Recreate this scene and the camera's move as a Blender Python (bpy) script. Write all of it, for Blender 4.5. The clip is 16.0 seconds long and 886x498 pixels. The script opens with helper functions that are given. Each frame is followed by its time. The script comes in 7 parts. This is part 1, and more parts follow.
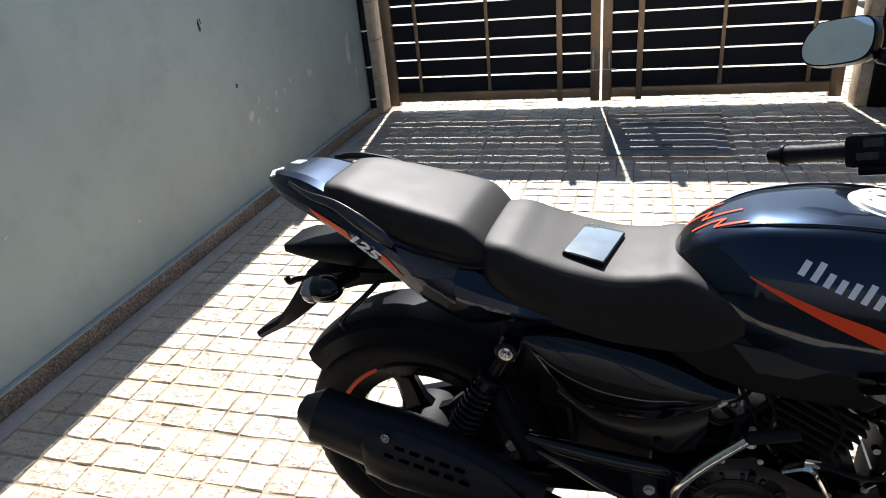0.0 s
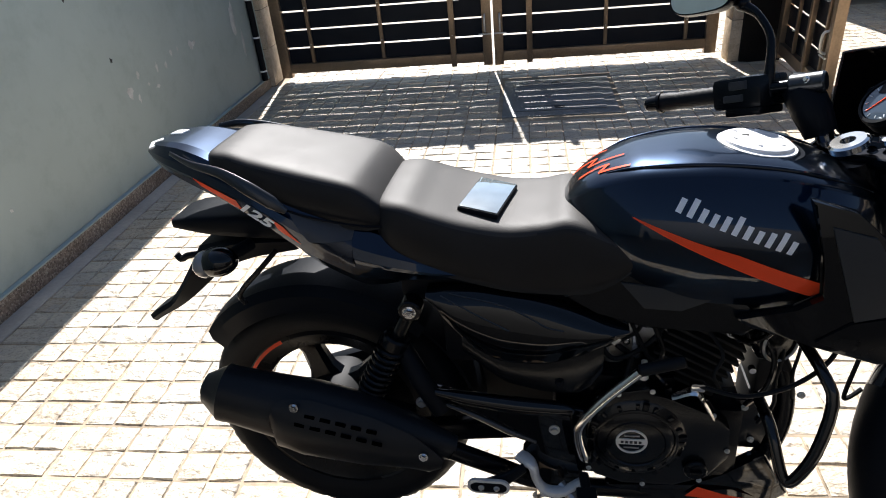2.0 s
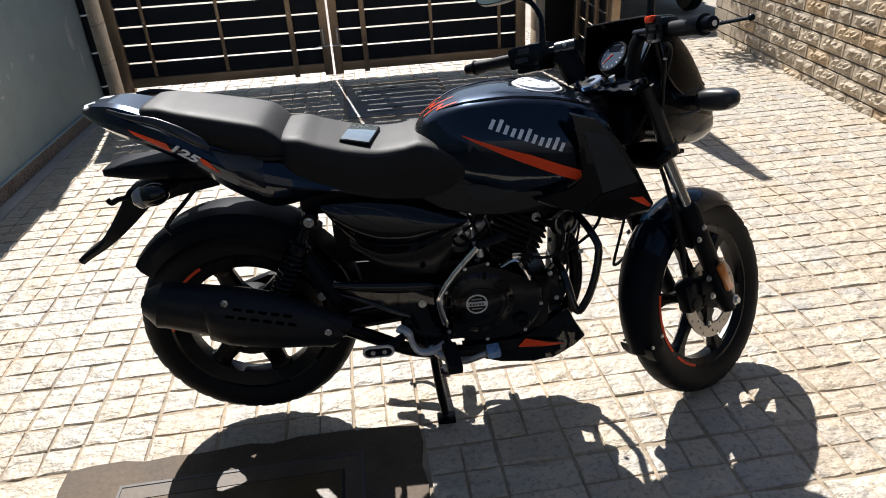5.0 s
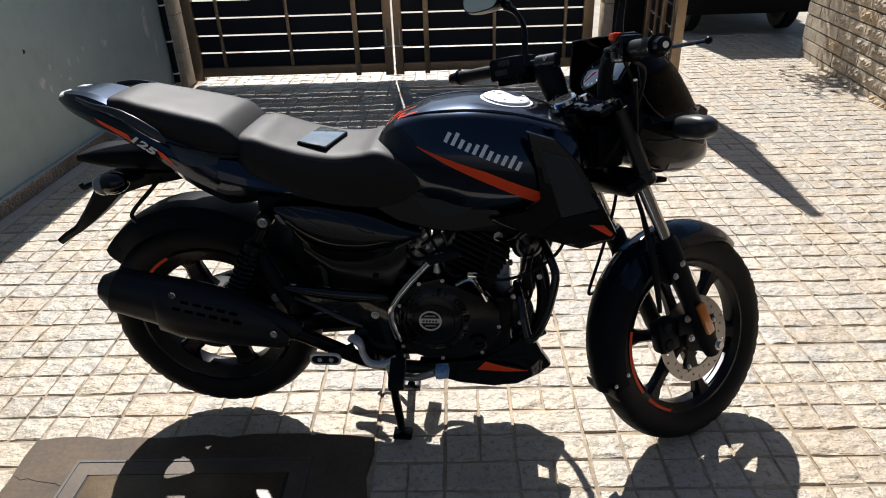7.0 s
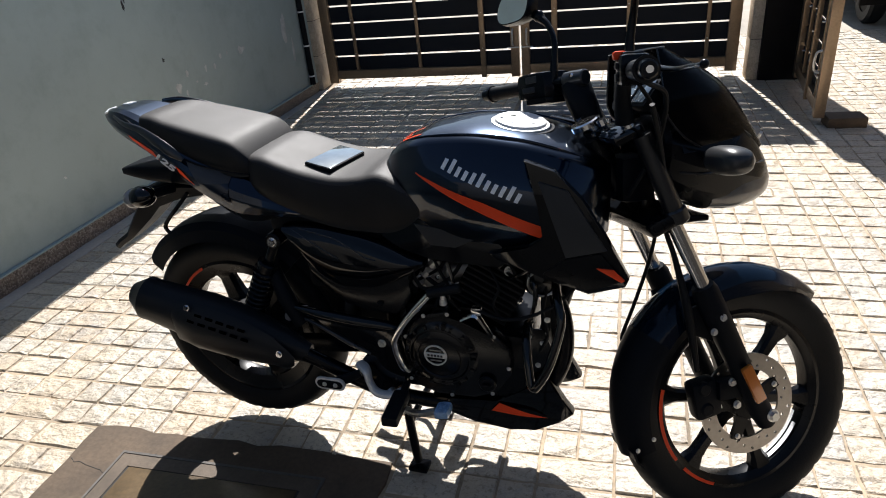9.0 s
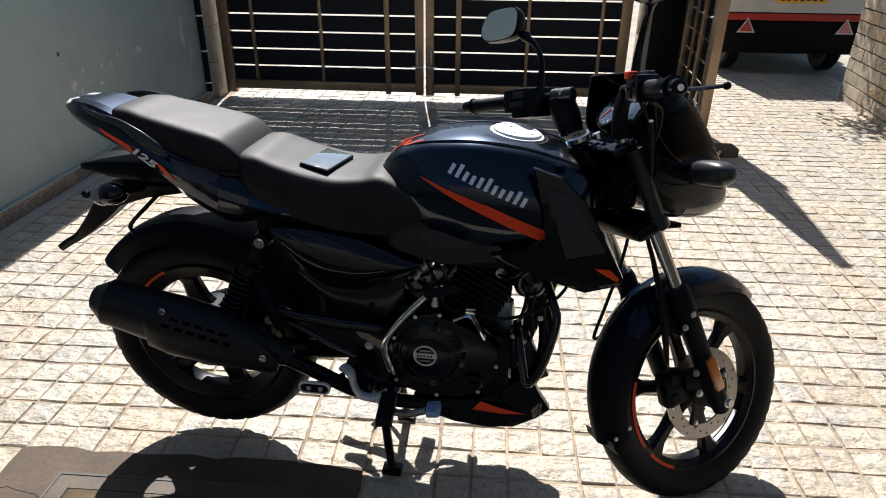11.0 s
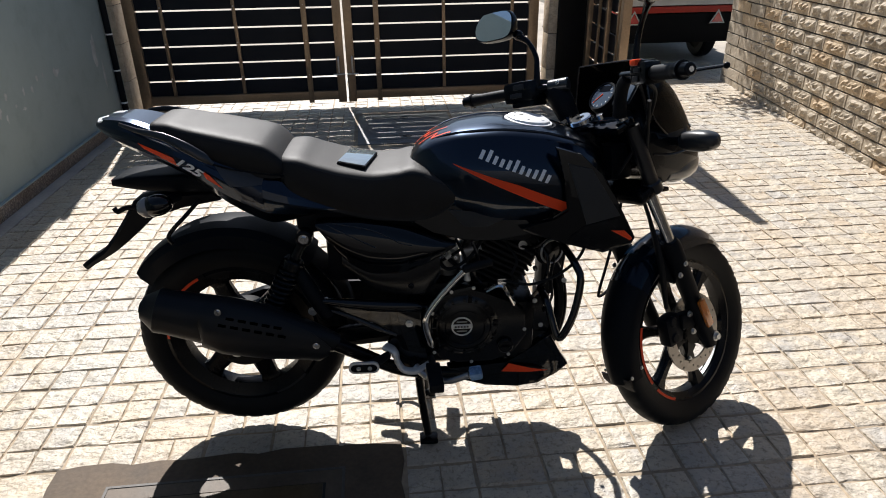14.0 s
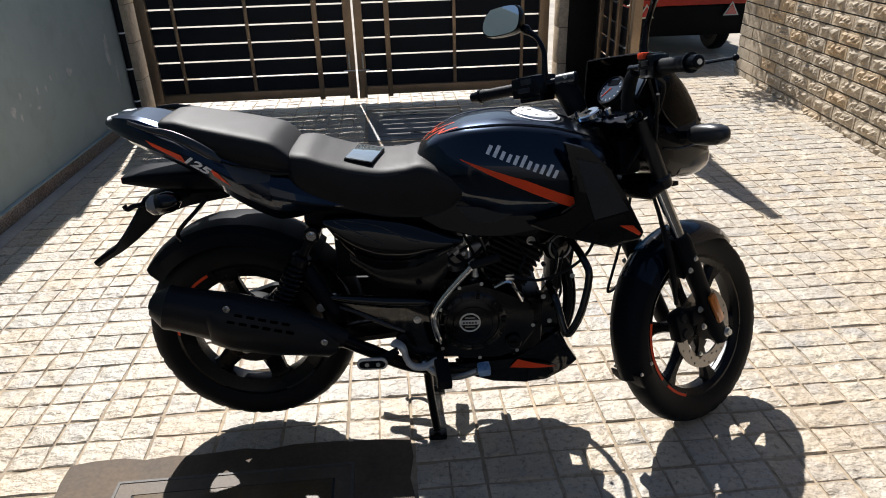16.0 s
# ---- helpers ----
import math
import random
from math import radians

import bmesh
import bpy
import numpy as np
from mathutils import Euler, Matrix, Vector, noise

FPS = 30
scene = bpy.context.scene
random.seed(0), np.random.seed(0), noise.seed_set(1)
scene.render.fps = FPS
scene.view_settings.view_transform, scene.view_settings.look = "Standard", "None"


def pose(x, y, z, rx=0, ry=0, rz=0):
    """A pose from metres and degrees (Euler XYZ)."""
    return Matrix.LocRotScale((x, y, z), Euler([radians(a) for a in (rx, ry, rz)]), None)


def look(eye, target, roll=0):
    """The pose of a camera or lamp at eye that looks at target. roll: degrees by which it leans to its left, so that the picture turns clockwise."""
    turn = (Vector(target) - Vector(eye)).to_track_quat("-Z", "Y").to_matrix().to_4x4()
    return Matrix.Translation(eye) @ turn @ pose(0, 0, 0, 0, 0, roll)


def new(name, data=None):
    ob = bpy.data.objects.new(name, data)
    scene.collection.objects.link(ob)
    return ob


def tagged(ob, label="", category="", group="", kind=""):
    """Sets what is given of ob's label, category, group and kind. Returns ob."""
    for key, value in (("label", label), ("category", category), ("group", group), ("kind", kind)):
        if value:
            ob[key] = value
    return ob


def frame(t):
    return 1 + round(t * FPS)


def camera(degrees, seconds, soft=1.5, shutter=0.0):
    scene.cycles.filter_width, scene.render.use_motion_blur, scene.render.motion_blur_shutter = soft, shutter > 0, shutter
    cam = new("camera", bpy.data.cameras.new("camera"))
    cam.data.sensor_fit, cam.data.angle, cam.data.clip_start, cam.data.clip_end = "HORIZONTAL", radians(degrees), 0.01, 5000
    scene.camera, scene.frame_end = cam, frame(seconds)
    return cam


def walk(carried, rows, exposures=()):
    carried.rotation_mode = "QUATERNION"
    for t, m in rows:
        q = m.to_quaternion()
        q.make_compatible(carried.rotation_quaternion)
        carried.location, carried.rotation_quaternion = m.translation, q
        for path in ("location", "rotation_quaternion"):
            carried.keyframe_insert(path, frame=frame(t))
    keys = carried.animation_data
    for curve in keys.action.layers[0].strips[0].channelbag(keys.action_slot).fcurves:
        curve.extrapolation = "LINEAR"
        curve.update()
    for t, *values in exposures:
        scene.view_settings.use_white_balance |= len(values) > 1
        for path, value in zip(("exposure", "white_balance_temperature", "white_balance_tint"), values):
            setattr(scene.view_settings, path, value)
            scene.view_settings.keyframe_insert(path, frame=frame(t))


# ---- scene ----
cam = camera(68.1, 16.0, soft=1.0)
METRES, EYE, TILT, LEAN, TURN = 2.328, 1.4114, 0.0, 0.0, 17.5
ROWS = [
    (0.0, 0.0, 0.0, 0.0, -2.57, -26.46, 5.18),
    (0.5, -0.0003, 0.0031, -0.0023, -6.12, -26.81, 4.67),
    (1.0, 0.0036, 0.0012, 0.0005, -7.41, -26.73, 4.86),
    (1.5, 0.0025, 0.0005, 0.0001, -8.17, -27.48, 5.26),
    (2.0, 0.0078, -0.0045, -0.0101, -11.48, -29.65, 4.98),
    (2.5, -0.0012, -0.0106, -0.0389, -15.74, -31.29, 4.6),
    (3.0, -0.0094, -0.0354, -0.0293, -20.29, -31.67, 4.05),
    (3.5, -0.0073, -0.1175, -0.0113, -20.85, -29.89, 4.01),
    (4.0, -0.0217, -0.18, 0.004, -21.05, -28.25, 4.4),
    (4.5, -0.0671, -0.1981, 0.0013, -24.3, -28.35, 3.73),
    (4.7, -0.0903, -0.2064, -0.0024, -25.91, -28.71, 3.05),
    (7.0, 0.051, -0.233, -0.0113, -16.89, -28.09, 1.77),
    (7.5, 0.0943, -0.1983, -0.0131, -14.32, -27.71, 2.05),
    (8.0, 0.1588, -0.2005, -0.0133, -5.62, -28.09, 3.14),
    (8.5, 0.2029, -0.2031, -0.0123, -2.7, -27.88, 4.99),
    (9.0, 0.2151, -0.2028, -0.011, -3.17, -27.63, 5.25),
    (9.5, 0.1974, -0.2042, -0.0111, -5.84, -28.01, 4.26),
    (9.7, 0.1816, -0.2030, -0.0116, -7.09, -27.78, 3.95),
    (11.8, 0.0227, -0.2629, -0.0080, -16.92, -25.68, -0.70),
    (12.0, 0.0063, -0.2825, -0.0032, -17.34, -25.44, 1.08),
    (12.5, -0.0274, -0.3003, 0.0076, -18.19, -24.32, 3.5),
    (13.0, -0.0601, -0.2668, 0.0039, -20.98, -24.95, 2.79),
    (13.5, -0.0751, -0.2441, -0.0003, -23.86, -25.65, 1.54),
    (14.0, -0.0769, -0.2439, -0.0007, -23.56, -25.96, 0.78),
    (14.5, -0.0755, -0.2452, -0.0017, -23.76, -26.46, 0.62),
    (15.0, -0.0742, -0.2444, -0.001, -23.39, -26.19, 0.87),
    (15.5, -0.0716, -0.2458, 0.0005, -23.12, -25.67, 0.99),
    (16.0, -0.0707, -0.245, -0.0014, -22.65, -26.3, 1.5),
]
LIGHT = [(0, .72), (1.5, .78), (2.5, .70), (4, .42), (7, .02), (9, .27), (12, .08), (16, .08)]
walk(cam, [(t, pose(0, 0, EYE, TILT, LEAN, TURN) @ pose(METRES * x, METRES * y, METRES * z, 90 + pitch, roll, yaw)) for t, x, y, z, yaw, pitch, roll in ROWS],
     LIGHT)

# ---- world, sun, exposure ----
SUN_AZ, SUN_EL = 8.3, 46.0           # light travels towards -y, turned SUN_AZ degrees towards +x
world = bpy.data.worlds.new("sky")
scene.world = world
world.use_nodes = True
wn = world.node_tree.nodes
sky = wn.new("ShaderNodeTexSky")
sky.sky_type, sky.sun_disc = "NISHITA", False
sky.sun_elevation, sky.sun_rotation = radians(SUN_EL), radians(-SUN_AZ)
sky.air_density, sky.dust_density, sky.ozone_density = 1.0, 0.7, 1.4
world.node_tree.links.new(sky.outputs[0], wn["Background"].inputs[0])
wn["Background"].inputs[1].default_value = 0.076
sun = new("sun", bpy.data.lights.new("sun", "SUN"))
sun.data.energy, sun.data.angle, sun.data.color = 7.2, radians(0.53), (1.0, 0.972, 0.948)
sx, sy = math.sin(radians(SUN_AZ)) * math.cos(radians(SUN_EL)), -math.cos(radians(SUN_AZ)) * math.cos(radians(SUN_EL))
sun.matrix_world = look((-6 * sx, -6 * sy, 6 * math.sin(radians(SUN_EL))), (0, 0, 0))


# ---- materials ----
def nodes_of(name):
    m = bpy.data.materials.new(name)
    m.use_nodes = True
    return m, m.node_tree.nodes, m.node_tree.links, m.node_tree.nodes["Principled BSDF"]


def noise_tex(n, l, vec, scale, detail=4.0, rough=0.55):
    t = n.new("ShaderNodeTexNoise")
    t.inputs["Scale"].default_value, t.inputs["Detail"].default_value, t.inputs["Roughness"].default_value = scale, detail, rough
    l.new(vec, t.inputs["Vector"])
    return t


def ramp(n, l, fac, stops):
    r = n.new("ShaderNodeValToRGB")
    while len(r.color_ramp.elements) < len(stops):
        r.color_ramp.elements.new(0.5)
    for e, (p, c) in zip(r.color_ramp.elements, stops):
        e.position, e.color = p, (*c, 1) if len(c) == 3 else c
    l.new(fac, r.inputs[0])
    return r


def mixed(n, l, kind, fac, a, b):
    m = n.new("ShaderNodeMix")
    m.data_type, m.blend_type = "RGBA", kind
    for socket, value in ((m.inputs[0], fac), (m.inputs[6], a), (m.inputs[7], b)):
        if isinstance(value, (int, float)):
            socket.default_value = value
        elif isinstance(value, tuple):
            socket.default_value = (*value, 1)
        else:
            l.new(value, socket)
    return m.outputs[2]


def shade(c, k):
    return tuple(min(1.0, max(0.0, x * k)) for x in c)


def surf(name, base, rough=0.5, metal=0.0, var=0.12, scale=6.0, grain=80.0, bump=0.0, coat=0.0, rvar=0.08, spec=0.5, fine=0.05):
    """A painted, moulded or metal surface: base colour with two scales of variation, worn gloss and fine relief."""
    m, n, l, b = nodes_of(name)
    tc = n.new("ShaderNodeTexCoord")
    big = noise_tex(n, l, tc.outputs["Object"], scale, 5)
    small = noise_tex(n, l, tc.outputs["Object"], grain, 3)
    r1 = ramp(n, l, big.outputs[0], [(0.3, shade(base, 1 - var)), (0.7, shade(base, 1 + var))])
    r2 = ramp(n, l, small.outputs[0], [(0.3, (1 - fine,) * 3), (0.7, (1 + fine * 0.0,) * 3)])
    l.new(mixed(n, l, "MULTIPLY", 1.0, r1.outputs[0], r2.outputs[0]), b.inputs["Base Color"])
    mr = n.new("ShaderNodeMapRange")
    mr.inputs[3].default_value, mr.inputs[4].default_value = max(0.02, rough - rvar), min(1, rough + rvar)
    l.new(big.outputs[0], mr.inputs[0])
    l.new(mr.outputs[0], b.inputs["Roughness"])
    b.inputs["Metallic"].default_value = metal
    b.inputs["Specular IOR Level"].default_value = spec
    b.inputs["Coat Weight"].default_value = coat
    b.inputs["Coat Roughness"].default_value = 0.025
    if bump:
        bp = n.new("ShaderNodeBump")
        bp.inputs["Strength"].default_value, bp.inputs["Distance"].default_value = bump, 0.002
        l.new(small.outputs[0], bp.inputs["Height"])
        l.new(bp.outputs[0], b.inputs["Normal"])
    return m


def paving(name, island):
    """Cream riven concrete pavers with grey and rusty stains; each paver a little different."""
    m, n, l, b = nodes_of(name)
    geo = n.new("ShaderNodeNewGeometry")
    pos = geo.outputs["Position"]
    if island:
        rnd = geo.outputs["Random Per Island"]
    else:
        rnd = n.new("ShaderNodeObjectInfo").outputs["Random"]
    big = noise_tex(n, l, pos, 0.9, 5, 0.6)
    mid = noise_tex(n, l, pos, 8.0, 7, 0.68)
    spots = noise_tex(n, l, pos, 60.0, 6, 0.75)
    cell = n.new("ShaderNodeTexVoronoi")
    cell.inputs["Scale"].default_value = 9.6
    l.new(pos, cell.inputs["Vector"])
    tone = ramp(n, l, rnd, [(0.0, (0.499, 0.416, 0.319)), (0.3, (0.590, 0.518, 0.408)), (0.55, (0.503, 0.468, 0.404)), (0.8, (0.622, 0.556, 0.450)), (1.0, (0.471, 0.437, 0.390))])
    sep = n.new("ShaderNodeSeparateColor")
    l.new(cell.outputs["Color"], sep.inputs[0])
    sub = ramp(n, l, sep.outputs[0], [(0.0, (0.90, 0.88, 0.86)), (1.0, (1.08, 1.07, 1.05))])
    c0 = mixed(n, l, "MULTIPLY", 0.7, tone.outputs[0], sub.outputs[0])
    grey = ramp(n, l, mid.outputs[0], [(0.47, (0, 0, 0)), (0.64, (0.8, 0.8, 0.8))])
    c1 = mixed(n, l, "MIX", grey.outputs[0], c0, (0.408, 0.384, 0.352))
    rust = ramp(n, l, big.outputs[0], [(0.44, (0, 0, 0)), (0.66, (0.62, 0.62, 0.62))])
    c2 = mixed(n, l, "MIX", rust.outputs[0], c1, (0.570, 0.456, 0.323))
    sp = ramp(n, l, spots.outputs[0], [(0.36, (0.50, 0.47, 0.44)), (0.49, (1, 1, 1)), (0.60, (1, 1, 1)), (0.70, (1.15, 1.14, 1.12))])
    c3 = mixed(n, l, "MULTIPLY", 0.85, c2, sp.outputs[0])
    l.new(c3, b.inputs["Base Color"])
    b.inputs["Roughness"].default_value = 0.42
    b.inputs["Specular IOR Level"].default_value = 0.45
    stretch = n.new("ShaderNodeMapping")
    stretch.inputs["Scale"].default_value = (0.9, 1.15, 1.0)
    l.new(pos, stretch.inputs["Vector"])
    riv = noise_tex(n, l, stretch.outputs[0], 24.0, 7, 0.55)
    vor = n.new("ShaderNodeTexVoronoi")
    vor.inputs["Scale"].default_value = 24.0
    vor.feature = "SMOOTH_F1"
    l.new(stretch.outputs[0], vor.inputs["Vector"])
    hsum = n.new("ShaderNodeMath")
    hsum.operation = "MULTIPLY_ADD"
    hsum.inputs[1].default_value = 0.35
    l.new(vor.outputs["Distance"], hsum.inputs[0])
    l.new(riv.outputs[0], hsum.inputs[2])
    bp = n.new("ShaderNodeBump")
    bp.inputs["Strength"].default_value, bp.inputs["Distance"].default_value = 1.0, 0.017
    l.new(hsum.outputs[0], bp.inputs["Height"])
    l.new(bp.outputs[0], b.inputs["Normal"])
    return m


def stone_face(name, base, island=False):
    """Split-faced stone: warm grey with ochre and dark specks."""
    m, n, l, b = nodes_of(name)
    geo = n.new("ShaderNodeNewGeometry")
    rnd = geo.outputs["Random Per Island"] if island else n.new("ShaderNodeObjectInfo").outputs["Random"]
    tone = ramp(n, l, rnd, [(0, shade(base, 0.82)), (0.45, base), (0.7, shade(base, 1.12)), (0.86, (base[0] * 1.05, base[1] * 0.95, base[2] * 0.82)), (1, (base[0] * 0.98, base[1] * 0.86, base[2] * 0.70))])
    a = noise_tex(n, l, geo.outputs["Position"], 14, 6, 0.65)
    k = noise_tex(n, l, geo.outputs["Position"], 90, 4, 0.6)
    r1 = ramp(n, l, a.outputs[0], [(0.32, (0.72, 0.68, 0.62)), (0.6, (1.05, 1.02, 0.96))])
    r2 = ramp(n, l, k.outputs[0], [(0.3, (0.75, 0.73, 0.7)), (0.55, (1, 1, 1))])
    c = mixed(n, l, "MULTIPLY", 1.0, tone.outputs[0], r1.outputs[0])
    l.new(mixed(n, l, "MULTIPLY", 1.0, c, r2.outputs[0]), b.inputs["Base Color"])
    b.inputs["Roughness"].default_value = 0.8
    bp = n.new("ShaderNodeBump")
    bp.inputs["Strength"].default_value, bp.inputs["Distance"].default_value = 0.6, 0.006
    l.new(a.outputs[0], bp.inputs["Height"])
    l.new(bp.outputs[0], b.inputs["Normal"])
    return m


def pebbledash(name):
    m, n, l, b = nodes_of(name)
    geo = n.new("ShaderNodeNewGeometry")
    v = n.new("ShaderNodeTexVoronoi")
    v.inputs["Scale"].default_value = 130
    l.new(geo.outputs["Position"], v.inputs["Vector"])
    sep = n.new("ShaderNodeSeparateColor")
    l.new(v.outputs["Color"], sep.inputs[0])
    c = ramp(n, l, sep.outputs[0], [(0, (0.16, 0.125, 0.10)), (0.4, (0.26, 0.205, 0.16)), (0.75, (0.34, 0.275, 0.215)), (1, (0.46, 0.40, 0.33))])
    big = noise_tex(n, l, geo.outputs["Position"], 5, 4)
    r = ramp(n, l, big.outputs[0], [(0.3, (0.7, 0.66, 0.62)), (0.7, (1, 1, 1))])
    l.new(mixed(n, l, "MULTIPLY", 1.0, c.outputs[0], r.outputs[0]), b.inputs["Base Color"])
    b.inputs["Roughness"].default_value = 0.75
    bp = n.new("ShaderNodeBump")
    bp.inputs["Strength"].default_value, bp.inputs["Distance"].default_value = 0.7, 0.004
    bp.invert = True
    l.new(v.outputs["Distance"], bp.inputs["Height"])
    l.new(bp.outputs[0], b.inputs["Normal"])
    return m


def wall_paint(name, base):
    """Old emulsion on plaster: faint roller grain, damp patches and scuffs."""
    m, n, l, b = nodes_of(name)
    geo = n.new("ShaderNodeNewGeometry")
    big = noise_tex(n, l, geo.outputs["Position"], 0.9, 6, 0.6)
    mid = noise_tex(n, l, geo.outputs["Position"], 6, 6, 0.65)
    fin = noise_tex(n, l, geo.outputs["Position"], 180, 3)
    a = ramp(n, l, big.outputs[0], [(0.3, shade(base, 0.86)), (0.7, shade(base, 1.07))])
    d = ramp(n, l, mid.outputs[0], [(0.25, (0.86, 0.87, 0.86)), (0.5, (1, 1, 1))])
    l.new(mixed(n, l, "MULTIPLY", 1.0, a.outputs[0], d.outputs[0]), b.inputs["Base Color"])
    b.inputs["Roughness"].default_value = 0.6
    bp = n.new("ShaderNodeBump")
    bp.inputs["Strength"].default_value, bp.inputs["Distance"].default_value = 0.25, 0.002
    l.new(fin.outputs[0], bp.inputs["Height"])
    bp2 = n.new("ShaderNodeBump")
    bp2.inputs["Strength"].default_value, bp2.inputs["Distance"].default_value = 0.3, 0.006
    l.new(mid.outputs[0], bp2.inputs["Height"])
    l.new(bp2.outputs[0], bp.inputs["Normal"])
    l.new(bp.outputs[0], b.inputs["Normal"])
    return m


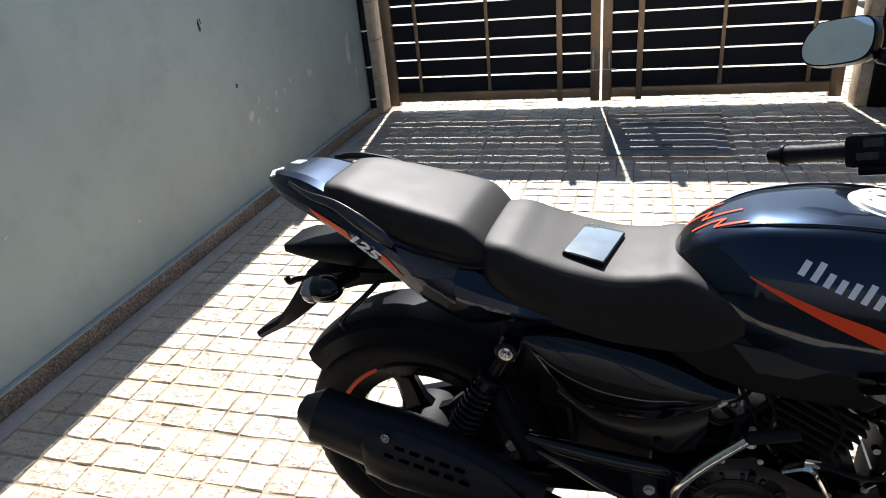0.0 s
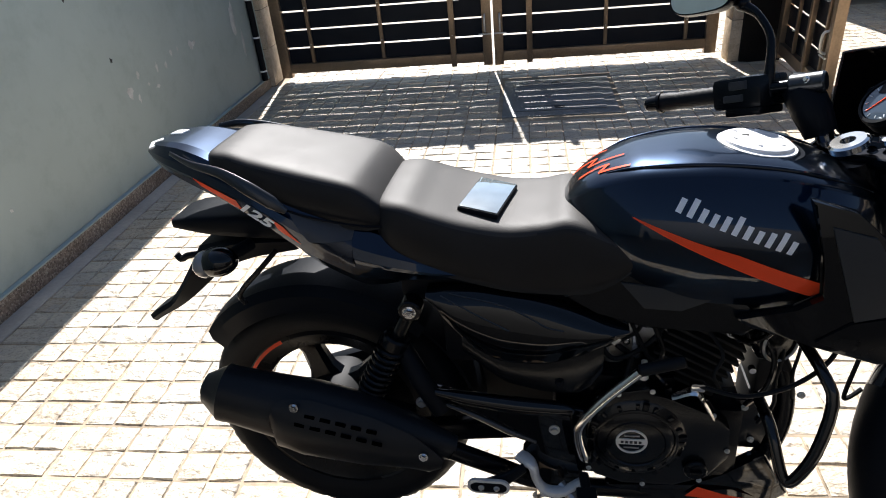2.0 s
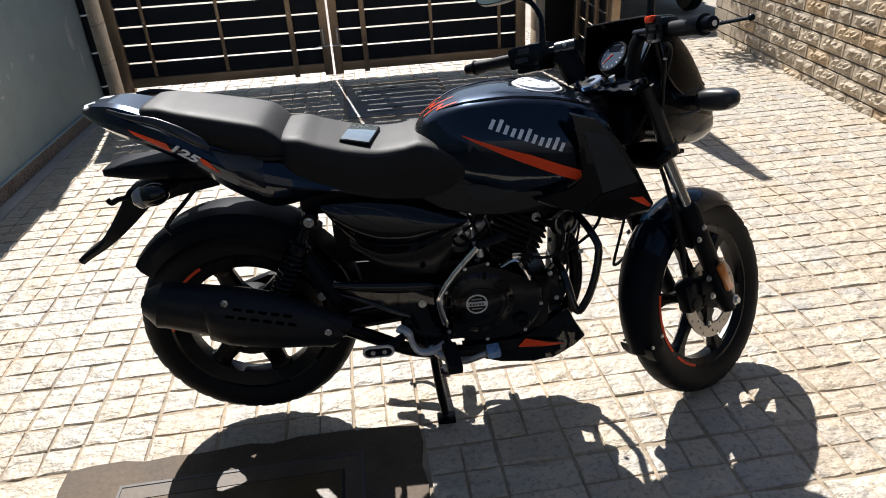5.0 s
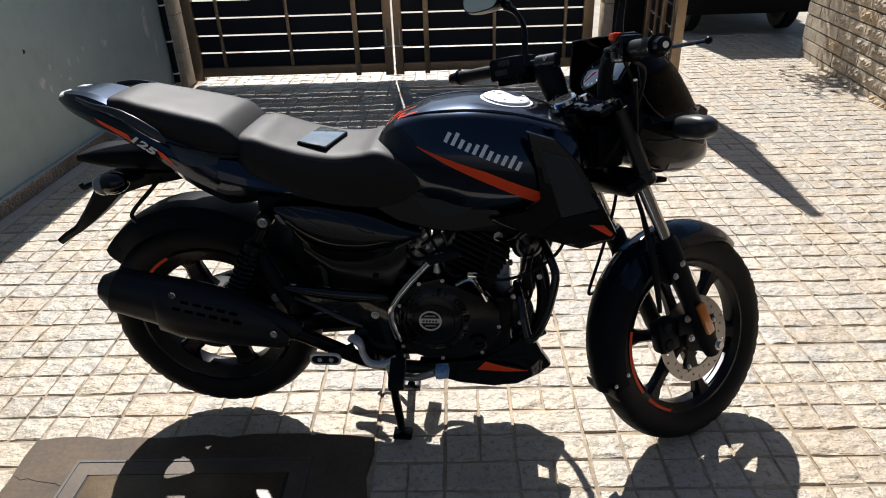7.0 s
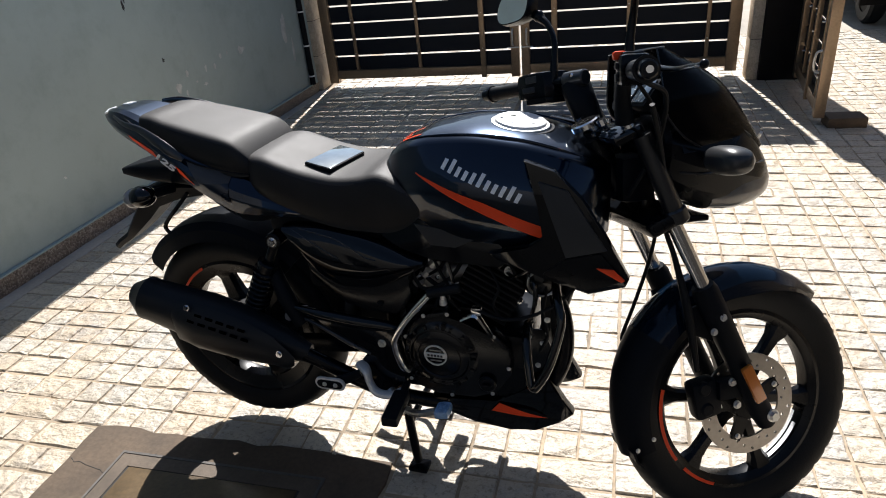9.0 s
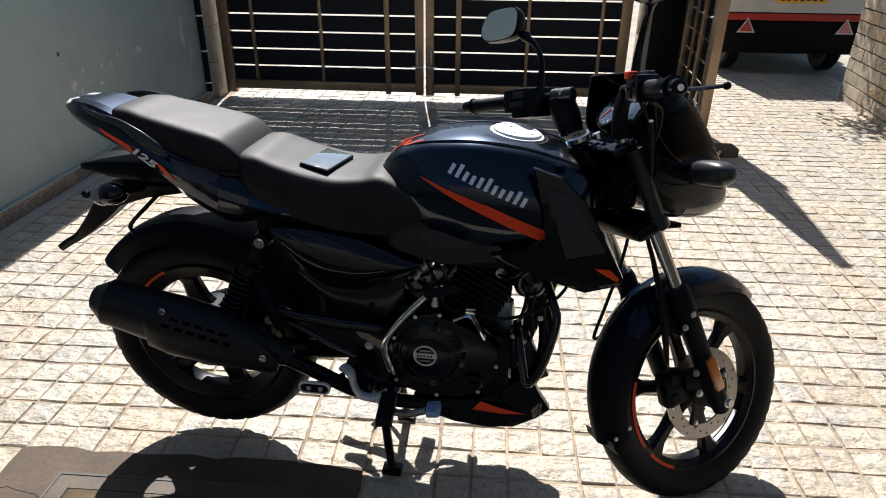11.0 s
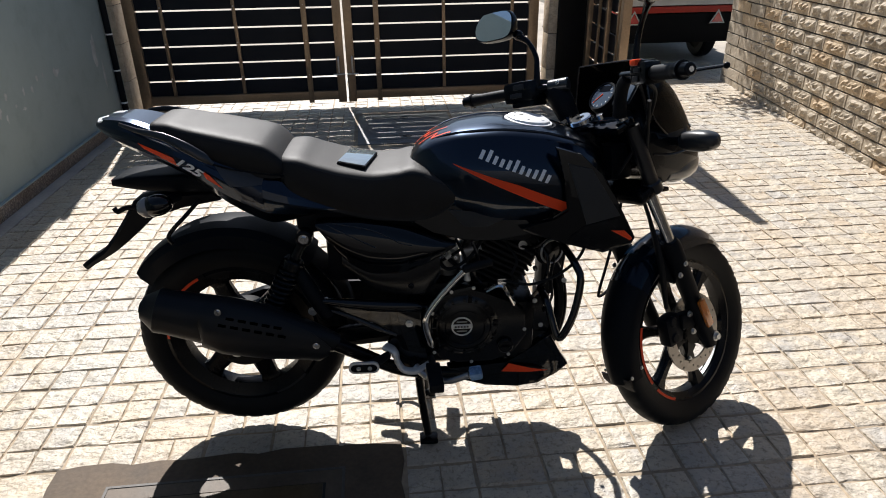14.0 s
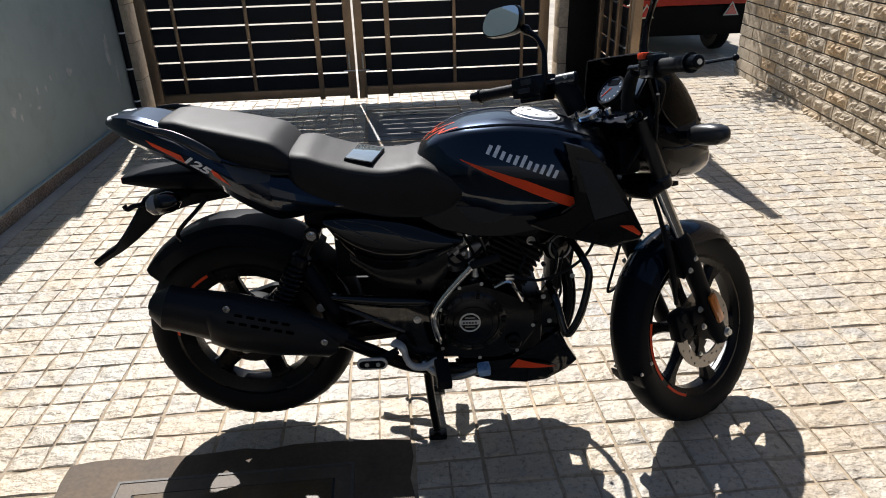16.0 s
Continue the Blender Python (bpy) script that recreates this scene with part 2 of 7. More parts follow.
M = dict(
    cover=surf("semi_gloss_engine_paint", (0.0022, 0.0030, 0.0046), 0.20, var=0.2, bump=0.12, grain=260, spec=0.4),
    gloss=surf("gloss_black_paint", (0.0013, 0.0022, 0.0040), 0.045, var=0.1, rvar=0.015, fine=0.0, spec=0.42),
    satin=surf("satin_black_paint", (0.0018, 0.0028, 0.0048), 0.27, var=0.2, spec=0.2),
    matte=surf("matte_black_plastic", (0.0042, 0.0058, 0.0090), 0.5, var=0.2, bump=0.15, grain=300, spec=0.10),
    grey=surf("dark_grey_satin_decal", (0.038, 0.040, 0.043), 0.40, var=0.12, spec=0.16),
    rubber=surf("black_tyre_rubber", (0.0065, 0.0080, 0.0105), 0.55, var=0.25, bump=0.3, grain=240, fine=0.2, spec=0.15),
    # Seat flanks: darker than the top, their shade put into the colour.
    vinylshade=surf("smooth_shaded_seat_vinyl", (0.0120, 0.0120, 0.0130), 0.48, var=0.16, scale=14, bump=0.08, grain=520, fine=0.1, spec=0.22),
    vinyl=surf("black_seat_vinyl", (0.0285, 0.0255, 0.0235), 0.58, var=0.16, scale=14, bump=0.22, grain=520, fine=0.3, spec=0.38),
    chrome=surf("polished_chrome", (0.78, 0.78, 0.78), 0.12, 1.0, var=0.06, fine=0.05),
    steel=surf("zinc_plated_steel", (0.72, 0.72, 0.70), 0.32, 0.7, var=0.15, fine=0.15),
    alloy=surf("cast_aluminium", (0.42, 0.42, 0.42), 0.42, 1.0, var=0.15, bump=0.2, fine=0.15),
    peg=surf("bright_cast_peg", (0.74, 0.74, 0.73), 0.38, 0.25, var=0.12, bump=0.15, fine=0.1),
    disc=surf("brushed_brake_disc", (0.36, 0.34, 0.32), 0.36, 1.0, var=0.12, fine=0.12),
    muff=surf("heatproof_black_paint", (0.0105, 0.0125, 0.0160), 0.40, var=0.2, bump=0.1, grain=300, spec=0.2),
    bark=surf("grey_brown_bark", (0.16, 0.12, 0.085), 0.9, var=0.3, scale=12, grain=60, bump=0.8, fine=0.3),
    leaf=surf("green_leaf", (0.06, 0.11, 0.035), 0.5, var=0.3, scale=3, grain=40),
    silver=surf("dull_silver_print", (0.70, 0.69, 0.66), 0.35, 0.2, var=0.06),
    red=surf("red_orange_decal", (0.95, 0.085, 0.024), 0.35, var=0.06, spec=0.2),
    redlens=surf("red_tail_lens", (0.45, 0.02, 0.02), 0.15, coat=1.0, var=0.1),
    white=surf("silver_white_decal", (0.92, 0.93, 0.94), 0.3, var=0.05, coat=0.4),
    amber=surf("amber_reflector", (0.62, 0.18, 0.022), 0.2, coat=1.0, var=0.1, grain=300, bump=0.3),
    lens=surf("smoked_indicator_lens", (0.20, 0.20, 0.20), 0.12, coat=1.0, var=0.1),
    bluewrap=surf("blue_protective_film", (0.24, 0.40, 0.62), 0.28, var=0.3, scale=60, coat=0.5, bump=0.5, grain=120),
    cap=surf("brushed_filler_cap", (0.90, 0.90, 0.90), 0.42, 0.35, var=0.04),
    mirror=surf("mirror_glass", (0.82, 0.86, 0.86), 0.02, 1.0, var=0.02, rvar=0.01, fine=0.0),
    phoneglass=surf("mirrored_phone_glass", (0.48, 0.55, 0.57), 0.05, metal=0.7, var=0.12, scale=30, rvar=0.02, coat=1.0, fine=0.0, spec=1.0),
    clear=surf("grey_headlamp_cover", (0.12, 0.12, 0.115), 0.3, var=0.25, scale=20, coat=0.8),
    screen=surf("smoked_screen", (0.003, 0.003, 0.004), 0.13, var=0.1, spec=0.12),
    dull=surf("dull_black_casting", (0.010, 0.0105, 0.0115), 0.6, var=0.2, spec=0.2),
    dial=surf("instrument_glass", (0.05, 0.07, 0.095), 0.04, coat=1.0, var=0.1),
    tail=surf("blue_black_paint", (0.0030, 0.0120, 0.030), 0.29, metal=1.0, var=0.1, rvar=0.02, fine=0.15, grain=900, coat=0.9, spec=0.5),
    fendm=surf("gloss_blue_black_fender", (0.0020, 0.0070, 0.0165), 0.10, var=0.1, rvar=0.02, fine=0.0, spec=0.30),
    # Indicator pods: the grey of their sunlit tops is put into the base.
    podm=surf("sunlit_black_pod", (0.030, 0.031, 0.033), 0.34, var=0.15, spec=0.5),
    facet=surf("matte_grey_facet", (0.050, 0.052, 0.058), 0.42, var=0.12, spec=0.3),
    navy=surf("blue_reflection_film", (0.006, 0.012, 0.026), 0.28, metal=0.5, var=0.1, coat=0.6, spec=0.2),
    rail=surf("satin_rail_paint", (0.012, 0.013, 0.015), 0.30, var=0.1, spec=0.6, coat=0.2),
    tubing=surf("gloss_black_tubing", (0.004, 0.004, 0.005), 0.12, var=0.2, spec=0.5),
    slot=surf("open_slot", (0.0008, 0.0008, 0.0008), 0.9, spec=0.0),
    paver=paving("riven_paver", False),
    pavers=paving("riven_pavers", True),
    grout=surf("sandy_joint", (0.43, 0.34, 0.24), 0.9, var=0.45, scale=3, grain=60, bump=0.6, fine=0.3),
    cement=surf("smoothed_cement", (0.50, 0.455, 0.40), 0.75, var=0.2, scale=3, grain=50, bump=0.4, fine=0.15),
    slabm=surf("ochre_stained_slab", (0.100, 0.066, 0.032), 0.42, var=0.45, scale=5, grain=90, bump=0.3, fine=0.3),
    stripm=surf("pale_cover_strip", (0.118, 0.088, 0.062), 0.6, var=0.25, scale=8, grain=90, bump=0.3, fine=0.2),
    coverm=surf("weathered_cover_concrete", (0.112, 0.078, 0.050), 0.75, var=0.30, scale=7, grain=70, bump=0.5, fine=0.25),
    iron=surf("worn_cover_plate", (0.112, 0.101, 0.090), 0.6, var=0.25, scale=5, bump=0.4, fine=0.25),
    drainm=surf("grey_steel_drain_plate", (0.24, 0.24, 0.235), 0.5, var=0.25, scale=5, bump=0.4, fine=0.25),
    wall=wall_paint("grey_green_wall_paint", (0.376, 0.456, 0.452)),
    bare=surf("bare_plaster", (0.56, 0.58, 0.57), 0.8, var=0.2, scale=20, bump=0.5),
    dark=surf("dark_hole", (0.03, 0.03, 0.03), 0.8),
    pebble=pebbledash("pebble_skirting"),
    block=stone_face("split_stone", (0.49, 0.425, 0.34)),
    mortar=surf("dark_mortar", (0.06, 0.052, 0.045), 0.9, var=0.3, scale=20),
    pillar=stone_face("cream_stone_cladding", (0.62, 0.55, 0.46), True),
    bronze=surf("bronze_steel_tube", (0.34, 0.25, 0.17), 0.36, 0.7, var=0.2, scale=4, fine=0.2),
    sheet=surf("dark_blue_gate_sheet", (0.008, 0.011, 0.018), 0.5, var=0.2, scale=2, spec=0.2),
    granite=surf("black_pier", (0.005, 0.005, 0.006), 0.5, var=0.3, spec=0.15),
    reflectfloor=surf("dark_reflect_floor", (0.020, 0.019, 0.018), 0.25, var=0.3, scale=9, grain=140, fine=0.3, spec=0.3),
    house=wall_paint("shaded_house_paint", (0.085, 0.082, 0.078)),
    vwhite=surf("white_vehicle_paint", (0.50, 0.49, 0.46), 0.4, var=0.1, coat=0.4),
    vblack=surf("black_vehicle_underside", (0.004, 0.004, 0.0045), 0.6, spec=0.1),
    vred=surf("red_vehicle_band", (0.40, 0.04, 0.025), 0.4, var=0.12, spec=0.2),
    yellow=surf("yellow_plate", (0.75, 0.40, 0.03), 0.4, var=0.05),
    street=surf("dusty_street_concrete", (0.46, 0.41, 0.34), 0.85, var=0.25, scale=2, grain=90, bump=0.5, fine=0.3),
)


# ---- mesh tools ----
def part(name, bm, material, parent=None, label="", at=None, sharp=34, smooth=True):
    """Links a bmesh as one mesh object under a thing or a part; at: a matrix laid over its vertices."""
    if at is not None:
        bmesh.ops.transform(bm, matrix=at, verts=bm.verts)
    bmesh.ops.recalc_face_normals(bm, faces=bm.faces)
    for f in bm.faces:
        f.smooth = smooth
    if smooth:
        for e in bm.edges:
            if len(e.link_faces) == 2 and e.calc_face_angle(0.0) > radians(sharp):
                e.smooth = False
    me = bpy.data.meshes.new(name)
    bm.to_mesh(me)
    bm.free()
    me.materials.append(material)
    ob = new(name, me)
    ob.parent = parent
    if label:
        ob["label"] = label
    return ob


def thing(name, label, category, m=None, group="", kind=""):
    ob = new(name)
    if m is not None:
        ob.matrix_world = m
    return tagged(ob, label, category, group, kind)


def box(bm, lo, hi, bevel=0.0, m=None):
    c, s = [(a + b) / 2 for a, b in zip(lo, hi)], [abs(b - a) for a, b in zip(lo, hi)]
    g = bmesh.ops.create_cube(bm, size=1.0, matrix=Matrix.Translation(c) @ Matrix.Diagonal((*s, 1)))["verts"]
    if bevel:
        es = list({e for v in g for e in v.link_edges})
        r = bmesh.ops.bevel(bm, geom=es, offset=min(bevel, min(s) * 0.45), segments=2, affect="EDGES", profile=0.6)
        g = list({v for f in r["faces"] for v in f.verts} | {v for v in g if v.is_valid})
    if m is not None:
        bmesh.ops.transform(bm, matrix=m, verts=g)
    return bm


def ring_of(c, ax, ay, r, n, ry=None):
    return [c + ax * (r * math.cos(2 * math.pi * i / n)) + ay * ((ry or r) * math.sin(2 * math.pi * i / n)) for i in range(n)]


def skin(bm, rings, caps=True, loop=False):
    """A surface over closed rings of as many points."""
    vs = [[bm.verts.new(p) for p in r] for r in rings]
    n = len(vs[0])
    for a, b in zip(vs, vs[1:] + ([vs[0]] if loop else [])):
        for i in range(n):
            bm.faces.new((a[i], a[(i + 1) % n], b[(i + 1) % n], b[i]))
    if caps and not loop:
        bm.faces.new(vs[0])
        bm.faces.new(list(reversed(vs[-1])))
    return bm


def cyl(bm, a, b, r1, r2=None, n=18, rim=0.0):
    a, b = Vector(a), Vector(b)
    z = (b - a).normalized()
    x = z.orthogonal().normalized()
    y = z.cross(x)
    r2 = r1 if r2 is None else r2
    rings = [ring_of(a, x, y, r1, n), ring_of(b, x, y, r2, n)]
    if rim:
        rings = [ring_of(a, x, y, r1 - rim, n), ring_of(a + z * rim, x, y, r1, n), ring_of(b - z * rim, x, y, r2, n), ring_of(b, x, y, r2 - rim, n)]
    return skin(bm, rings)


def curve_points(pts, k=6):
    """A smooth line through the points."""
    p = [Vector(q) for q in pts]
    p = [p[0] * 2 - p[1]] + p + [p[-1] * 2 - p[-2]]
    out = []
    for i in range(1, len(p) - 2):
        for j in range(k):
            t = j / k
            a, b, c, d = p[i - 1], p[i], p[i + 1], p[i + 2]
            out.append(0.5 * (2 * b + (c - a) * t + (2 * a - 5 * b + 4 * c - d) * t * t + (3 * b - a - 3 * c + d) * t ** 3))
    return out + [p[-2]]


def tube(bm, pts, r, n=10, k=6, flat=1.0, up=None):
    """A round or flattened tube along a smooth line; r: one radius or one for each given point."""
    path = curve_points(pts, k) if k > 1 else [Vector(p) for p in pts]
    rs = [r] * len(pts) if isinstance(r, (int, float)) else list(r)
    rr = []
    for i in range(len(path)):
        f = i / (len(path) - 1) * (len(rs) - 1)
        j = min(int(f), len(rs) - 2) if len(rs) > 1 else 0
        rr.append(rs[j] + (rs[j + 1] - rs[j]) * (f - j) if len(rs) > 1 else rs[0])
    x = None
    rings = []
    for i, p in enumerate(path):
        t = (path[min(i + 1, len(path) - 1)] - path[max(i - 1, 0)]).normalized()
        if up is not None:
            x = Vector(up) - t * t.dot(Vector(up))
        else:
            x = t.orthogonal() if x is None else x - t * t.dot(x)
        x.normalize()
        rings.append(ring_of(p, x, t.cross(x), rr[i], n, rr[i] * flat))
    return skin(bm, rings)


def revolve(bm, profile, centre, axis, n=64, closed=True, notch=None):
    """A profile of (radius, along the axis) turned about an axis; notch: (every, rows, depth) lowers some rows as grooves."""
    c, z = Vector(centre), Vector(axis).normalized()
    x = z.orthogonal().normalized()
    y = z.cross(x)
    rings = []
    for i in range(n):
        a = 2 * math.pi * i / n
        d = x * math.cos(a) + y * math.sin(a)
        ring = []
        for j, (r, h) in enumerate(profile):
            if notch and i % notch[0] == 0 and j in notch[1]:
                r -= notch[2]
            ring.append(c + d * r + z * h)
        rings.append(ring)
    vs = [[bm.verts.new(p) for p in r] for r in rings]
    k = len(profile)
    for i in range(n):
        a, b = vs[i], vs[(i + 1) % n]
        for j in range(k if closed else k - 1):
            bm.faces.new((a[j], a[(j + 1) % k], b[(j + 1) % k], b[j]))
    return bm


def plate(bm, outline, v0, v1, bevel=0.0, bulge=None):
    """A side profile of (u, w) points given thickness from v0 to v1; bulge(u, w) shifts it sideways."""
    sh = bulge or (lambda u, w: 0.0)
    a = [bm.verts.new((u, v0 + sh(u, w), w)) for u, w in outline]
    b = [bm.verts.new((u, v1 + sh(u, w), w)) for u, w in outline]
    faces = [bm.faces.new(a), bm.faces.new(list(reversed(b)))]
    n = len(outline)
    for i in range(n):
        faces.append(bm.faces.new((a[i], b[i], b[(i + 1) % n], a[(i + 1) % n])))
    if bevel:
        es = [e for e in bm.edges if e.verts[0] in a + b and e.verts[1] in a + b]
        bmesh.ops.bevel(bm, geom=es, offset=bevel, segments=2, affect="EDGES", profile=0.6)
    return bm


def blob(bm, c, size, m=None, su=20, sv=12):
    mm = Matrix.Translation(c) @ (m or Matrix.Identity(4)) @ Matrix.Diagonal((*size, 1))
    bmesh.ops.create_uvsphere(bm, u_segments=su, v_segments=sv, radius=1.0, matrix=mm)
    return bm


def B():
    return bmesh.new()


# ---- ground ----
PITCH_X, PITCH_Y, X0, Y0 = 0.2009, 0.2042, -1.583, 1.160
ground = tagged(part("ground", box(B(), (-60, -40, -0.30), (60, 90, -0.010)), M["street"]), "dusty grey-brown ground under the pavers", "ground", kind="structure")
bed = tagged(part("joint_bed", box(B(), (-2.13, -2.2, -0.010), (3.75, 6.9, -0.0042)), M["grout"]), "sandy joints between the pavers", "ground", kind="structure")
strip = tagged(part("cement_strip", box(B(), (-2.070, -2.2, -0.006), (-1.985, 5.18, 0.002), 0.002), M["cement"]), "smoothed cement strip along the wall foot", "pavement", kind="structure")
# ---- covers in the paving ----
def near_cover():
    t = thing("inspection_cover", "brown concrete inspection cover set flush in the pavers", "manhole cover", pose(-0.485, 0.62, 0))
    rnd = random.Random(3)
    bm = B()
    rim = []
    for (x0, y0), (x1, y1), n in (((-0.50, -0.36), (0.50, -0.36), 12), ((0.50, -0.36), (0.50, 0.345), 9), ((0.50, 0.345), (-0.50, 0.345), 14), ((-0.50, 0.345), (-0.50, -0.36), 9)):
        for k in range(n):
            f = k / n
            rim.append((x0 + (x1 - x0) * f + rnd.uniform(-0.010, 0.006), y0 + (y1 - y0) * f + rnd.uniform(-0.010, 0.006)))
    top = [bm.verts.new((x, y, 0.003)) for x, y in rim]
    low = [bm.verts.new((x * 1.006, y * 1.008, -0.006)) for x, y in rim]
    bm.faces.new(top)
    for k in range(len(rim)):
        bm.faces.new((top[k], top[(k + 1) % len(rim)], low[(k + 1) % len(rim)], low[k]))
    part("surround", bm, M["coverm"], t, "cracked brown cement surround", smooth=False)
    for name, lo, hi, z, mat in (("cover_rim", (-0.335, -0.30), (0.335, 0.25), 0.0085, "iron"), ("cover_strip", (-0.327, -0.292), (0.327, 0.242), 0.0065, "stripm"), ("cover_gap", (-0.282, -0.252), (0.282, 0.202), 0.0045, "dark")):
        bm = B()
        w = 0.008 if name == "cover_rim" else (0.045 if name == "cover_strip" else 0.010)
        for a, b in (((lo[0], lo[1]), (hi[0], lo[1] + w)), ((lo[0], hi[1] - w), (hi[0], hi[1])), ((lo[0], lo[1] + w), (lo[0] + w, hi[1] - w)), ((hi[0] - w, lo[1] + w), (hi[0], hi[1] - w))):
            box(bm, (*a, 0.001), (*b, z))
        part(name, bm, M[mat], t)
    part("cover_slab", box(B(), (-0.274, -0.244, 0.0035), (0.274, 0.194, 0.0075), 0.002), M["slabm"], t, "smooth ochre-stained slab")
    bm = B()
    p = Vector((-0.49, 0.20, 0.0031))
    for way, n in (((0.013, -0.004), 12), ((0.010, 0.010), 11)):
        pts = [p]
        for k in range(n):
            p = p + Vector((way[0] + rnd.uniform(-0.006, 0.006), way[1] + rnd.uniform(-0.008, 0.008), 0))
            pts.append(p)
        tube(bm, pts, 0.0011, 5, 1)
    part("crack", bm, M["dark"], t, "hairline crack in the cement")


def far_cover():
    t = thing("drain_cover", "grey steel drain cover with raised ribs in the pavers", "drain cover", pose(0.225, 4.52, 0))
    part("surround", box(B(), (-0.375, -0.42, -0.006), (0.375, 0.42, 0.004), 0.002), M["drainm"], t)
    part("plate", box(B(), (-0.30, -0.33, 0.004), (0.30, 0.33, 0.010), 0.003), M["drainm"], t)
    for y in (-0.245, 0.245):
        part("rib", box(B(), (-0.26, y - 0.006, 0.010), (0.26, y + 0.006, 0.013), 0.002), M["drainm"], t)
    for y in (-0.27, 0.27):
        part("lifting_hole", cyl(B(), (0.0, y, 0.010), (0.0, y, 0.0125), 0.035, n=20), M["dark"], t, "dark round lifting hole")


near_cover()
far_cover()


# ---- side walls and house ----
wall_l = tagged(part("wall_west", box(B(), (-2.35, -2.4, -0.02), (-2.090, 5.20, 2.20), 0.004), M["wall"]), "tall grey-green painted plaster wall in shade", "wall", kind="structure")
skirt = tagged(part("skirting", box(B(), (-2.091, -2.4, -0.006), (-2.068, 5.16, 0.082), 0.004), M["pebble"]), "brown pebble-dash skirting along the wall foot", "skirting", kind="structure")
part("skirting_cap", box(B(), (-2.091, -2.4, 0.082), (-2.065, 5.16, 0.090), 0.003), M["wall"], skirt, "painted cement lip")


def patch(name, y, z, ry, rz, material, label, seed, parent):
    """An uneven flake where the paint has come off, a little sunk rim and all."""
    rnd = random.Random(seed)
    y, z = y * 0.981 - 0.006, z * 0.981 + 0.027
    bm = B()
    n = 13
    rim = []
    for i in range(n):
        a = 2 * math.pi * i / n
        k = rnd.uniform(0.40, 1.05)
        rim.append((y + ry * k * math.cos(a), z + rz * k * math.sin(a)))
    top = [bm.verts.new((-2.0885, p[0], p[1])) for p in rim]
    low = [bm.verts.new((-2.091, y + (p[0] - y) * 1.1, z + (p[1] - z) * 1.1)) for p in rim]
    bm.faces.new(top)
    for i in range(n):
        bm.faces.new((top[i], top[(i + 1) % n], low[(i + 1) % n], low[i]))
    part(name, bm, material, parent, label)


for i, (y, z, a, b) in enumerate(((3.329, 0.51, 0.035, 0.04), (3.40, 0.455, 0.012, 0.03), (4.143, 0.583, 0.05, 0.035), (3.618, 0.464, 0.03, 0.012), (3.77, 0.55, 0.016, 0.03), (3.447, 0.572, 0.018, 0.022), (3.86, 0.60, 0.014, 0.025), (3.95, 0.60, 0.012, 0.02),
                                 (3.66, 0.56, 0.014, 0.035), (3.53, 0.50, 0.012, 0.012), (2.25, 0.33, 0.010, 0.010), (1.62, 0.55, 0.012, 0.007), (4.85, 0.62, 0.05, 0.16), (4.95, 0.40, 0.03, 0.12))):
    patch("flaked_paint", y, z, a, b, M["bare"], "pale flake of bare plaster", i, wall_l)
patch("nail_hole", 3.253, 0.702, 0.014, 0.016, M["dark"], "dark chipped hole", 40, wall_l)
patch("scratch", 3.041, 1.056, 0.012, 0.032, M["dark"], "dark scratch", 41, wall_l)
patch("scratch", 3.06, 1.075, 0.006, 0.02, M["dark"], "dark scratch", 42, wall_l)

# Unseen floor added so the bike's flank reflects something dark.
back_floor = tagged(part("porch_floor", box(B(), (-2.11, -3.1, -0.012), (3.2, -0.02, 0.006), 0.003), M["reflectfloor"]), "unseen dark floor added behind the yard to darken reflections", "floor", kind="structure")
# Unseen wall; shade is put into its dark paint to keep reflections black.
house = tagged(part("wall_south", box(B(), (-7.0, -3.3, -0.02), (9.0, -3.1, 2.9), 0.004), M["house"]), "unseen house wall, shade put into its dark paint", "wall", kind="structure")

# ---- right wall of split stone ----
RW_A, RW_D = Vector((3.50, 5.83, 0)), Vector((-0.1323, -0.9912, 0))
RW_N = Vector((-0.9912, 0.1323, 0))          # towards the yard
RW_M = Matrix(((RW_D.x, RW_N.x, 0, RW_A.x), (RW_D.y, RW_N.y, 0, RW_A.y), (0, 0, 1, 0), (0, 0, 0, 1)))
wall_r = tagged(part("wall_east", box(B(), (0.0, -0.22, -0.02), (9.0, -0.012, 1.64)), M["mortar"], None), "garden wall of split-faced stone blocks, sunlit", "wall", kind="structure")
wall_r.matrix_world = RW_M


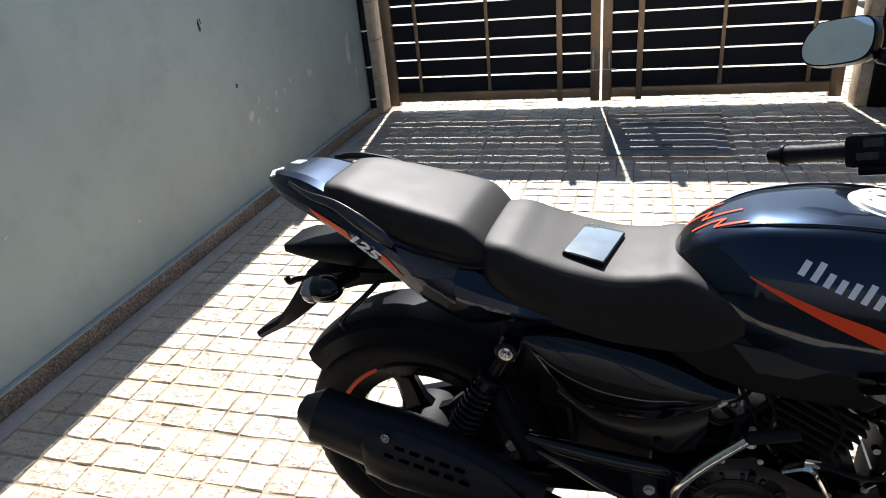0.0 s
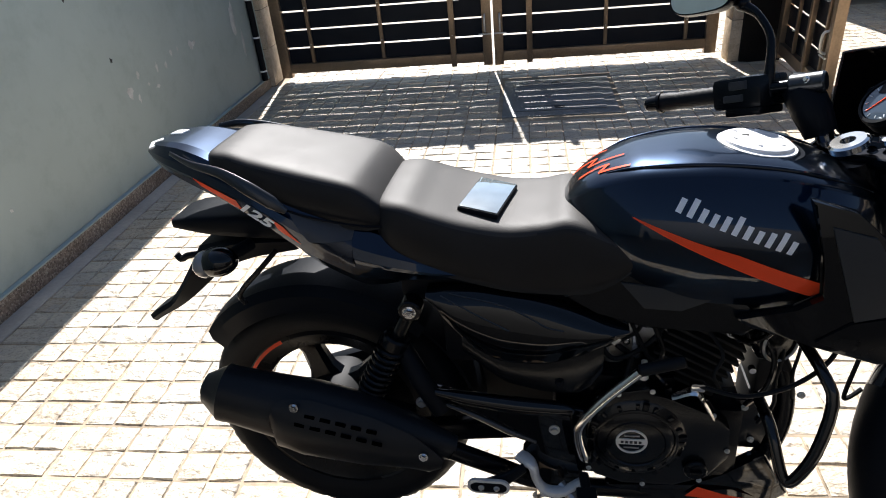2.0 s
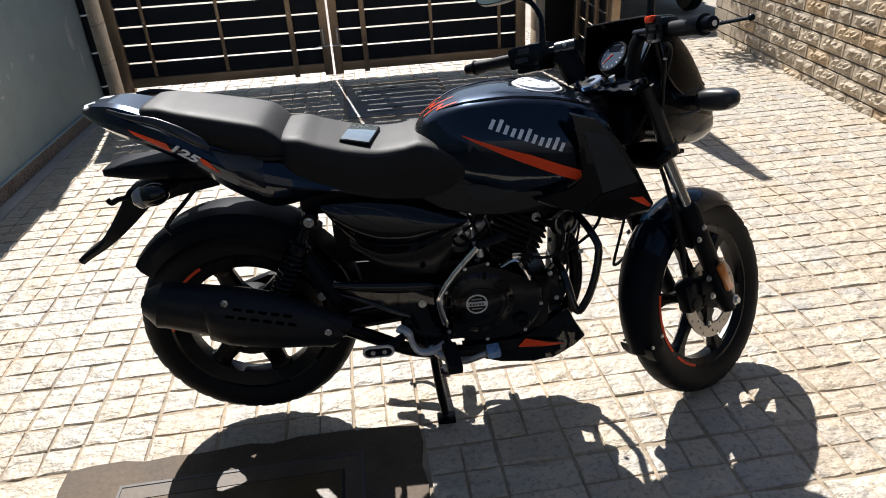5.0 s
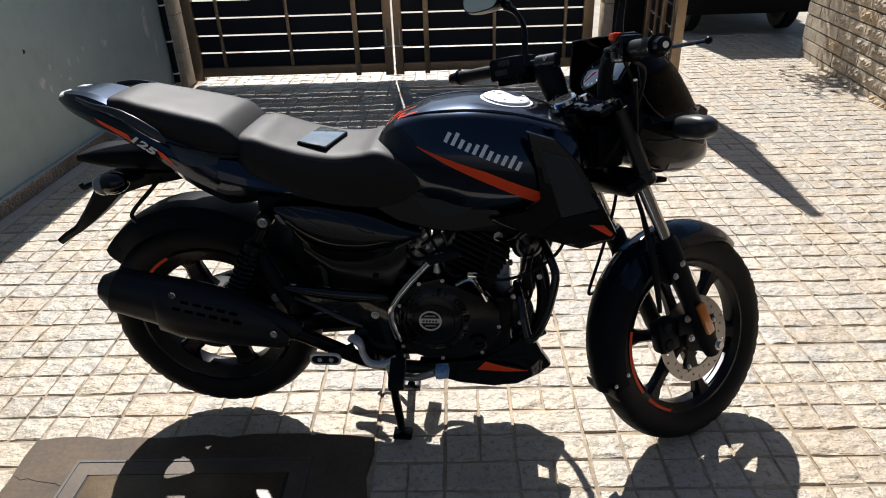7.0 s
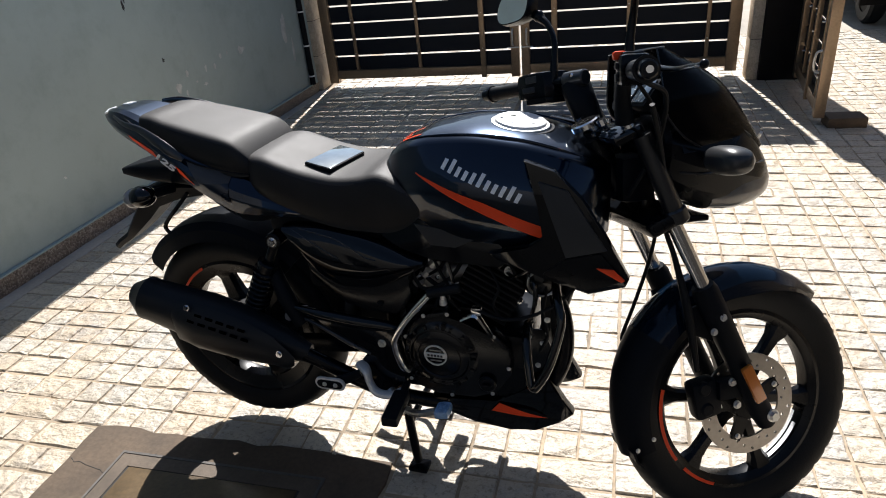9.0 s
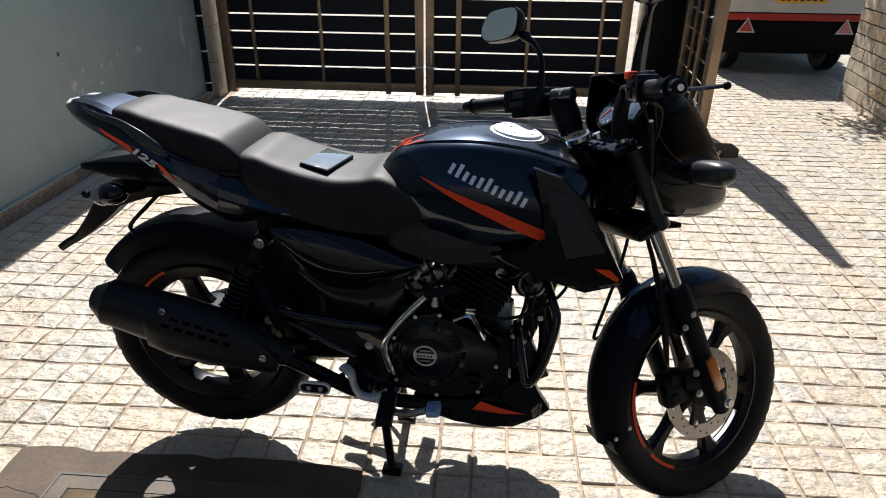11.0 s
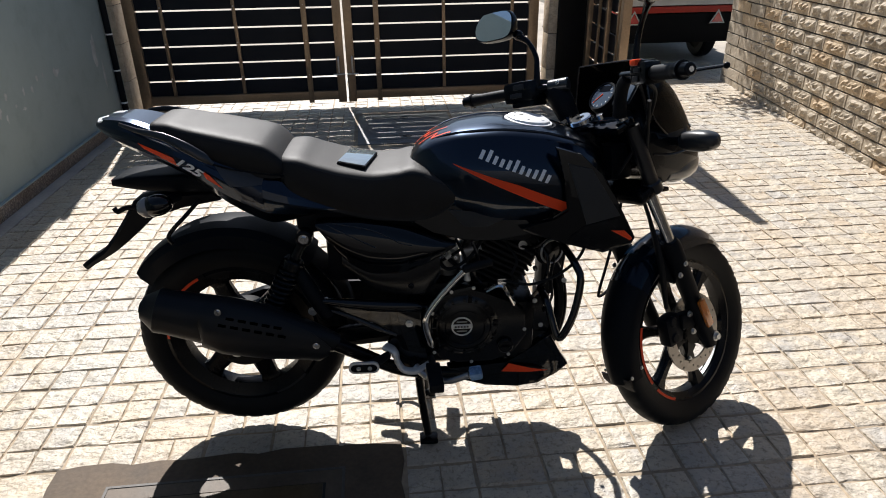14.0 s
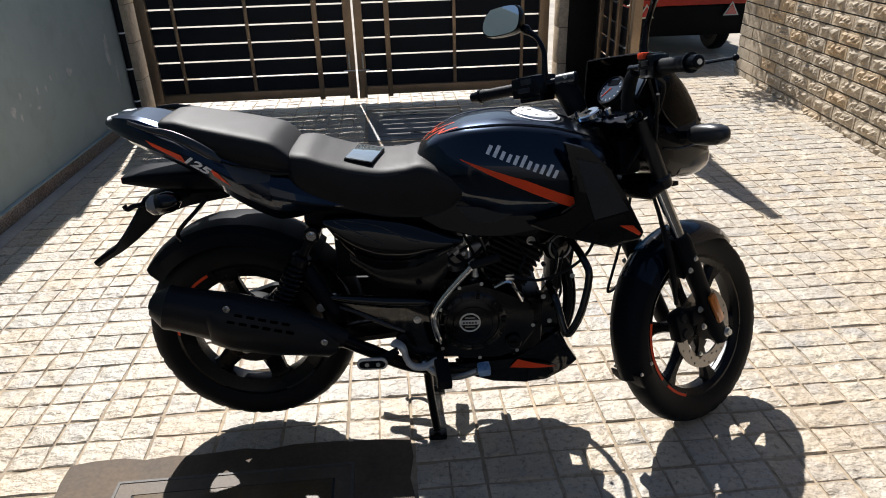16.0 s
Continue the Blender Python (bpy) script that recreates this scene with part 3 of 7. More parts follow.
# ---- gate ----
def gate_leaf(label, width, bars, thick, hand, m, height=1.70):
    """One leaf: bronze frame, thin and thick uprights, dark sheets with open slits between them. Its hinge is at x = 0, it runs to +x."""
    t = thing("gate_leaf", label, "gate", m, "steel gate leaves")
    z0 = 0.075
    part("hinge_stile", box(B(), (0.0, -0.03, 0.04), (0.085, 0.03, height), 0.004), M["bronze"], t)
    part("lock_stile", box(B(), (width - 0.07, -0.03, z0 - 0.025), (width, 0.03, height), 0.004), M["bronze"], t)
    part("bottom_rail", box(B(), (0.085, -0.027, z0), (width - 0.07, 0.027, 0.150), 0.004), M["bronze"], t)
    part("top_rail", box(B(), (0.085, -0.027, height - 0.06), (width - 0.07, 0.027, height), 0.004), M["bronze"], t)
    low = 0.150
    z = 0.272
    while low < height - 0.07:
        top = min(z - 0.0065, height - 0.06)
        part("sheet", box(B(), (0.085, 0.008, low), (width - 0.07, 0.014, top)), M["sheet"], t, "dark blue-black sheet between light slits")
        low, z = z + 0.0065, z + 0.1425
    for x in bars:
        part("upright", box(B(), (x - 0.014, -0.026, 0.152), (x + 0.014, -0.004, height - 0.062), 0.003), M["bronze"], t)
    part("post", box(B(), (thick - 0.022, -0.040, 0.055), (thick + 0.022, -0.008, height + 0.075), 0.004), M["bronze"], t, "thick upright with a raised head")
    bm = B()
    tube(bm, [(hand, -0.030, 0.31), (hand, -0.062, 0.33), (hand, -0.062, 0.42), (hand, -0.030, 0.44)], 0.008, 8, 5)
    part("pull_handle", bm, M["steel"], t)
    bm = B()
    cyl(bm, (hand - 0.05, -0.045, 0.295), (hand + 0.05, -0.045, 0.295), 0.006, n=10)
    part("bolt", bm, M["steel"], t)
    for x in bars + [thick]:
        for k in range(4):
            part("rivet", cyl(B(), (x, -0.027, 0.30 + 0.285 * k), (x, -0.044, 0.30 + 0.285 * k), 0.006, 0.004, 8), M["steel"], t)
    return t


GATE_Y = 5.29
gate_leaf("closed bronze steel gate leaf with light slits", 1.745, [0.29, 0.874], 1.44, 1.697, pose(-1.996, GATE_Y, 0))
gate_leaf("closed bronze steel gate leaf beside a stone pier", 1.675, [0.232, 0.825], 1.40, 1.625, Matrix.Translation((1.443, GATE_Y, 0)) @ Matrix.Diagonal((-1, 1, 1, 1)))
bm = B()
box(bm, (-0.035, -0.055, 0.95), (0.035, -0.03, 1.035), 0.006)
tube(bm, [(-0.02, -0.043, 1.03), (-0.02, -0.043, 1.07), (0.0, -0.043, 1.088), (0.02, -0.043, 1.07), (0.02, -0.043, 1.03)], 0.006, 8, 5)
padlock = tagged(part("padlock", bm, M["steel"], None), "steel padlock hanging on the gate", "padlock")
padlock.matrix_world = pose(-0.17, GATE_Y, -0.03)
gate_leaf("bronze steel gate leaf standing open", 1.11, [0.40, 0.97], 0.70, 1.06, pose(1.838, 5.08, 0, 0, 0, -94.8))
bm = B()
box(bm, (-0.10, -0.07, -0.006), (0.115, 0.075, 0.062), 0.012)
block = tagged(part("stone_stop", bm, M["coverm"], None), "rough concrete block stopping the open gate", "stone block")
block.matrix_world = pose(1.885, 4.0, 0, 0, 0, 3)

def pier(name, lo, hi, material, label):
    bm = B()
    box(bm, lo, hi, 0.006)
    ob = tagged(part(name, bm, material), label, "pillar", kind="structure")
    return ob


def clad_pier(name, x0, x1, y0, y1, height, label):
    t = tagged(part(name, box(B(), (x0 + 0.004, y0 + 0.004, -0.006), (x1 - 0.004, y1 - 0.004, height)), M["mortar"]), label, "pillar", kind="structure")
    z, i = 0.0, 0
    while z < height - 0.01:
        h = min(0.30, height - z)
        part("stone_slab", box(B(), (x0, y0, z + 0.002), (x1, y1, z + h - 0.002), 0.004), M["pillar"], t)
        z += h
    return t


clad_pier("pillar_west", -2.132, -2.045, 5.20, 5.44, 1.85, "cream stone-clad gate pillar beside the wall")
clad_pier("pillar_east", 1.497, 1.574, 5.12, 5.30, 1.85, "cream stone-clad gate pillar")
pier("pillar_dark", (1.578, 5.10, -0.006), (1.86, 5.22, 1.85), M["granite"], "near-black gate pier")

bm = B()
cyl(bm, (-2.062, 5.045, 0.092), (-2.062, 5.045, 2.2), 0.024, n=16)
pipe = tagged(part("drain_pipe", bm, M["matte"], None), "black plastic drain pipe in the wall corner", "pipe")
for z in (0.16, 0.42, 0.70, 0.98, 1.30, 1.60):
    bm = B()
    cyl(bm, (-2.062, 5.045, z), (-2.062, 5.045, z + 0.012), 0.028, n=16)
    part("clip", bm, M["white"], pipe, "white pipe clip")


# ---- vehicle beyond the yard ----
def truck():
    t = thing("pickup_truck", "parked white pickup truck with red band and yellow plate", "truck", pose(3.40, 6.80, 0))
    part("tailgate", box(B(), (-0.74, 0.0, 0.62), (0.74, 0.05, 1.18), 0.012), M["vwhite"], t)
    part("side", box(B(), (-0.74, 0.05, 0.62), (-0.70, 2.3, 1.18), 0.01), M["vwhite"], t)
    part("side", box(B(), (0.70, 0.05, 0.62), (0.74, 2.3, 1.18), 0.01), M["vwhite"], t)
    part("bed", box(B(), (-0.70, 0.05, 0.60), (0.70, 2.3, 0.66), 0.01), M["vblack"], t)
    part("band", box(B(), (-0.745, -0.008, 0.545), (0.745, 0.05, 0.612), 0.006), M["vred"], t, "red band under the tailgate")
    part("bumper", box(B(), (-0.74, 0.02, 0.22), (0.74, 0.10, 0.535), 0.01), M["vblack"], t)
    part("chassis", box(B(), (-0.45, 0.05, 0.33), (0.45, 3.6, 0.60), 0.02), M["vblack"], t)
    part("cab", box(B(), (-0.74, 2.4, 0.35), (0.74, 3.9, 1.75), 0.08), M["vwhite"], t)
    plate_ob = part("number_plate", box(B(), (-0.26, -0.014, 0.715), (0.24, -0.001, 0.815), 0.003), M["yellow"], t, "yellow number plate")
    for k in range(7):
        part("mark", box(B(), (-0.22 + 0.062 * k, -0.0165, 0.735), (-0.185 + 0.062 * k, -0.013, 0.795)), M["dark"], plate_ob)
    for x in (-0.50, 0.47):
        bm = B()
        o = [(x - 0.09, 0.425), (x + 0.09, 0.425), (x, 0.575)]
        plate(bm, o, -0.016, -0.009)
        rim = part("reflector", bm, M["vwhite"], t, "white-edged red warning triangle")
        bm = B()
        plate(bm, [(x - 0.066, 0.439), (x + 0.066, 0.439), (x, 0.549)], -0.020, -0.014)
        part("red_field", bm, M["redlens"], rim)
    for x in (-0.52, 0.52):
        for y in (0.42, 2.9):
            bm = B()
            revolve(bm, [(0.17, -0.07), (0.25, -0.075), (0.275, -0.05), (0.28, 0.0), (0.275, 0.05), (0.25, 0.075), (0.17, 0.07)], (x, y, 0.272), (1, 0, 0), 36)
            w = part("wheel", bm, M["rubber"], t)
            bm = B()
            cyl(bm, (x - 0.06, y, 0.272), (x + 0.06, y, 0.272), 0.175, n=28)
            part("rim", bm, M["vblack"], w)
            for k in range(5):
                a = 2 * math.pi * k / 5
                s = 1 if x > 0 else -1
                c = Vector((x - s * 0.062, y + 0.06 * math.cos(a), 0.272 + 0.06 * math.sin(a)))
                part("wheel_nut", cyl(B(), c, c - Vector((s * 0.015, 0, 0)), 0.012, n=6), M["steel"], w)
    # Unseen skirts added to keep skylight off the ground under the truck.
    for x in (-0.73, 0.73):
        part("side_skirt", box(B(), (x - 0.01, 0.10, 0.24), (x + 0.01, 2.3, 0.62), 0.006), M["vblack"], t)
    part("axle", cyl(B(), (-0.48, 0.42, 0.272), (0.48, 0.42, 0.272), 0.06, n=14), M["vblack"], t)



truck()


# ---- tree behind the stone wall, whose shade falls on the paving ----
def tree():
    t = thing("tree", "small leafy garden tree standing behind the stone wall", "tree", pose(4.25, 6.75, -0.01))
    limbs = [((0, 0, 1.15), (-0.45, 0.05, 1.75), (-1.05, 0.10, 2.15)), ((0, 0, 1.3), (-0.30, -0.25, 1.95), (-0.75, -0.45, 2.5)), ((0, 0, 1.35), (0.25, 0.3, 2.0), (0.5, 0.6, 2.7)), ((0, 0, 1.4), (0.15, -0.3, 2.1), (0.45, -0.6, 2.6)), ((0, 0, 1.45), (-0.1, 0.4, 2.2), (-0.5, 0.75, 2.75))]
    part("trunk", tube(B(), [(0.05, 0.02, 0), (0, 0, 0.5), (0.03, -0.02, 1.0), (0, 0, 1.5), (-0.03, 0.03, 2.1), (0.0, 0.05, 2.7)], [0.075, 0.06, 0.052, 0.045, 0.028, 0.012], 12, 5), M["bark"], t)
    for a, b, c in limbs:
        part("limb", tube(B(), [a, b, c], [0.032, 0.020, 0.007], 8, 6), M["bark"], t)
    rnd = random.Random(21)
    vs, fs = [], []
    centres = [(Vector(c), 0.36) for _, _, c in limbs] + [(Vector(b), 0.22) for _, b, _ in limbs] + [(Vector((0, 0.05, 2.75)), 0.4), (Vector((-1.25, -0.15, 1.95)), 0.26), (Vector((-0.95, -0.40, 2.05)), 0.24)]
    for c, r in centres:
        for _ in range(int(620 * r)):
            d = Vector((rnd.gauss(0, 1), rnd.gauss(0, 1), rnd.gauss(0, 0.7))) * (r * 0.55)
            o = c + d
            z = Vector((rnd.gauss(0, 0.6), rnd.gauss(0, 0.6), 1)).normalized()
            x = z.orthogonal().normalized()
            x = Matrix.Rotation(rnd.uniform(0, 6.28), 3, z) @ x
            y = z.cross(x)
            L, W = rnd.uniform(0.035, 0.06), rnd.uniform(0.014, 0.024)
            k = len(vs)
            vs += [tuple(o - x * L), tuple(o + y * W + z * 0.004), tuple(o + x * L), tuple(o - y * W + z * 0.004), tuple(o - z * 0.003)]
            fs += [(k, k + 4, k + 1), (k + 1, k + 4, k + 2), (k + 2, k + 4, k + 3), (k + 3, k + 4, k)]
    me = bpy.data.meshes.new("crown")
    me.from_pydata(vs, [], fs)
    me.materials.append(M["leaf"])
    ob = new("crown", me)
    ob.parent = t


tree()
# ---- motorcycle: u forward from the rear axle, v to its left, w up ----
bike = thing("motorcycle", "black and red street motorcycle parked on its centre stand", "motorcycle", pose(-0.423, 1.103, 0, -1.82, 0, -3.22))
RAKE, STEER, HEAD = 24.2, 30.4, Vector((1.40, 0, 0))
AXIS = Vector((-math.sin(radians(RAKE)), 0, math.cos(radians(RAKE))))
TURN_BARS = Matrix.Translation(HEAD) @ Matrix.Rotation(radians(STEER), 4, AXIS) @ Matrix.Translation(-HEAD)
LOW_BARS = Matrix(((1, 0, -0.035, 0.0262), (0, 1, 0.038, -0.0285), (0, 0, 1, 0), (0, 0, 0, 1))) @ Matrix.Translation(HEAD) @ Matrix.Rotation(radians(STEER + 4.5), 4, AXIS) @ Matrix.Translation(-HEAD)
REAR, FRONT = Vector((0, 0, 0.345)), Vector((1.308, 0, 0.290))


def lerp_table(rows, u):
    """Smooth values between the rows of a table (cubic, with no overshoot)."""
    if u <= rows[0][0]:
        return rows[0][1:]
    if u >= rows[-1][0]:
        return rows[-1][1:]
    k = next(i for i in range(len(rows) - 1) if u <= rows[i + 1][0])
    h = rows[k + 1][0] - rows[k][0]
    f = (u - rows[k][0]) / h

    def slope(i, c):
        if i == 0 or i == len(rows) - 1:
            a, b = (rows[0], rows[1]) if i == 0 else (rows[-2], rows[-1])
            return (b[c] - a[c]) / (b[0] - a[0])
        p, q, r = rows[i - 1], rows[i], rows[i + 1]
        s0, s1 = (q[c] - p[c]) / (q[0] - p[0]), (r[c] - q[c]) / (r[0] - q[0])
        return 0.0 if s0 * s1 <= 0 else 2 * s0 * s1 / (s0 + s1)
    out = []
    for c in range(1, len(rows[0])):
        y0, y1, m0, m1 = rows[k][c], rows[k + 1][c], slope(k, c) * h, slope(k + 1, c) * h
        out.append((2 * f ** 3 - 3 * f ** 2 + 1) * y0 + (f ** 3 - 2 * f ** 2 + f) * m0 + (3 * f ** 2 - 2 * f ** 3) * y1 + (f ** 3 - f ** 2) * m1)
    return tuple(out)


class Hull:
    """A body lofted along u: rows of u, half width, top, widest height, bottom; px, pt, pb shape its section."""

    def __init__(self, rows, px=0.8, pt=0.85, pb=0.8):
        self.rows, self.px, self.pt, self.pb = rows, px, pt, pb

    def ring(self, u, n=28, grow=0.0):
        b, wt, wm, wb = lerp_table(self.rows, u)
        out = []
        for i in range(n):
            a = 2 * math.pi * (i + 0.5) / n
            c, s = math.cos(a), math.sin(a)
            v = math.copysign(abs(c) ** self.px, c) * (b + grow)
            w = wm + (wt - wm + grow) * abs(s) ** self.pt if s > 0 else wm - (wm - wb + grow) * abs(s) ** self.pb
            out.append(Vector((u, v, w)))
        return out

    def side(self, u, w):
        """Half width of the body at (u, w)."""
        b, wt, wm, wb = lerp_table(self.rows, u)
        s = ((w - wm) / (wt - wm)) if w > wm else ((wm - w) / (wm - wb))
        s = max(0.0, min(0.999, s)) ** (1 / (self.pt if w > wm else self.pb))
        return b * (1 - s * s) ** (self.px / 2)

    def build(self, bm, steps=26, n=28, u0=None, u1=None):
        a, z = self.rows[0][0] if u0 is None else u0, self.rows[-1][0] if u1 is None else u1
        return skin(bm, [self.ring(a + (z - a) * i / steps, n) for i in range(steps + 1)])


class Faced(Hull):
    """A hull whose half section is a table of (share of half width, share of height from 1 at the top to -1 at the bottom)."""

    def __init__(self, rows, table, k=3):
        self.rows = rows
        pts = curve_points([(a, b, 0) for a, b in table], k) if k > 1 else [Vector((a, b, 0)) for a, b in table]
        self.table = [(p.x, p.y) for p in pts]

    def ring(self, u, n=0, grow=0.0):
        b, wt, wm, wb = lerp_table(self.rows, u)
        half = [(x * b, wm + (wt - wm) * y if y > 0 else wm + (wm - wb) * y) for x, y in self.table]
        out = [Vector((u, -v, w)) for v, w in half] + [Vector((u, v, w)) for v, w in reversed(half)]
        return out

    def side(self, u, w):
        b, wt, wm, wb = lerp_table(self.rows, u)
        y = (w - wm) / (wt - wm) if w > wm else (w - wm) / (wm - wb)
        for (x0, y0), (x1, y1) in zip(self.table, self.table[1:]):
            if y0 >= y >= y1 and y0 > y1:
                return b * (x0 + (x1 - x0) * (y0 - y) / (y0 - y1))
        return b * self.table[-1][0]


def decal(bm, hull, quads, lift=0.0016, side=-1, nu=8, nw=3):
    """Thin film laid on a hull's flank: quads of four (u, w) corners."""
    for q in quads:
        p = [Vector((a, b)) for a, b in q]
        grid = []
        for i in range(nu + 1):
            row = []
            for j in range(nw + 1):
                f, g = i / nu, j / nw
                c = (p[0] * (1 - f) + p[1] * f) * (1 - g) + (p[3] * (1 - f) + p[2] * f) * g
                row.append(bm.verts.new((c.x, side * (hull.side(c.x, c.y) + lift), c.y)))
            grid.append(row)
        for i in range(nu):
            for j in range(nw):
                bm.faces.new((grid[i][j], grid[i + 1][j], grid[i + 1][j + 1], grid[i][j + 1]))
    return bm


def pod(bm, c, size, e=0.62):
    """A rounded block."""
    k = len(bm.verts)
    blob(bm, (0, 0, 0), (1, 1, 1), su=28, sv=18)
    bm.verts.ensure_lookup_table()
    for v in bm.verts[k:]:
        v.co = Vector([c[i] + size[i] * math.copysign(abs(v.co[i]) ** e, v.co[i]) for i in range(3)])
    return bm


def bolt(name, c, d, r, parent, material="steel", at=None):
    c, d = Vector(c), Vector(d).normalized()
    bm = B()
    cyl(bm, c, c + d * r * 0.35, r * 1.35, n=18)
    cyl(bm, c + d * r * 0.35, c + d * r * 1.1, r, r * 0.9, 6)
    return part(name, bm, M[material], parent, at=at)


# wheels
def wheel(name, centre, rt, width, front, at=None):
    c = Vector(centre)
    w = width / 2
    bm = B()
    rim_r, deep = rt - 0.082, 0.022 if front else 0.042
    prof = [(rim_r, -w * 0.62), (rim_r + 0.012, -w * 0.80), (rim_r + 0.036, -w * 0.98), (rt - 0.026, -w * 0.95), (rt - 0.012, -w * 0.78), (rt - 0.004, -w * 0.48), (rt, -w * 0.16), (rt, w * 0.16), (rt - 0.004, w * 0.48),
            (rt - 0.012, w * 0.78), (rt - 0.026, w * 0.95), (rim_r + 0.036, w * 0.98), (rim_r + 0.012, w * 0.80), (rim_r, w * 0.62)]
    revolve(bm, prof, c, (0, 1, 0), 180, notch=(5, (4, 5, 8, 9), 0.0035))
    tyre = part("tyre", bm, M["rubber"], bike, "black tyre with a blocked tread", at=at)
    bm = B()
    revolve(bm, [(rim_r + 0.006, -w * 0.66), (rim_r - 0.006, -w * 0.70), (rim_r - 0.012, -w * 0.62), (rim_r - deep, -w * 0.40), (rim_r - deep - 0.003, 0), (rim_r - deep, w * 0.40), (rim_r - 0.012, w * 0.62), (rim_r - 0.006, w * 0.70), (rim_r + 0.006, w * 0.66), (rim_r - 0.004, 0)], c, (0, 1, 0), 96)
    rim = part("rim", bm, M["satin"], bike, "satin black cast rim with red and grey stripes", at=at)
    hub_r = 0.036 if front else 0.088
    part("hub", revolve(B(), [(0.0, -0.055), (hub_r, -0.055), (hub_r * 1.06, -0.03), (hub_r * 1.06, 0.03), (hub_r, 0.055), (0.0, 0.055)], c, (0, 1, 0), 32, closed=False), M["dull"], rim, at=at)
    for k in range(6):
        a = radians(60 * k + (50 if front else 48))
        d, s = Vector((math.cos(a), 0, math.sin(a))), Vector((-math.sin(a), 0, math.cos(a)))
        rings = []
        for r, hw, th in ((hub_r * 0.9, 0.024, 0.026), (hub_r + 0.02, 0.017, 0.020), ((hub_r + rim_r) * 0.52, 0.0145, 0.015), (rim_r - 0.05, 0.017, 0.015), (rim_r - 0.018, 0.030, 0.020)):
            o = c + d * r
            hw *= 1.0 if front else 1.75
            rings.append([o + s * hw * x + Vector((0, th * y, 0)) for x, y in ((-1, -0.5), (-0.6, -1), (0.6, -1), (1, -0.5), (1, 0.5), (0.6, 1), (-0.6, 1), (-1, 0.5))])
        part("spoke", skin(B(), rings), M["satin"], rim, at=at)

    def stripe(a0, a1, r0, r1, v, material, label):
        bm = B()
        n = 16
        row = []
        for i in range(n + 1):
            a = radians(a0 + (a1 - a0) * i / n)
            d = Vector((math.cos(a), 0, math.sin(a)))
            row.append([bm.verts.new(c + d * r0 + Vector((0, v, 0))), bm.verts.new(c + d * r1 + Vector((0, v * 0.96, 0)))])
        for p, q in zip(row, row[1:]):
            bm.faces.new((p[0], p[1], q[1], q[0]))
        part("rim_stripe", bm, M[material], rim, label, at=at)
    for a0, a1, mt in (((164, 214, "red"), (222, 248, "red"), (296, 330, "grey")) if front else ((118, 150, "red"), (172, 180, "red"), (290, 320, "grey"))):
        stripe(a0, a1, rim_r - 0.008, rim_r, -w * 0.70 - 0.002, mt, "red rim stripe" if mt == "red" else "grey rim stripe")
    if front:
        for v0, v1, a0, a1 in ((-0.30, -0.02, 288, 330), (0.10, 0.30, 296, 338)):
            bm = B()
            row = []
            for i in range(15):
                a = radians(a0 + (a1 - a0) * i / 14)
                d = Vector((math.cos(a), 0, math.sin(a))) * (rim_r - deep - 0.0045)
                row.append([bm.verts.new(c + d + Vector((0, w * v, 0))) for v in (v0, v1)])
            for p, q in zip(row, row[1:]):
                bm.faces.new((p[0], p[1], q[1], q[0]))
            part("rim_stripe", bm, M["white"], rim, "pale grey stripe inside the rim", at=at)
    bm = B()
    cyl(bm, c + Vector((0.75 * rim_r, -w * 0.2, 0.62 * rim_r)), c + Vector((0.70 * rim_r, -w * 0.2, 0.575 * rim_r)), 0.004, n=8)
    part("valve", bm, M["rubber"], rim, at=at)
    return tyre


wheel("rear_wheel", REAR, 0.302, 0.105, False)
wheel("front_wheel", FRONT, 0.296, 0.084, True, LOW_BARS)


def front_disc():
    """Drilled steel disc: a ring with true holes, given thickness."""
    bm = B()
    c = FRONT + Vector((0, -0.052, 0))

    def loop(o, r, n, ph=0.0):
        vs = [bm.verts.new(o + Vector((r * math.cos(ph + 2 * math.pi * i / n), 0, r * math.sin(ph + 2 * math.pi * i / n)))) for i in range(n)]
        return [bm.edges.new((vs[i], vs[(i + 1) % n])) for i in range(n)]
    es = loop(c, 0.120, 72) + loop(c, 0.082, 48)
    for k in range(30):
        a = 2 * math.pi * k / 30
        es += loop(c + Vector((math.cos(a), 0, math.sin(a))) * (0.091, 0.101, 0.111)[k % 3], 0.0036, 8)
    bmesh.ops.triangle_fill(bm, use_beauty=True, use_dissolve=False, edges=es)
    r = bmesh.ops.extrude_face_region(bm, geom=list(bm.faces))
    bmesh.ops.translate(bm, vec=(0, 0.005, 0), verts=[g for g in r["geom"] if isinstance(g, bmesh.types.BMVert)])
    d = part("brake_disc", bm, M["disc"], bike, "drilled steel brake disc", at=LOW_BARS, smooth=False)
    for k in range(5):
        a = radians(72 * k + 30)
        o, t = Vector((math.cos(a), 0, math.sin(a))), Vector((-math.sin(a), 0, math.cos(a)))
        bm = B()
        skin(bm, [[c + o * rr + t * hw * x + Vector((0, y, 0)) for x, y in ((-1, -0.004), (1, -0.004), (1, 0.006), (-1, 0.006))] for rr, hw in ((0.034, 0.020), (0.055, 0.013), (0.088, 0.012))])
        part("disc_arm", bm, M["satin"], d, at=LOW_BARS)
        bolt("disc_bolt", c + o * 0.078 + Vector((0, -0.005, 0)), (0, -1, 0), 0.005, d, "steel", LOW_BARS)


front_disc()

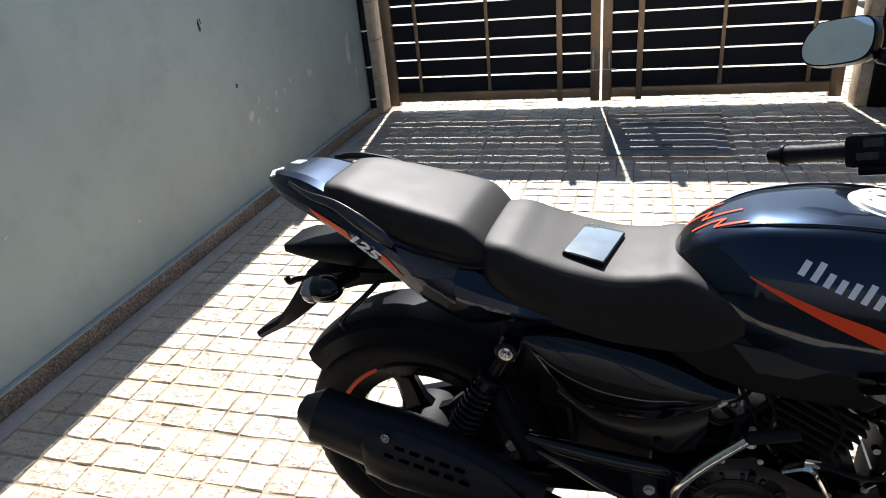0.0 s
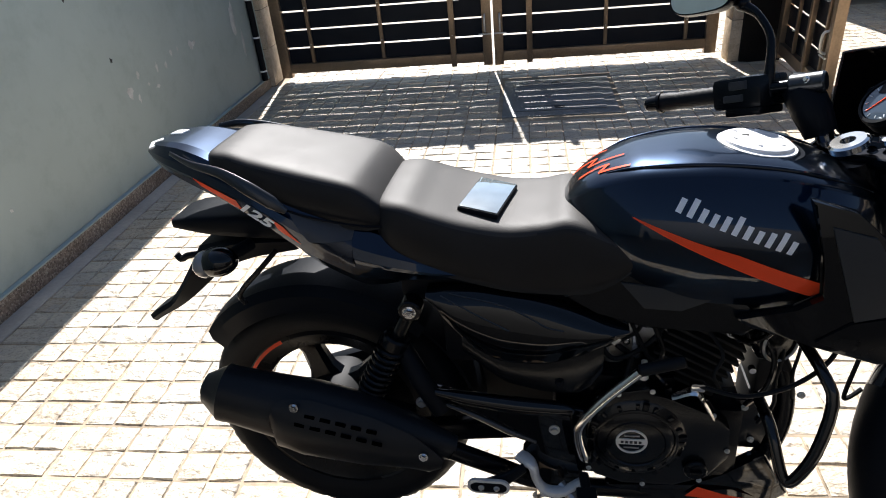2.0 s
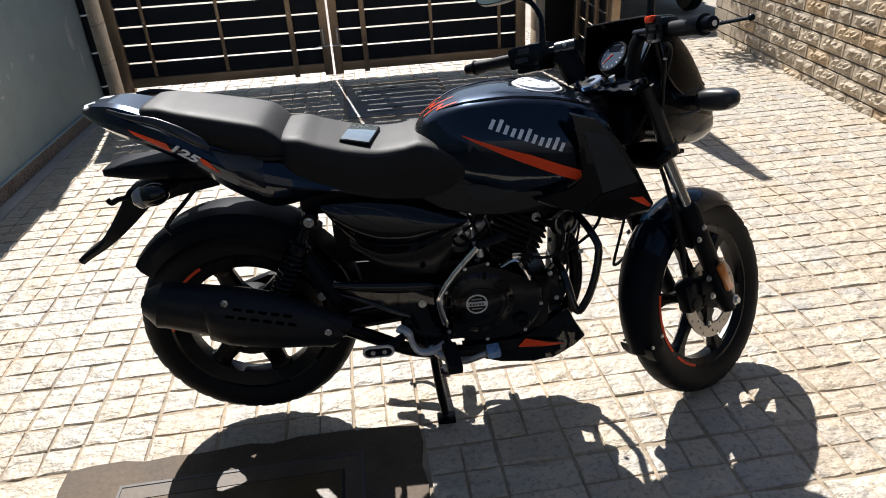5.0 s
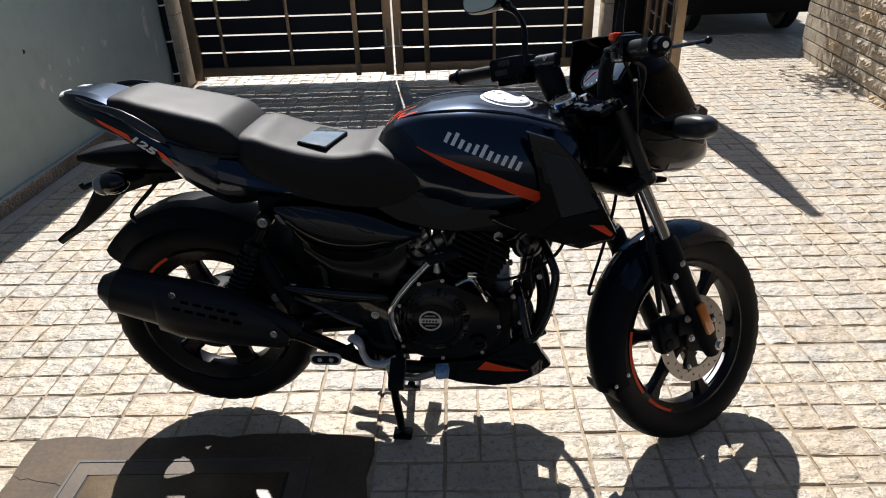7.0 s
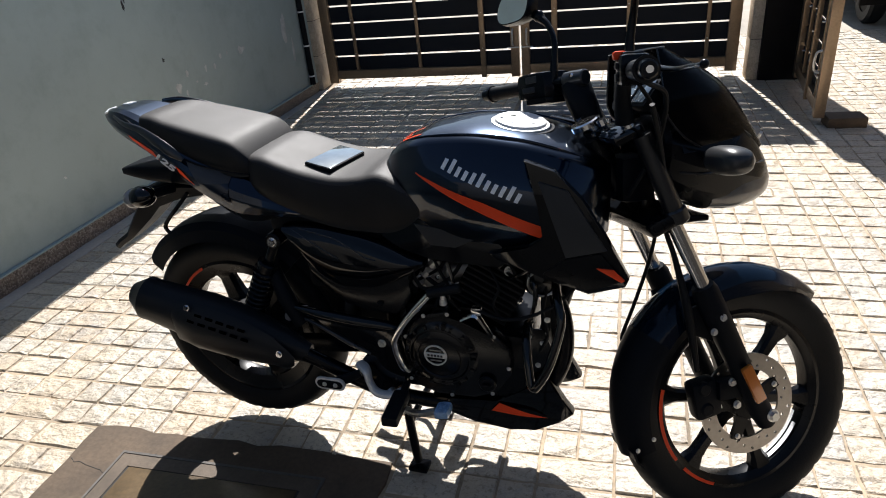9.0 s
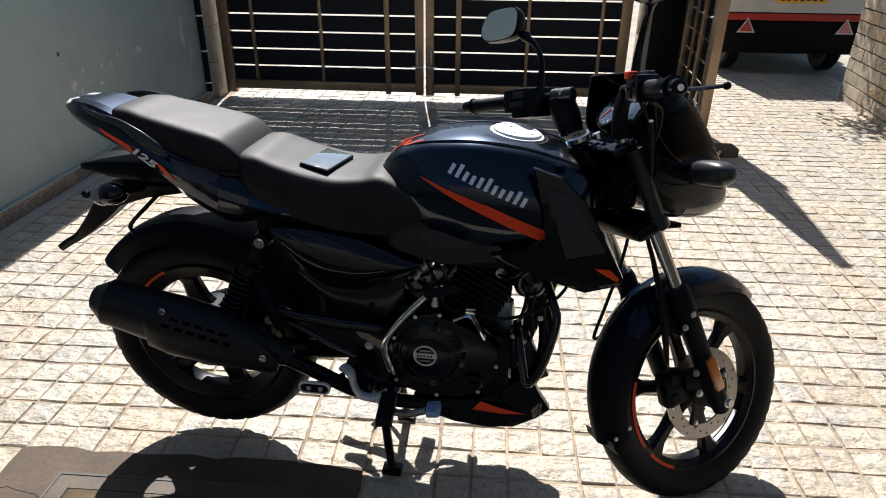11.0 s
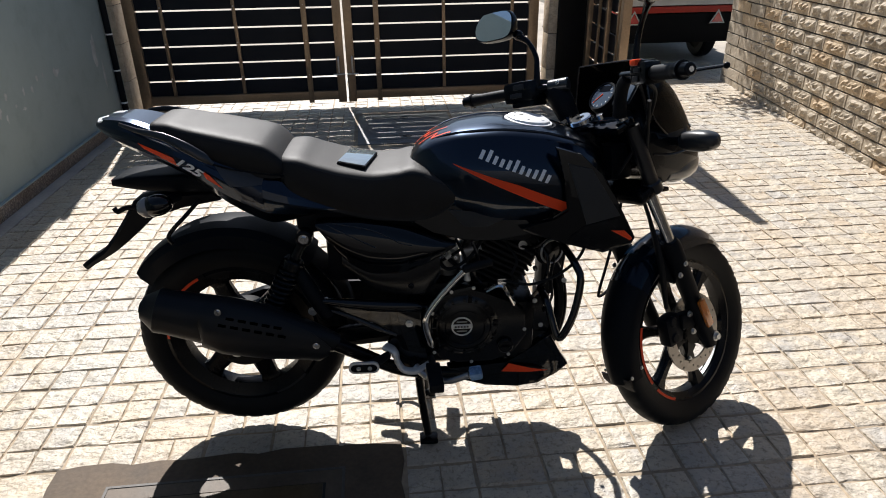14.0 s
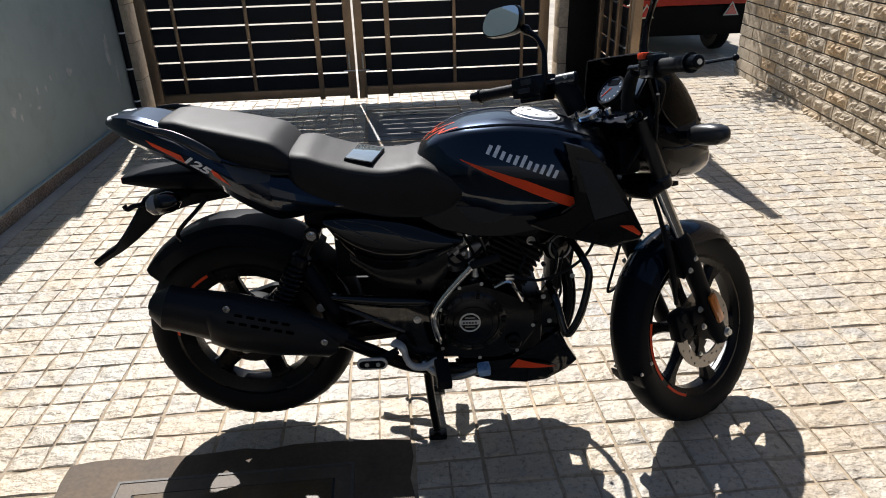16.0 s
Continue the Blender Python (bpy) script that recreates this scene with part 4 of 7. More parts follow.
# tank
TANK = Faced([(0.505, 0.050, 0.868, 0.825, 0.760), (0.525, 0.082, 0.895, 0.832, 0.745), (0.575, 0.118, 0.930, 0.845, 0.722), (0.64, 0.145, 0.952, 0.850, 0.708), (0.74, 0.166, 0.962, 0.848, 0.695), (0.83, 0.170, 0.954, 0.840, 0.690),
              (0.92, 0.160, 0.930, 0.828, 0.690), (0.985, 0.130, 0.900, 0.815, 0.705), (1.02, 0.085, 0.870, 0.805, 0.730)],
             [(0.03, 1.0), (0.28, 0.992), (0.48, 0.955), (0.62, 0.89), (0.685, 0.83), (0.72, 0.765), (0.80, 0.60), (0.91, 0.32), (0.985, 0.06), (1.0, -0.15), (0.97, -0.5), (0.86, -0.85), (0.66, -1.0), (0.03, -1.0)], 3)
tank = part("fuel_tank", TANK.build(B(), 48), M["tail"], bike, "gloss blue-black fuel tank with red stripe", sharp=50)
bm = B()
decal(bm, TANK, [((0.614, 0.878), (0.774, 0.830), (0.774, 0.803), (0.614, 0.876)), ((0.774, 0.830), (0.918, 0.771), (0.912, 0.742), (0.774, 0.803))], nu=14)
part("stripe", bm, M["red"], tank, "red-orange stripe along the tank")
bm = B()
decal(bm, TANK, [((0.614, 0.878), (0.774, 0.830), (0.774, 0.803), (0.614, 0.876)), ((0.774, 0.830), (0.918, 0.771), (0.912, 0.742), (0.774, 0.803))], nu=14, side=1)
part("stripe", bm, M["red"], tank, "red-orange stripe along the tank")


# silver mark on the flank: a plain row of slanted bars of uneven height
def mark_at(f, h):
    """f along the mark, h across it, both in metres."""
    return (0.679 + f * 0.945 + h * 0.50, 0.902 - f * 0.335 + h * 0.92)


def stroke(f0, h0, f1, h1, wide, side):
    n = Vector((h0 - h1, f1 - f0)).normalized() * wide / 2
    q = [mark_at(f0 - n.x, h0 - n.y), mark_at(f1 - n.x, h1 - n.y), mark_at(f1 + n.x * 0.7, h1 + n.y * 0.7), mark_at(f0 + n.x * 0.7, h0 + n.y * 0.7)]
    part("mark", decal(B(), TANK, [q], 0.0022, side, 5, 2), M["white"], tank, "silver-white slanted stroke")


for side in (-1, 1):
    for k in range(11):
        f, hi = 0.006 + 0.0172 * k, (0.013, 0.019, 0.011, 0.010)[k % 4]
        stroke(f, -0.009, f, hi, 0.0105, side)
bm = B()
cc, cn = Vector((0.822, 0.0, 0.951)), Vector((0.14, 0, 1)).normalized()
revolve(bm, [(0.0, 0.012), (0.050, 0.012), (0.056, 0.009), (0.058, 0.004), (0.064, 0.003), (0.066, -0.012), (0.0, -0.012)], cc, cn, 48, closed=False)
capo = part("filler_cap", bm, M["cap"], tank, "bright brushed filler cap")
part("cap_ring", revolve(B(), [(0.069, -0.010), (0.069, 0.000), (0.075, 0.000), (0.078, -0.010)], cc, cn, 48), M["matte"], capo)
bm = B()
box(bm, (-0.007, -0.004, 0), (0.007, 0.004, 0.003), 0.001, Matrix.Translation(cc + cn * 0.0125 + Vector((-0.02, 0.01, 0))))
part("key_flap", bm, M["dark"], capo)
for k in range(6):
    a = radians(60 * k + 20)
    o = cc + cn * 0.012 + Vector((0.042 * math.cos(a), 0.042 * math.sin(a), -0.006 * math.cos(a)))
    part("cap_screw", cyl(B(), o, o + cn * 0.002, 0.004, n=10), M["cap"], capo)


def tank_top(u, v, lift=0.002):
    """The point of the tank's upper skin over (u, v)."""
    b, wt, wm, wb = lerp_table(TANK.rows, u)
    x = abs(v) / b
    for (x0, y0), (x1, y1) in zip(TANK.table, TANK.table[1:]):
        if x0 <= x <= x1:
            return Vector((u, v, wm + (wt - wm) * (y0 + (y1 - y0) * (x - x0) / (x1 - x0)) + lift))
    return Vector((u, v, wt + lift))


bm = B()
for a, b in (((0.520, 0.030), (0.562, 0.018)), ((0.562, 0.018), (0.546, 0.000)), ((0.546, 0.000), (0.606, -0.014)), ((0.530, -0.018), (0.580, -0.032)), ((0.580, -0.032), (0.562, -0.046)), ((0.562, -0.046), (0.612, -0.062)), ((0.535, 0.052), (0.580, 0.040))):
    p, q = Vector(a), Vector(b)
    n = Vector((-(q - p).y, (q - p).x)).normalized() * 0.0024
    g = [[bm.verts.new(tank_top(*(p + (q - p) * i / 5 + n * k))) for k in (-1, 0, 1)] for i in range(6)]
    for r0, r1 in zip(g, g[1:]):
        for j in range(2):
            bm.faces.new((r0[j], r0[j + 1], r1[j + 1], r1[j]))
part("top_flash", bm, M["red"], tank, "red flash on the back of the tank")
for s in (-1, 1):
    line = [tank_top(u, s * v, 0.0002) for u, v in ((0.575, 0.056), (0.62, 0.074), (0.70, 0.090), (0.78, 0.096), (0.86, 0.095), (0.93, 0.088), (0.985, 0.072))]
    part("shoulder_crease", tube(B(), line, [0.0012, 0.0030, 0.0038, 0.0040, 0.0040, 0.0034, 0.0012], 10, 5), M["tail"], tank)

# covers below the tank, dark core of the frame
for s in (-1, 1):
    def under(u, w, s=s):
        return s * (0.120 + 0.10 * (u - 0.54) - 0.14 * (w - 0.70))
    bm = B()
    plate(bm, [(0.500, 0.722), (0.536, 0.742), (0.603, 0.772), (0.66, 0.764), (0.776, 0.756), (0.83, 0.70), (0.80, 0.672), (0.695, 0.680), (0.645, 0.672), (0.56, 0.695)], -0.012, 0.012, 0.005, under)
    cov = part("tank_cover", bm, M["gloss"], bike, "gloss black cover under the tank")
    bm = B()
    plate(bm, [(0.600, 0.757), (0.66, 0.752), (0.760, 0.742), (0.70, 0.712), (0.640, 0.712)], -0.003 + s * 0.013, 0.003 + s * 0.013, 0.001, under)
    part("grey_facet", bm, M["grey"], cov, "dark grey satin facet")
part("air_box", box(B(), (0.27, -0.085, 0.535), (0.575, 0.085, 0.745), 0.02), M["matte"], bike, "black air box behind the side panels")
part("seat_base", box(B(), (0.20, -0.105, 0.690), (0.62, 0.105, 0.760), 0.02), M["matte"], bike)
part("upper_frame", box(B(), (0.72, -0.060, 0.67), (0.95, 0.060, 0.735), 0.02), M["matte"], bike)

# shrouds beside the tank
for s in (-1, 1):
    def flare(u, w, s=s):
        return s * (0.158 + 0.030 * max(0, min(1, (u - 0.75) / 0.25)) - 0.10 * max(0, w - 0.86))
    bm = B()
    plate(bm, [(0.862, 0.925), (0.925, 0.908), (0.980, 0.856), (1.026, 0.780), (1.075, 0.690), (1.068, 0.672), (0.995, 0.648), (0.90, 0.672), (0.80, 0.700), (0.78, 0.715), (0.87, 0.735), (0.905, 0.76), (0.895, 0.83)], -0.010, 0.010, 0.004, flare)
    sh = part("tank_shroud", bm, M["gloss"], bike, "gloss black shroud with grey facets")
    bm = B()
    plate(bm, [(0.893, 0.886), (0.952, 0.872), (1.030, 0.752), (0.948, 0.727)], -0.003 + s * 0.0105, 0.003 + s * 0.0105, 0.001, flare)
    part("grey_facet", bm, M["grey"], sh, "dark grey satin facet")
    bm = B()
    plate(bm, [(0.945, 0.723), (1.018, 0.744), (1.066, 0.688), (0.995, 0.656), (0.90, 0.684)], -0.003 + s * 0.0105, 0.003 + s * 0.0105, 0.001, flare)
    part("lower_facet", bm, M["satin"], sh, "matte black facet")
    bm = B()
    plate(bm, [(1.010, 0.712), (1.044, 0.712), (1.066, 0.689), (1.060, 0.684)], -0.003 + s * 0.0125, 0.003 + s * 0.0125, 0.001, flare)
    part("red_flash", bm, M["red"], sh, "small red flash")

# seats
FLAT = [(0.03, 1.0), (0.45, 0.992), (0.72, 0.965), (0.84, 0.91), (0.91, 0.80), (0.95, 0.62), (0.985, 0.30), (1.0, 0.0), (0.995, -0.4), (0.97, -0.8), (0.90, -1.0), (0.03, -1.0)]
SEAT = Faced([(0.168, 0.100, 0.892, 0.862, 0.838), (0.185, 0.122, 0.903, 0.855, 0.815), (0.215, 0.133, 0.903, 0.845, 0.795), (0.27, 0.138, 0.887, 0.825, 0.772), (0.34, 0.139, 0.868, 0.800, 0.752), (0.42, 0.136, 0.857, 0.785, 0.732), (0.47, 0.131, 0.860, 0.787, 0.726), (0.510, 0.131, 0.868, 0.790, 0.724), (0.54, 0.134, 0.862, 0.790, 0.728), (0.58, 0.137, 0.842, 0.788, 0.745), (0.615, 0.136, 0.826, 0.795, 0.772), (0.634, 0.130, 0.816, 0.802, 0.790)], FLAT)
rseat = part("rider_seat", SEAT.build(B(), 40), M["vinyl"], bike, "black grained vinyl rider seat", sharp=60)


def shade_flanks(ob):
    """Smoother vinyl on steep seat faces, with their shade put into its colour."""
    ob.data.materials.append(M["vinylshade"])
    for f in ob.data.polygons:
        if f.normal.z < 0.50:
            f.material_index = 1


shade_flanks(rseat)
PILL = Faced([(-0.142, 0.070, 0.980, 0.965, 0.945), (-0.128, 0.092, 0.991, 0.962, 0.935), (-0.10, 0.102, 0.992, 0.955, 0.920), (-0.04, 0.117, 0.981, 0.940, 0.898), (0.06, 0.128, 0.960, 0.915, 0.872), (0.125, 0.131, 0.945, 0.900, 0.856), (0.145, 0.130, 0.938, 0.897, 0.852), (0.165, 0.127, 0.923, 0.888, 0.850), (0.185, 0.120, 0.900, 0.875, 0.850), (0.200, 0.108, 0.876, 0.862, 0.850)], FLAT)
pseat = part("pillion_seat", PILL.build(B(), 44), M["vinyl"], bike, "black grained vinyl pillion seat", sharp=60)
shade_flanks(pseat)
bm = B()
tube(bm, [(-0.05, -0.121, 0.918), (0.05, -0.134, 0.886), (0.14, -0.136, 0.868), (0.19, -0.122, 0.858)], 0.0022, 6, 5)
part("seat_piping", bm, M["matte"], rseat)

# tail
TAIL = Faced([(-0.284, 0.034, 0.984, 0.976, 0.966), (-0.262, 0.052, 0.996, 0.966, 0.950), (-0.215, 0.078, 0.999, 0.955, 0.925), (-0.10, 0.116, 0.968, 0.922, 0.874), (-0.038, 0.134, 0.940, 0.898, 0.840), (0.04, 0.148, 0.905, 0.855, 0.778), (0.10, 0.151, 0.882, 0.825, 0.742), (0.145, 0.150, 0.862, 0.800, 0.724), (0.25, 0.143, 0.815, 0.775, 0.738), (0.34, 0.132, 0.775, 0.762, 0.748)],
             [(0.03, 1.0), (0.60, 0.99), (0.80, 0.88), (0.955, 0.40), (1.0, 0.10), (0.995, -0.05), (0.94, -0.46), (0.66, -1.0), (0.03, -1.0)], 1)
tail = part("tail_fairing", TAIL.build(B(), 44), M["tail"], bike, "blue-black tail fairing with red flashes and 125 lettering", sharp=13)
bm = B()
decal(bm, TAIL, [((-0.165, 0.946), (-0.075, 0.912), (-0.066, 0.888), (-0.150, 0.930))], nu=8)
part("red_flash", bm, M["red"], tail, "red tail flash")
bm = B()
decal(bm, TAIL, [((-0.006, 0.883), (0.014, 0.870), (0.042, 0.834), (0.002, 0.860))], nu=6)
part("red_flash", bm, M["red"], tail, "red tail flash")
bm = B()
decal(bm, TAIL, [((0.024, 0.893), (0.140, 0.860), (0.135, 0.840), (0.060, 0.842))], 0.003, nu=8)
part("matte_facet", bm, M["facet"], tail, "dark satin facet")
# Blue film: what this plane reflects is put into its colour.
bm = B()
decal(bm, TAIL, [((0.060, 0.840), (0.135, 0.840), (0.138, 0.792), (0.088, 0.806))], 0.003, nu=8)
part("blue_facet", bm, M["navy"], tail, "deep blue film painted in for the facet's reflection")
bm = B()
tube(bm, [(-0.205, -0.086, 0.990), (-0.15, -0.116, 0.979), (-0.09, -0.132, 0.968), (-0.035, -0.148, 0.945), (0.005, -0.152, 0.920), (0.027, -0.148, 0.900)], [0.004, 0.006, 0.009, 0.0125, 0.0120, 0.005], 14, 7, 0.36, (0, 0.45, 1))
rail = part("grab_rail", bm, M["rail"], bike, "satin black grab rail with a bright upper face")
bm = B()
tube(bm, [(-0.195, 0.088, 0.985), (-0.15, 0.112, 0.982), (-0.08, 0.132, 0.962), (-0.02, 0.140, 0.935), (0.02, 0.135, 0.895)], [0.008, 0.012, 0.014, 0.014, 0.006], 12, 6, 0.5, (0, -0.55, 1))
part("grab_rail", bm, M["rail"], bike, "satin black grab rail with a bright upper face")
# Two white chips stand in for sun glints on the glossy tail tip.
bm = B()
box(bm, (-0.014, -0.014, -0.002), (0.012, 0.010, 0.0022), 0.001, pose(-0.262, -0.030, 0.992, 12, -14, 12))
part("tail_cap", bm, M["white"], tail, "white chip painted in as a sun glint")
bm = B()
box(bm, (-0.014, -0.010, -0.002), (0.014, 0.014, 0.0022), 0.001, pose(-0.236, 0.010, 0.9985, 0, -4, -14))
part("tail_flash", bm, M["white"], tail, "white chip painted in as a sun glint")

# tail lamp, plate holder, rear indicators
LAMP = Hull([(-0.272, 0.046, 0.836, 0.826, 0.815), (-0.242, 0.056, 0.844, 0.830, 0.812), (-0.19, 0.060, 0.847, 0.826, 0.803), (-0.10, 0.062, 0.848, 0.822, 0.797), (0.02, 0.055, 0.842, 0.815, 0.79)], 0.30, 0.34, 0.6)
lamp = part("tail_lamp", LAMP.build(B(), 10, 24), M["matte"], bike, "black tail lamp housing with a red lens")
part("lens", box(B(), (-0.277, -0.040, 0.816), (-0.266, 0.040, 0.834), 0.004), M["redlens"], lamp, "red tail lens")
bm = B()
skin(bm, [[Vector((u + du, v, w + dw)) for du, v, dw in ((0, -hw, 0), (-0.006, -hw * 0.75, 0.008), (-0.006, hw * 0.75, 0.008), (0, hw, 0), (th * 0.6, hw * 0.75, -th * 0.7), (th * 0.6, -hw * 0.75, -th * 0.7))] for u, w, hw, th in ((-0.02, 0.79, 0.050, 0.03), (-0.14, 0.785, 0.052, 0.05), (-0.226, 0.765, 0.048, 0.06), (-0.262, 0.715, 0.044, 0.045), (-0.294, 0.672, 0.046, 0.03), (-0.322, 0.640, 0.040, 0.020), (-0.345, 0.618, 0.028, 0.014), (-0.385, 0.594, 0.026, 0.012), (-0.415, 0.572, 0.014, 0.010))])
holder = part("plate_holder", bm, M["matte"], bike, "black plastic plate holder")
bm = B()
tube(bm, [(-0.228, -0.046, 0.760), (-0.256, -0.048, 0.756), (-0.273, -0.048, 0.748), (-0.281, -0.048, 0.759)], 0.007, 8, 4)
part("hook", bm, M["matte"], holder)
bm = B()
tube(bm, [(-0.045, -0.080, 0.785), (-0.085, -0.088, 0.745), (-0.120, -0.090, 0.712), (-0.138, -0.090, 0.688), (-0.130, -0.088, 0.668)], 0.0055, 8, 5)
part("fender_stay", bm, M["satin"], bike)
for s in (-1, 1):
    bm = B()
    cyl(bm, (-0.105, s * 0.06, 0.790), (-0.125, s * 0.13, 0.795), 0.013, n=12)
    ind = part("rear_indicator", bm, M["matte"], bike, "black rear indicator with smoked lens")
    mm = Matrix.Rotation(radians(12 * s), 4, "Z")
    part("body", blob(B(), (-0.128, s * 0.148, 0.799), (0.042, 0.032, 0.028), mm @ Matrix.Rotation(radians(-10), 4, "Y")), M["gloss"], ind)
    part("lens", blob(B(), (-0.151, s * 0.150, 0.795), (0.022, 0.0295, 0.0258), mm @ Matrix.Rotation(radians(-10), 4, "Y")), M["lens"], ind, "pale lens")

# rear fender, swingarm, shocks
bm = B()
rings = []
for i in range(25):
    a = radians(140 - 92 * i / 24)
    r = 0.335 + 0.01 * math.sin(i / 24 * math.pi)
    hw = 0.062 + 0.018 * min(1, i / 6)
    d = Vector((math.cos(a), 0, math.sin(a)))
    t = 0.004
    rings.append([REAR + d * (r + x) + Vector((0, y * hw, 0)) for x, y in ((-0.045, -1), (-0.01, -0.96), (0.008, -0.75), (0.014, 0), (0.008, 0.75), (-0.01, 0.96), (-0.045, 1), (-0.045, 0.95), (-0.014, 0.88), (0.004, 0.7), (0.008, 0), (0.004, -0.7), (-0.014, -0.88), (-0.045, -0.95))])
part("rear_fender", skin(bm, rings), M["matte"], bike, "matte black rear fender")
for s in (-1, 1):
    bm = B()
    box(bm, (-0.045, -0.016, -0.022), (0.50, 0.016, 0.022), 0.008, Matrix.Translation((0, s * 0.105, 0.345)) @ Matrix.Rotation(radians(-7), 4, "Y"))
    sw = part("swingarm", bm, M["satin"], bike)
    bolt("axle_nut", (0, s * 0.122, 0.345), (0, s, 0), 0.011, sw)
    top, low = Vector((0.223, s * 0.122, 0.690)), Vector((0.095, s * 0.128, 0.435))
    d = (low - top).normalized()
    bm = B()
    cyl(bm, top, top + d * 0.085, 0.014, n=14)
    cyl(bm, top + d * 0.070, top + d * 0.100, 0.028, n=20, rim=0.004)
    cyl(bm, low - d * 0.065, low - d * 0.02, 0.029, n=20, rim=0.004)
    cyl(bm, low - d * 0.02, low + d * 0.01, 0.014, n=14)
    cyl(bm, top + d * 0.085, low - d * 0.05, 0.016, n=14)
    shock = part("shock_absorber", bm, M["satin"], bike, "black twin rear shock absorber")
    x = d.orthogonal().normalized()
    y = d.cross(x)
    turns, L = 8.5, (low - top).length - 0.155
    pts = [top + d * (0.092 + L * i / 110) + (x * math.cos(i / 110 * turns * 2 * math.pi) + y * math.sin(i / 110 * turns * 2 * math.pi)) * 0.027 for i in range(111)]
    part("spring", tube(B(), pts, 0.0052, 7, 1), M["satin"], shock)
    bolt("shock_bolt", top + Vector((0, s * 0.016, 0)), (0, s, 0), 0.010, shock, "chrome")
    part("eye", cyl(B(), top - Vector((0, s * 0.018, 0)), top + Vector((0, s * 0.018, 0)), 0.022, n=20, rim=0.003), M["satin"], shock)
bm = B()
tube(bm, [(0.192, -0.115, 0.600), (0.230, -0.140, 0.535), (0.268, -0.148, 0.465)], [0.018, 0.022, 0.020], 12, 5)
part("drain_tube", bm, M["matte"], bike)
bm = B()
rings = []
for i in range(13):
    a = radians(62 - 66 * i / 12)
    d = Vector((math.cos(a), 0, math.sin(a)))
    rings.append([REAR + d * (0.325 + x) + Vector((0, y * 0.055, 0)) for x, y in ((0.0, -1), (0.006, -1), (0.008, 0), (0.006, 1), (0, 1), (0.002, 0))])
part("inner_fender", skin(bm, rings), M["matte"], bike)

bm = B()
plate(bm, [(-0.095, 0.330), (-0.07, 0.275), (-0.01, 0.245), (0.20, 0.225), (0.42, 0.245), (0.52, 0.30), (0.53, 0.46), (0.30, 0.462), (0.05, 0.448), (-0.06, 0.410)], 0.062, 0.090, 0.006)
part("chain_case", bm, M["matte"], bike, "black enclosed chain case")

bm = B()
tube(bm, [(0.52, 0.135, 0.275), (0.48, 0.145, 0.235), (0.42, 0.150, 0.212), (0.36, 0.153, 0.202), (0.325, 0.158, 0.196)], [0.016, 0.014, 0.012, 0.012, 0.014], 10, 6)
part("side_stand", bm, M["satin"], bike, "black side stand folded up")

